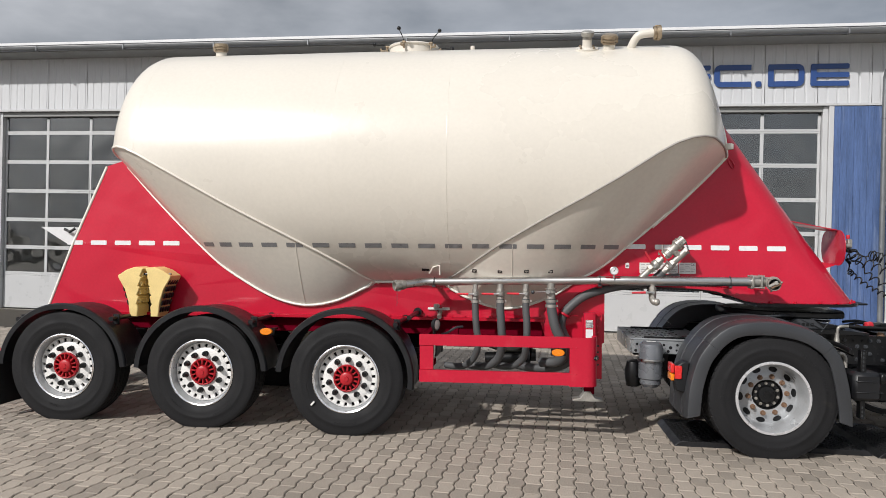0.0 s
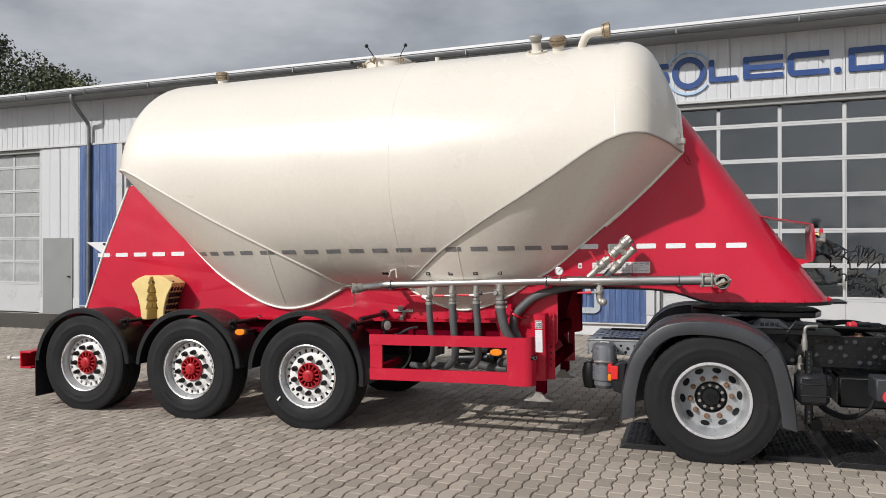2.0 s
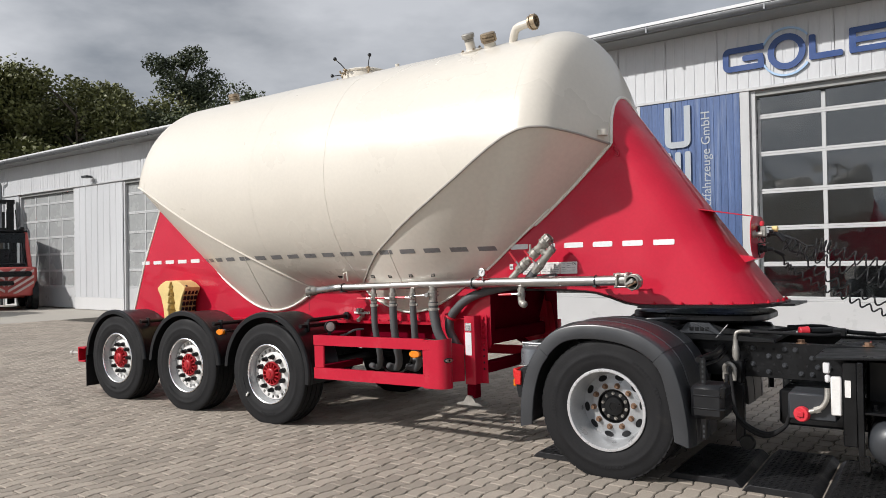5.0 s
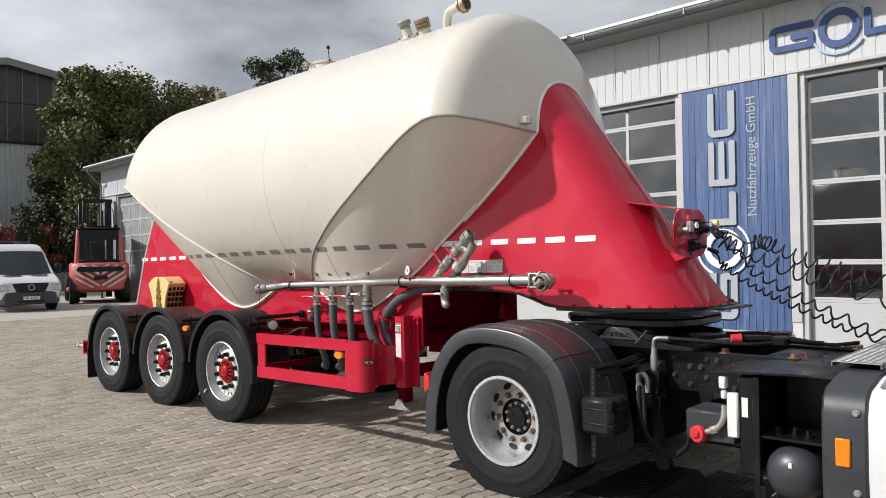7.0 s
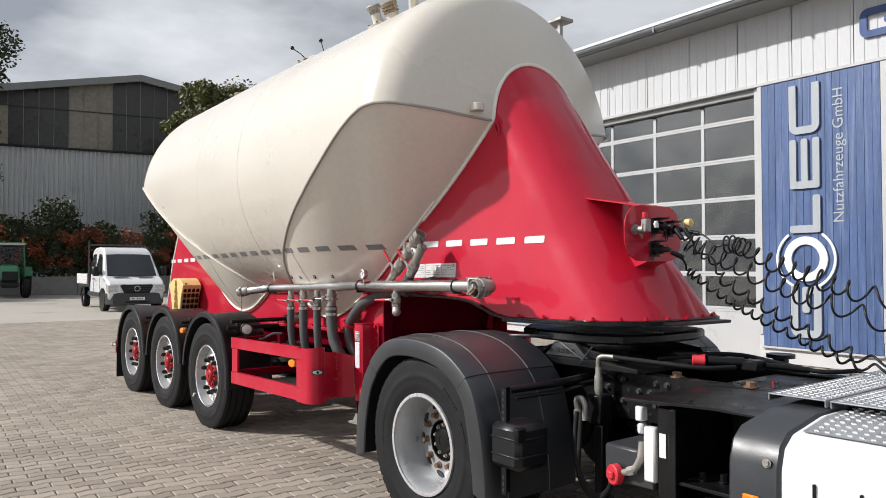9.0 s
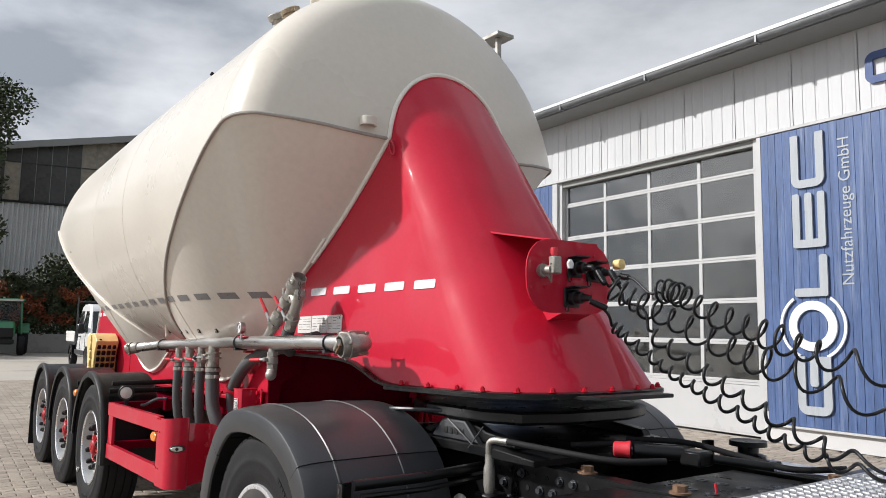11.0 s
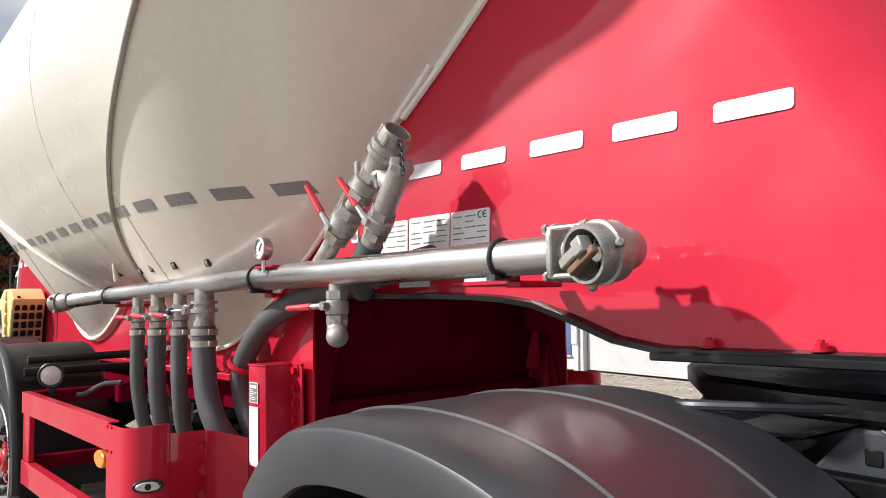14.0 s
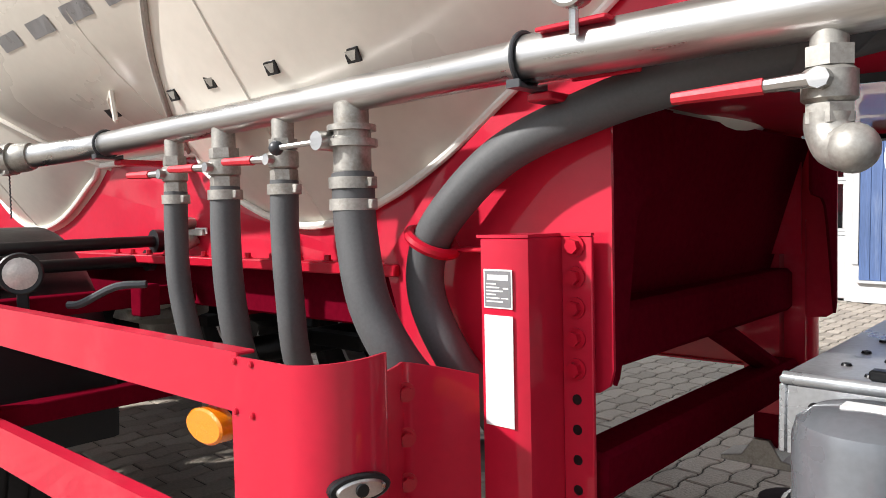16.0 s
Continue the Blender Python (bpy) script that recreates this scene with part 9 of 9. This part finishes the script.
for sy in (-1, 1):
    part("cab_post", tube(B(), [(1.18, sy * 0.86, 1.58), (0.98, sy * 0.80, 2.4), (0.80, sy * 0.76, 2.92), (0.55, sy * 0.74, 3.0)], 0.075, 10), LIFT_RED, lift); part("cab_post", tube(B(), [(-0.75, sy * 0.84, 0.9), (-0.80, sy * 0.82, 2.0), (-0.60, sy * 0.76, 2.98)], 0.05, 8), BLACK, lift)
    bm = B(); grid_mesh(bm, [[(1.02, sy * 0.84, 1.6), (-0.7, sy * 0.84, 1.0)], [(0.82, sy * 0.76, 2.88), (-0.6, sy * 0.76, 2.88)]]); part("cab_glass", bm, CARGLASS, lift, smooth=0)
    part("cab_door", box(B(), -0.72, 0.95, min(sy * 0.83, sy * 0.88), max(sy * 0.83, sy * 0.88), 1.0, 1.5, 0.02), BLACK, lift)
    round_wheel(lift, 0.95, sy * 0.92, 0.50, 0.50, 0.36, CAST, 0.5); round_wheel(lift, -1.45, sy * 1.0, 0.60, 0.60, 0.46, CAST, 0.5)
    part("wheel_arch", cyl(B(), (0.95, sy * 0.9, 0.52), (0.95, sy * 1.108, 0.52), 0.60, seg=28), BLACK, lift)
    part("work_light", box(B(), 0.86, 0.96, sy * 0.62 - 0.09, sy * 0.62 + 0.09, 3.03, 3.17, 0.03), BLACK, lift)
part("cab_roof", box(B(), -0.75, 0.88, -0.84, 0.84, 2.96, 3.06, 0.04), BLACK, lift)
part("roof_visor", prism(B(), [(0.80, 2.96), (0.90, 2.94), (0.98, 2.55), (0.93, 2.55)], -0.74, 0.74, "y", 0.01), BLACK, lift)
bm = B(); grid_mesh(bm, [[(1.14, -0.76, 1.62), (1.14, 0.76, 1.62)], [(0.92, -0.72, 2.90), (0.92, 0.72, 2.90)]]); part("rear_window", bm, CARGLASS, lift, smooth=0)
part("dashboard", box(B(), 0.55, 1.05, -0.76, 0.76, 1.60, 1.74, 0.03), BLACK, lift)
part("seat", box(box(B(), -0.3, 0.25, -0.28, 0.28, 1.3, 1.5, 0.05), 0.2, 0.36, -0.26, 0.26, 1.4, 2.3, 0.06), BLACK, lift)
bm = B(); tube(bm, [(-0.62, -0.1, 1.2), (-0.45, 0.0, 1.9)], 0.03, 8); tube(bm, [(-0.45 + 0.05 * math.cos(math.tau * k / 16), 0.2 * math.sin(math.tau * k / 16), 1.9 + 0.19 * math.cos(math.tau * k / 16)) for k in range(16)], 0.018, 6, True); part("steering_wheel", bm, BLACK, lift)
bm = B()
for sy in (-1, 1):
    box(bm, -2.05, -1.80, min(sy * 0.42, sy * 0.66), max(sy * 0.42, sy * 0.66), 0.1, 4.35, 0.01); box(bm, -1.79, -1.62, min(sy * 0.38, sy * 0.5), max(sy * 0.38, sy * 0.5), 0.1, 4.3, 0.01)
    tube(bm, [(-1.72, sy * 0.28, 0.5), (-1.72, sy * 0.28, 3.9)], 0.05, 8); tube(bm, [(-1.60, sy * 0.75, 0.9), (-1.55, sy * 0.78, 2.5), (-1.62, sy * 0.7, 4.0)], 0.018, 6)
box(bm, -2.07, -1.78, -0.7, 0.7, 4.25, 4.42, 0.01); box(bm, -2.05, -1.82, -0.66, 0.66, 3.1, 3.25, 0.01); box(bm, -2.2, -2.06, -0.95, 0.95, 0.6, 1.3, 0.01)
part("mast", bm, BLACK, lift, "black lifting mast")
part("beacon", lathe(B(), [(0.06, 3.06), (0.06, 3.12), (0.05, 3.22), (0, 3.24)], (0.6, -0.5, 0), "z", 12), AMBER, lift)

# small green tractor by the wall
gt = thing("compact_tractor", "small green compact tractor with a glazed cab", "tractor", pose(-38.2, 2.6, 0, 0, 0, -6) @ Matrix.Scale(1.2, 4))
bm = B(); prism(bm, [(1.5, 0.75), (1.55, 1.15), (1.35, 1.38), (0.3, 1.45), (0.3, 0.75)], -0.36, 0.36, "y", 0.08); part("bonnet", bm, GREEN, gt)
bm = B(); box(bm, 1.52, 1.58, -0.30, 0.30, 0.75, 1.15, 0.02); part("grille", bm, BLACK, gt)
bm = B(); box(bm, -1.2, 1.2, -0.3, 0.3, 0.45, 0.78, 0.03); box(bm, 1.5, 1.75, -0.35, 0.35, 0.5, 0.66, 0.02); part("chassis", bm, BLACK, gt)
for sy in (-1, 1):
    for x, a in ((0.3, 0.2), (-1.0, -0.95)):
        part("cab_post", tube(B(), [(x, sy * 0.62, 0.9), (a, sy * 0.58, 2.3)], 0.04, 8), GREEN, gt)
    bm = B(); grid_mesh(bm, [[(0.3, sy * 0.62, 1.0), (-1.0, sy * 0.62, 1.0)], [(0.2, sy * 0.58, 2.25), (-0.95, sy * 0.58, 2.25)]]); part("cab_glass", bm, CARGLASS, gt, smooth=0)
    round_wheel(gt, -0.75, sy * 0.72, 0.62, 0.62, 0.40, YELLOW, 0.5); round_wheel(gt, 1.05, sy * 0.62, 0.40, 0.40, 0.26, YELLOW, 0.5)
    bm = B(); prism(bm, [(-1.3, 0.9), (-1.15, 1.25), (-0.75, 1.36), (-0.3, 1.25), (-0.1, 0.95), (-0.2, 0.9), (-0.75, 1.28), (-1.2, 0.9)], min(sy * 0.52, sy * 0.95), max(sy * 0.52, sy * 0.95), "y"); part("mudguard", bm, GREEN, gt)
bm = B(); grid_mesh(bm, [[(0.32, -0.58, 1.45), (0.32, 0.58, 1.45)], [(0.22, -0.55, 2.25), (0.22, 0.55, 2.25)]]); part("cab_glass", bm, CARGLASS, gt, smooth=0)
bm = B(); box(bm, -1.1, 0.42, -0.70, 0.70, 2.28, 2.42, 0.05); part("cab_roof", bm, GREEN, gt)
bm = B(); box(bm, 0.42, 0.46, -0.62, 0.62, 2.30, 2.38, 0.01); part("light_bar", bm, LENS, gt)
part("seat", box(B(), -0.7, -0.2, -0.25, 0.25, 0.9, 1.5, 0.06), BLACK, gt)
part("beacon", lathe(B(), [(0.05, 2.42), (0.05, 2.5), (0.03, 2.58), (0, 2.58)], (-0.2, 0.55, 0), "z", 12), AMBER, gt)

# ---- interlocking concrete pavers, laid square to the hall ----
PAVE = pose(4.0, 7.85, 0, 0, 0, -3.3)
PW, PL, PG = 0.122, 0.222, 0.0042
pavement = thing("pavement", "grey-brown interlocking concrete pavers of the yard", "pavement", PAVE, kind="structure")
bed = B(); grid_mesh(bed, [[(-20.5, -17.5, -0.0085), (5.5, -17.5, -0.0085)], [(-20.5, -0.05, -0.0085), (5.5, -0.05, -0.0085)]])
part("joint_sand", bed, JOINT, pavement, smooth=0)


def wave(v):
    """Sideways swing of the long joints along the yard."""
    f = (v / PL) % 1.0
    return 0.017 * lerp_table([(0, 0), (0.16, 0.0), (0.36, 1.0), (0.64, 1.0), (0.84, 0.0), (1, 0)], f)


def paver_outline(shift):
    vs = [0.0, 0.16, 0.36, 0.64, 0.84, 1.0] if shift == 0 else [0.0, 0.14, 0.34, 0.66, 0.86, 1.0]
    left = [(wave(f * PL + shift * PL), f * PL) for f in vs]
    return [(u + PW, v) for u, v in left] + [(u, v) for u, v in left[::-1]]


def paver_verts(outline):
    cx, cy = sum(u for u, v in outline) / len(outline), sum(v for u, v in outline) / len(outline)
    def ring(d, z):
        out = []
        for u, v in outline:
            du, dv = cx - u, cy - v
            out.append((u + math.copysign(min(d, abs(du)), du), v + (math.copysign(min(d, abs(dv)), dv) if v < 0.001 or v > PL - 0.001 else 0), z))
        return out
    return ring(PG + 0.007, 0.0), ring(PG, -0.005), ring(PG, -0.011)


OUT = [paver_verts(paver_outline(s)) for s in (0.0, 0.5)]
n = len(OUT[0][0])
FACES = [tuple(range(n))] + [(i, n + i, n + (i + 1) % n, (i + 1) % n) for i in range(n)] + [(n + i, 2 * n + i, 2 * n + (i + 1) % n, n + (i + 1) % n) for i in range(n)]
single = []
for rings in OUT:
    me = bpy.data.meshes.new("paver")
    me.from_pydata([p for r in rings for p in r], [], [f[::-1] for f in FACES])
    me.materials.append(PAVER)
    single.append(me)
rnd = random.Random(5)
verts, faces, count = [], [], 0
nu, nv = int(26.0 / PW), int(17.4 / PL)
for i in range(nu):
    par = i % 2
    for j in range(nv):
        u, v = -20.5 + i * PW, -17.45 + (j + 0.5 * par) * PL
        wx, wy = u + 4.0, v + 7.85
        if wy > 4.5 and wx < -6 or wx < -12.5 and wy < -3.4 or wy < -5.4 and wx < -3.2:
            continue
        dz, tx, ty = rnd.uniform(-0.0016, 0.0016), rnd.uniform(-0.008, 0.008), rnd.uniform(-0.008, 0.008)
        if 0.1 < wx < 3.6 and -2.95 < wy < -1.02 and count < 300:
            ob = bpy.data.objects.new("paver", single[par])
            scene.collection.objects.link(ob)
            ob.parent = pavement
            ob.matrix_basis = Matrix.Translation((u, v, dz)) @ Matrix.Rotation(tx * 0.6, 4, "X") @ Matrix.Rotation(ty * 0.6, 4, "Y")
            count += 1
        else:
            b = len(verts)
            for r in OUT[par]:
                for x, y, z in r:
                    verts.append((u + x, v + y, z + dz + (y - PL / 2) * tx + (x - PW / 2) * ty))
            faces.extend(tuple(b + k for k in f[::-1]) for f in FACES)
me = bpy.data.meshes.new("pavers")
me.from_pydata(verts, [], faces)
me.materials.append(PAVER)
rest = new("pavers", me)
rest.parent = pavement
tagged(rest, kind="stuff")
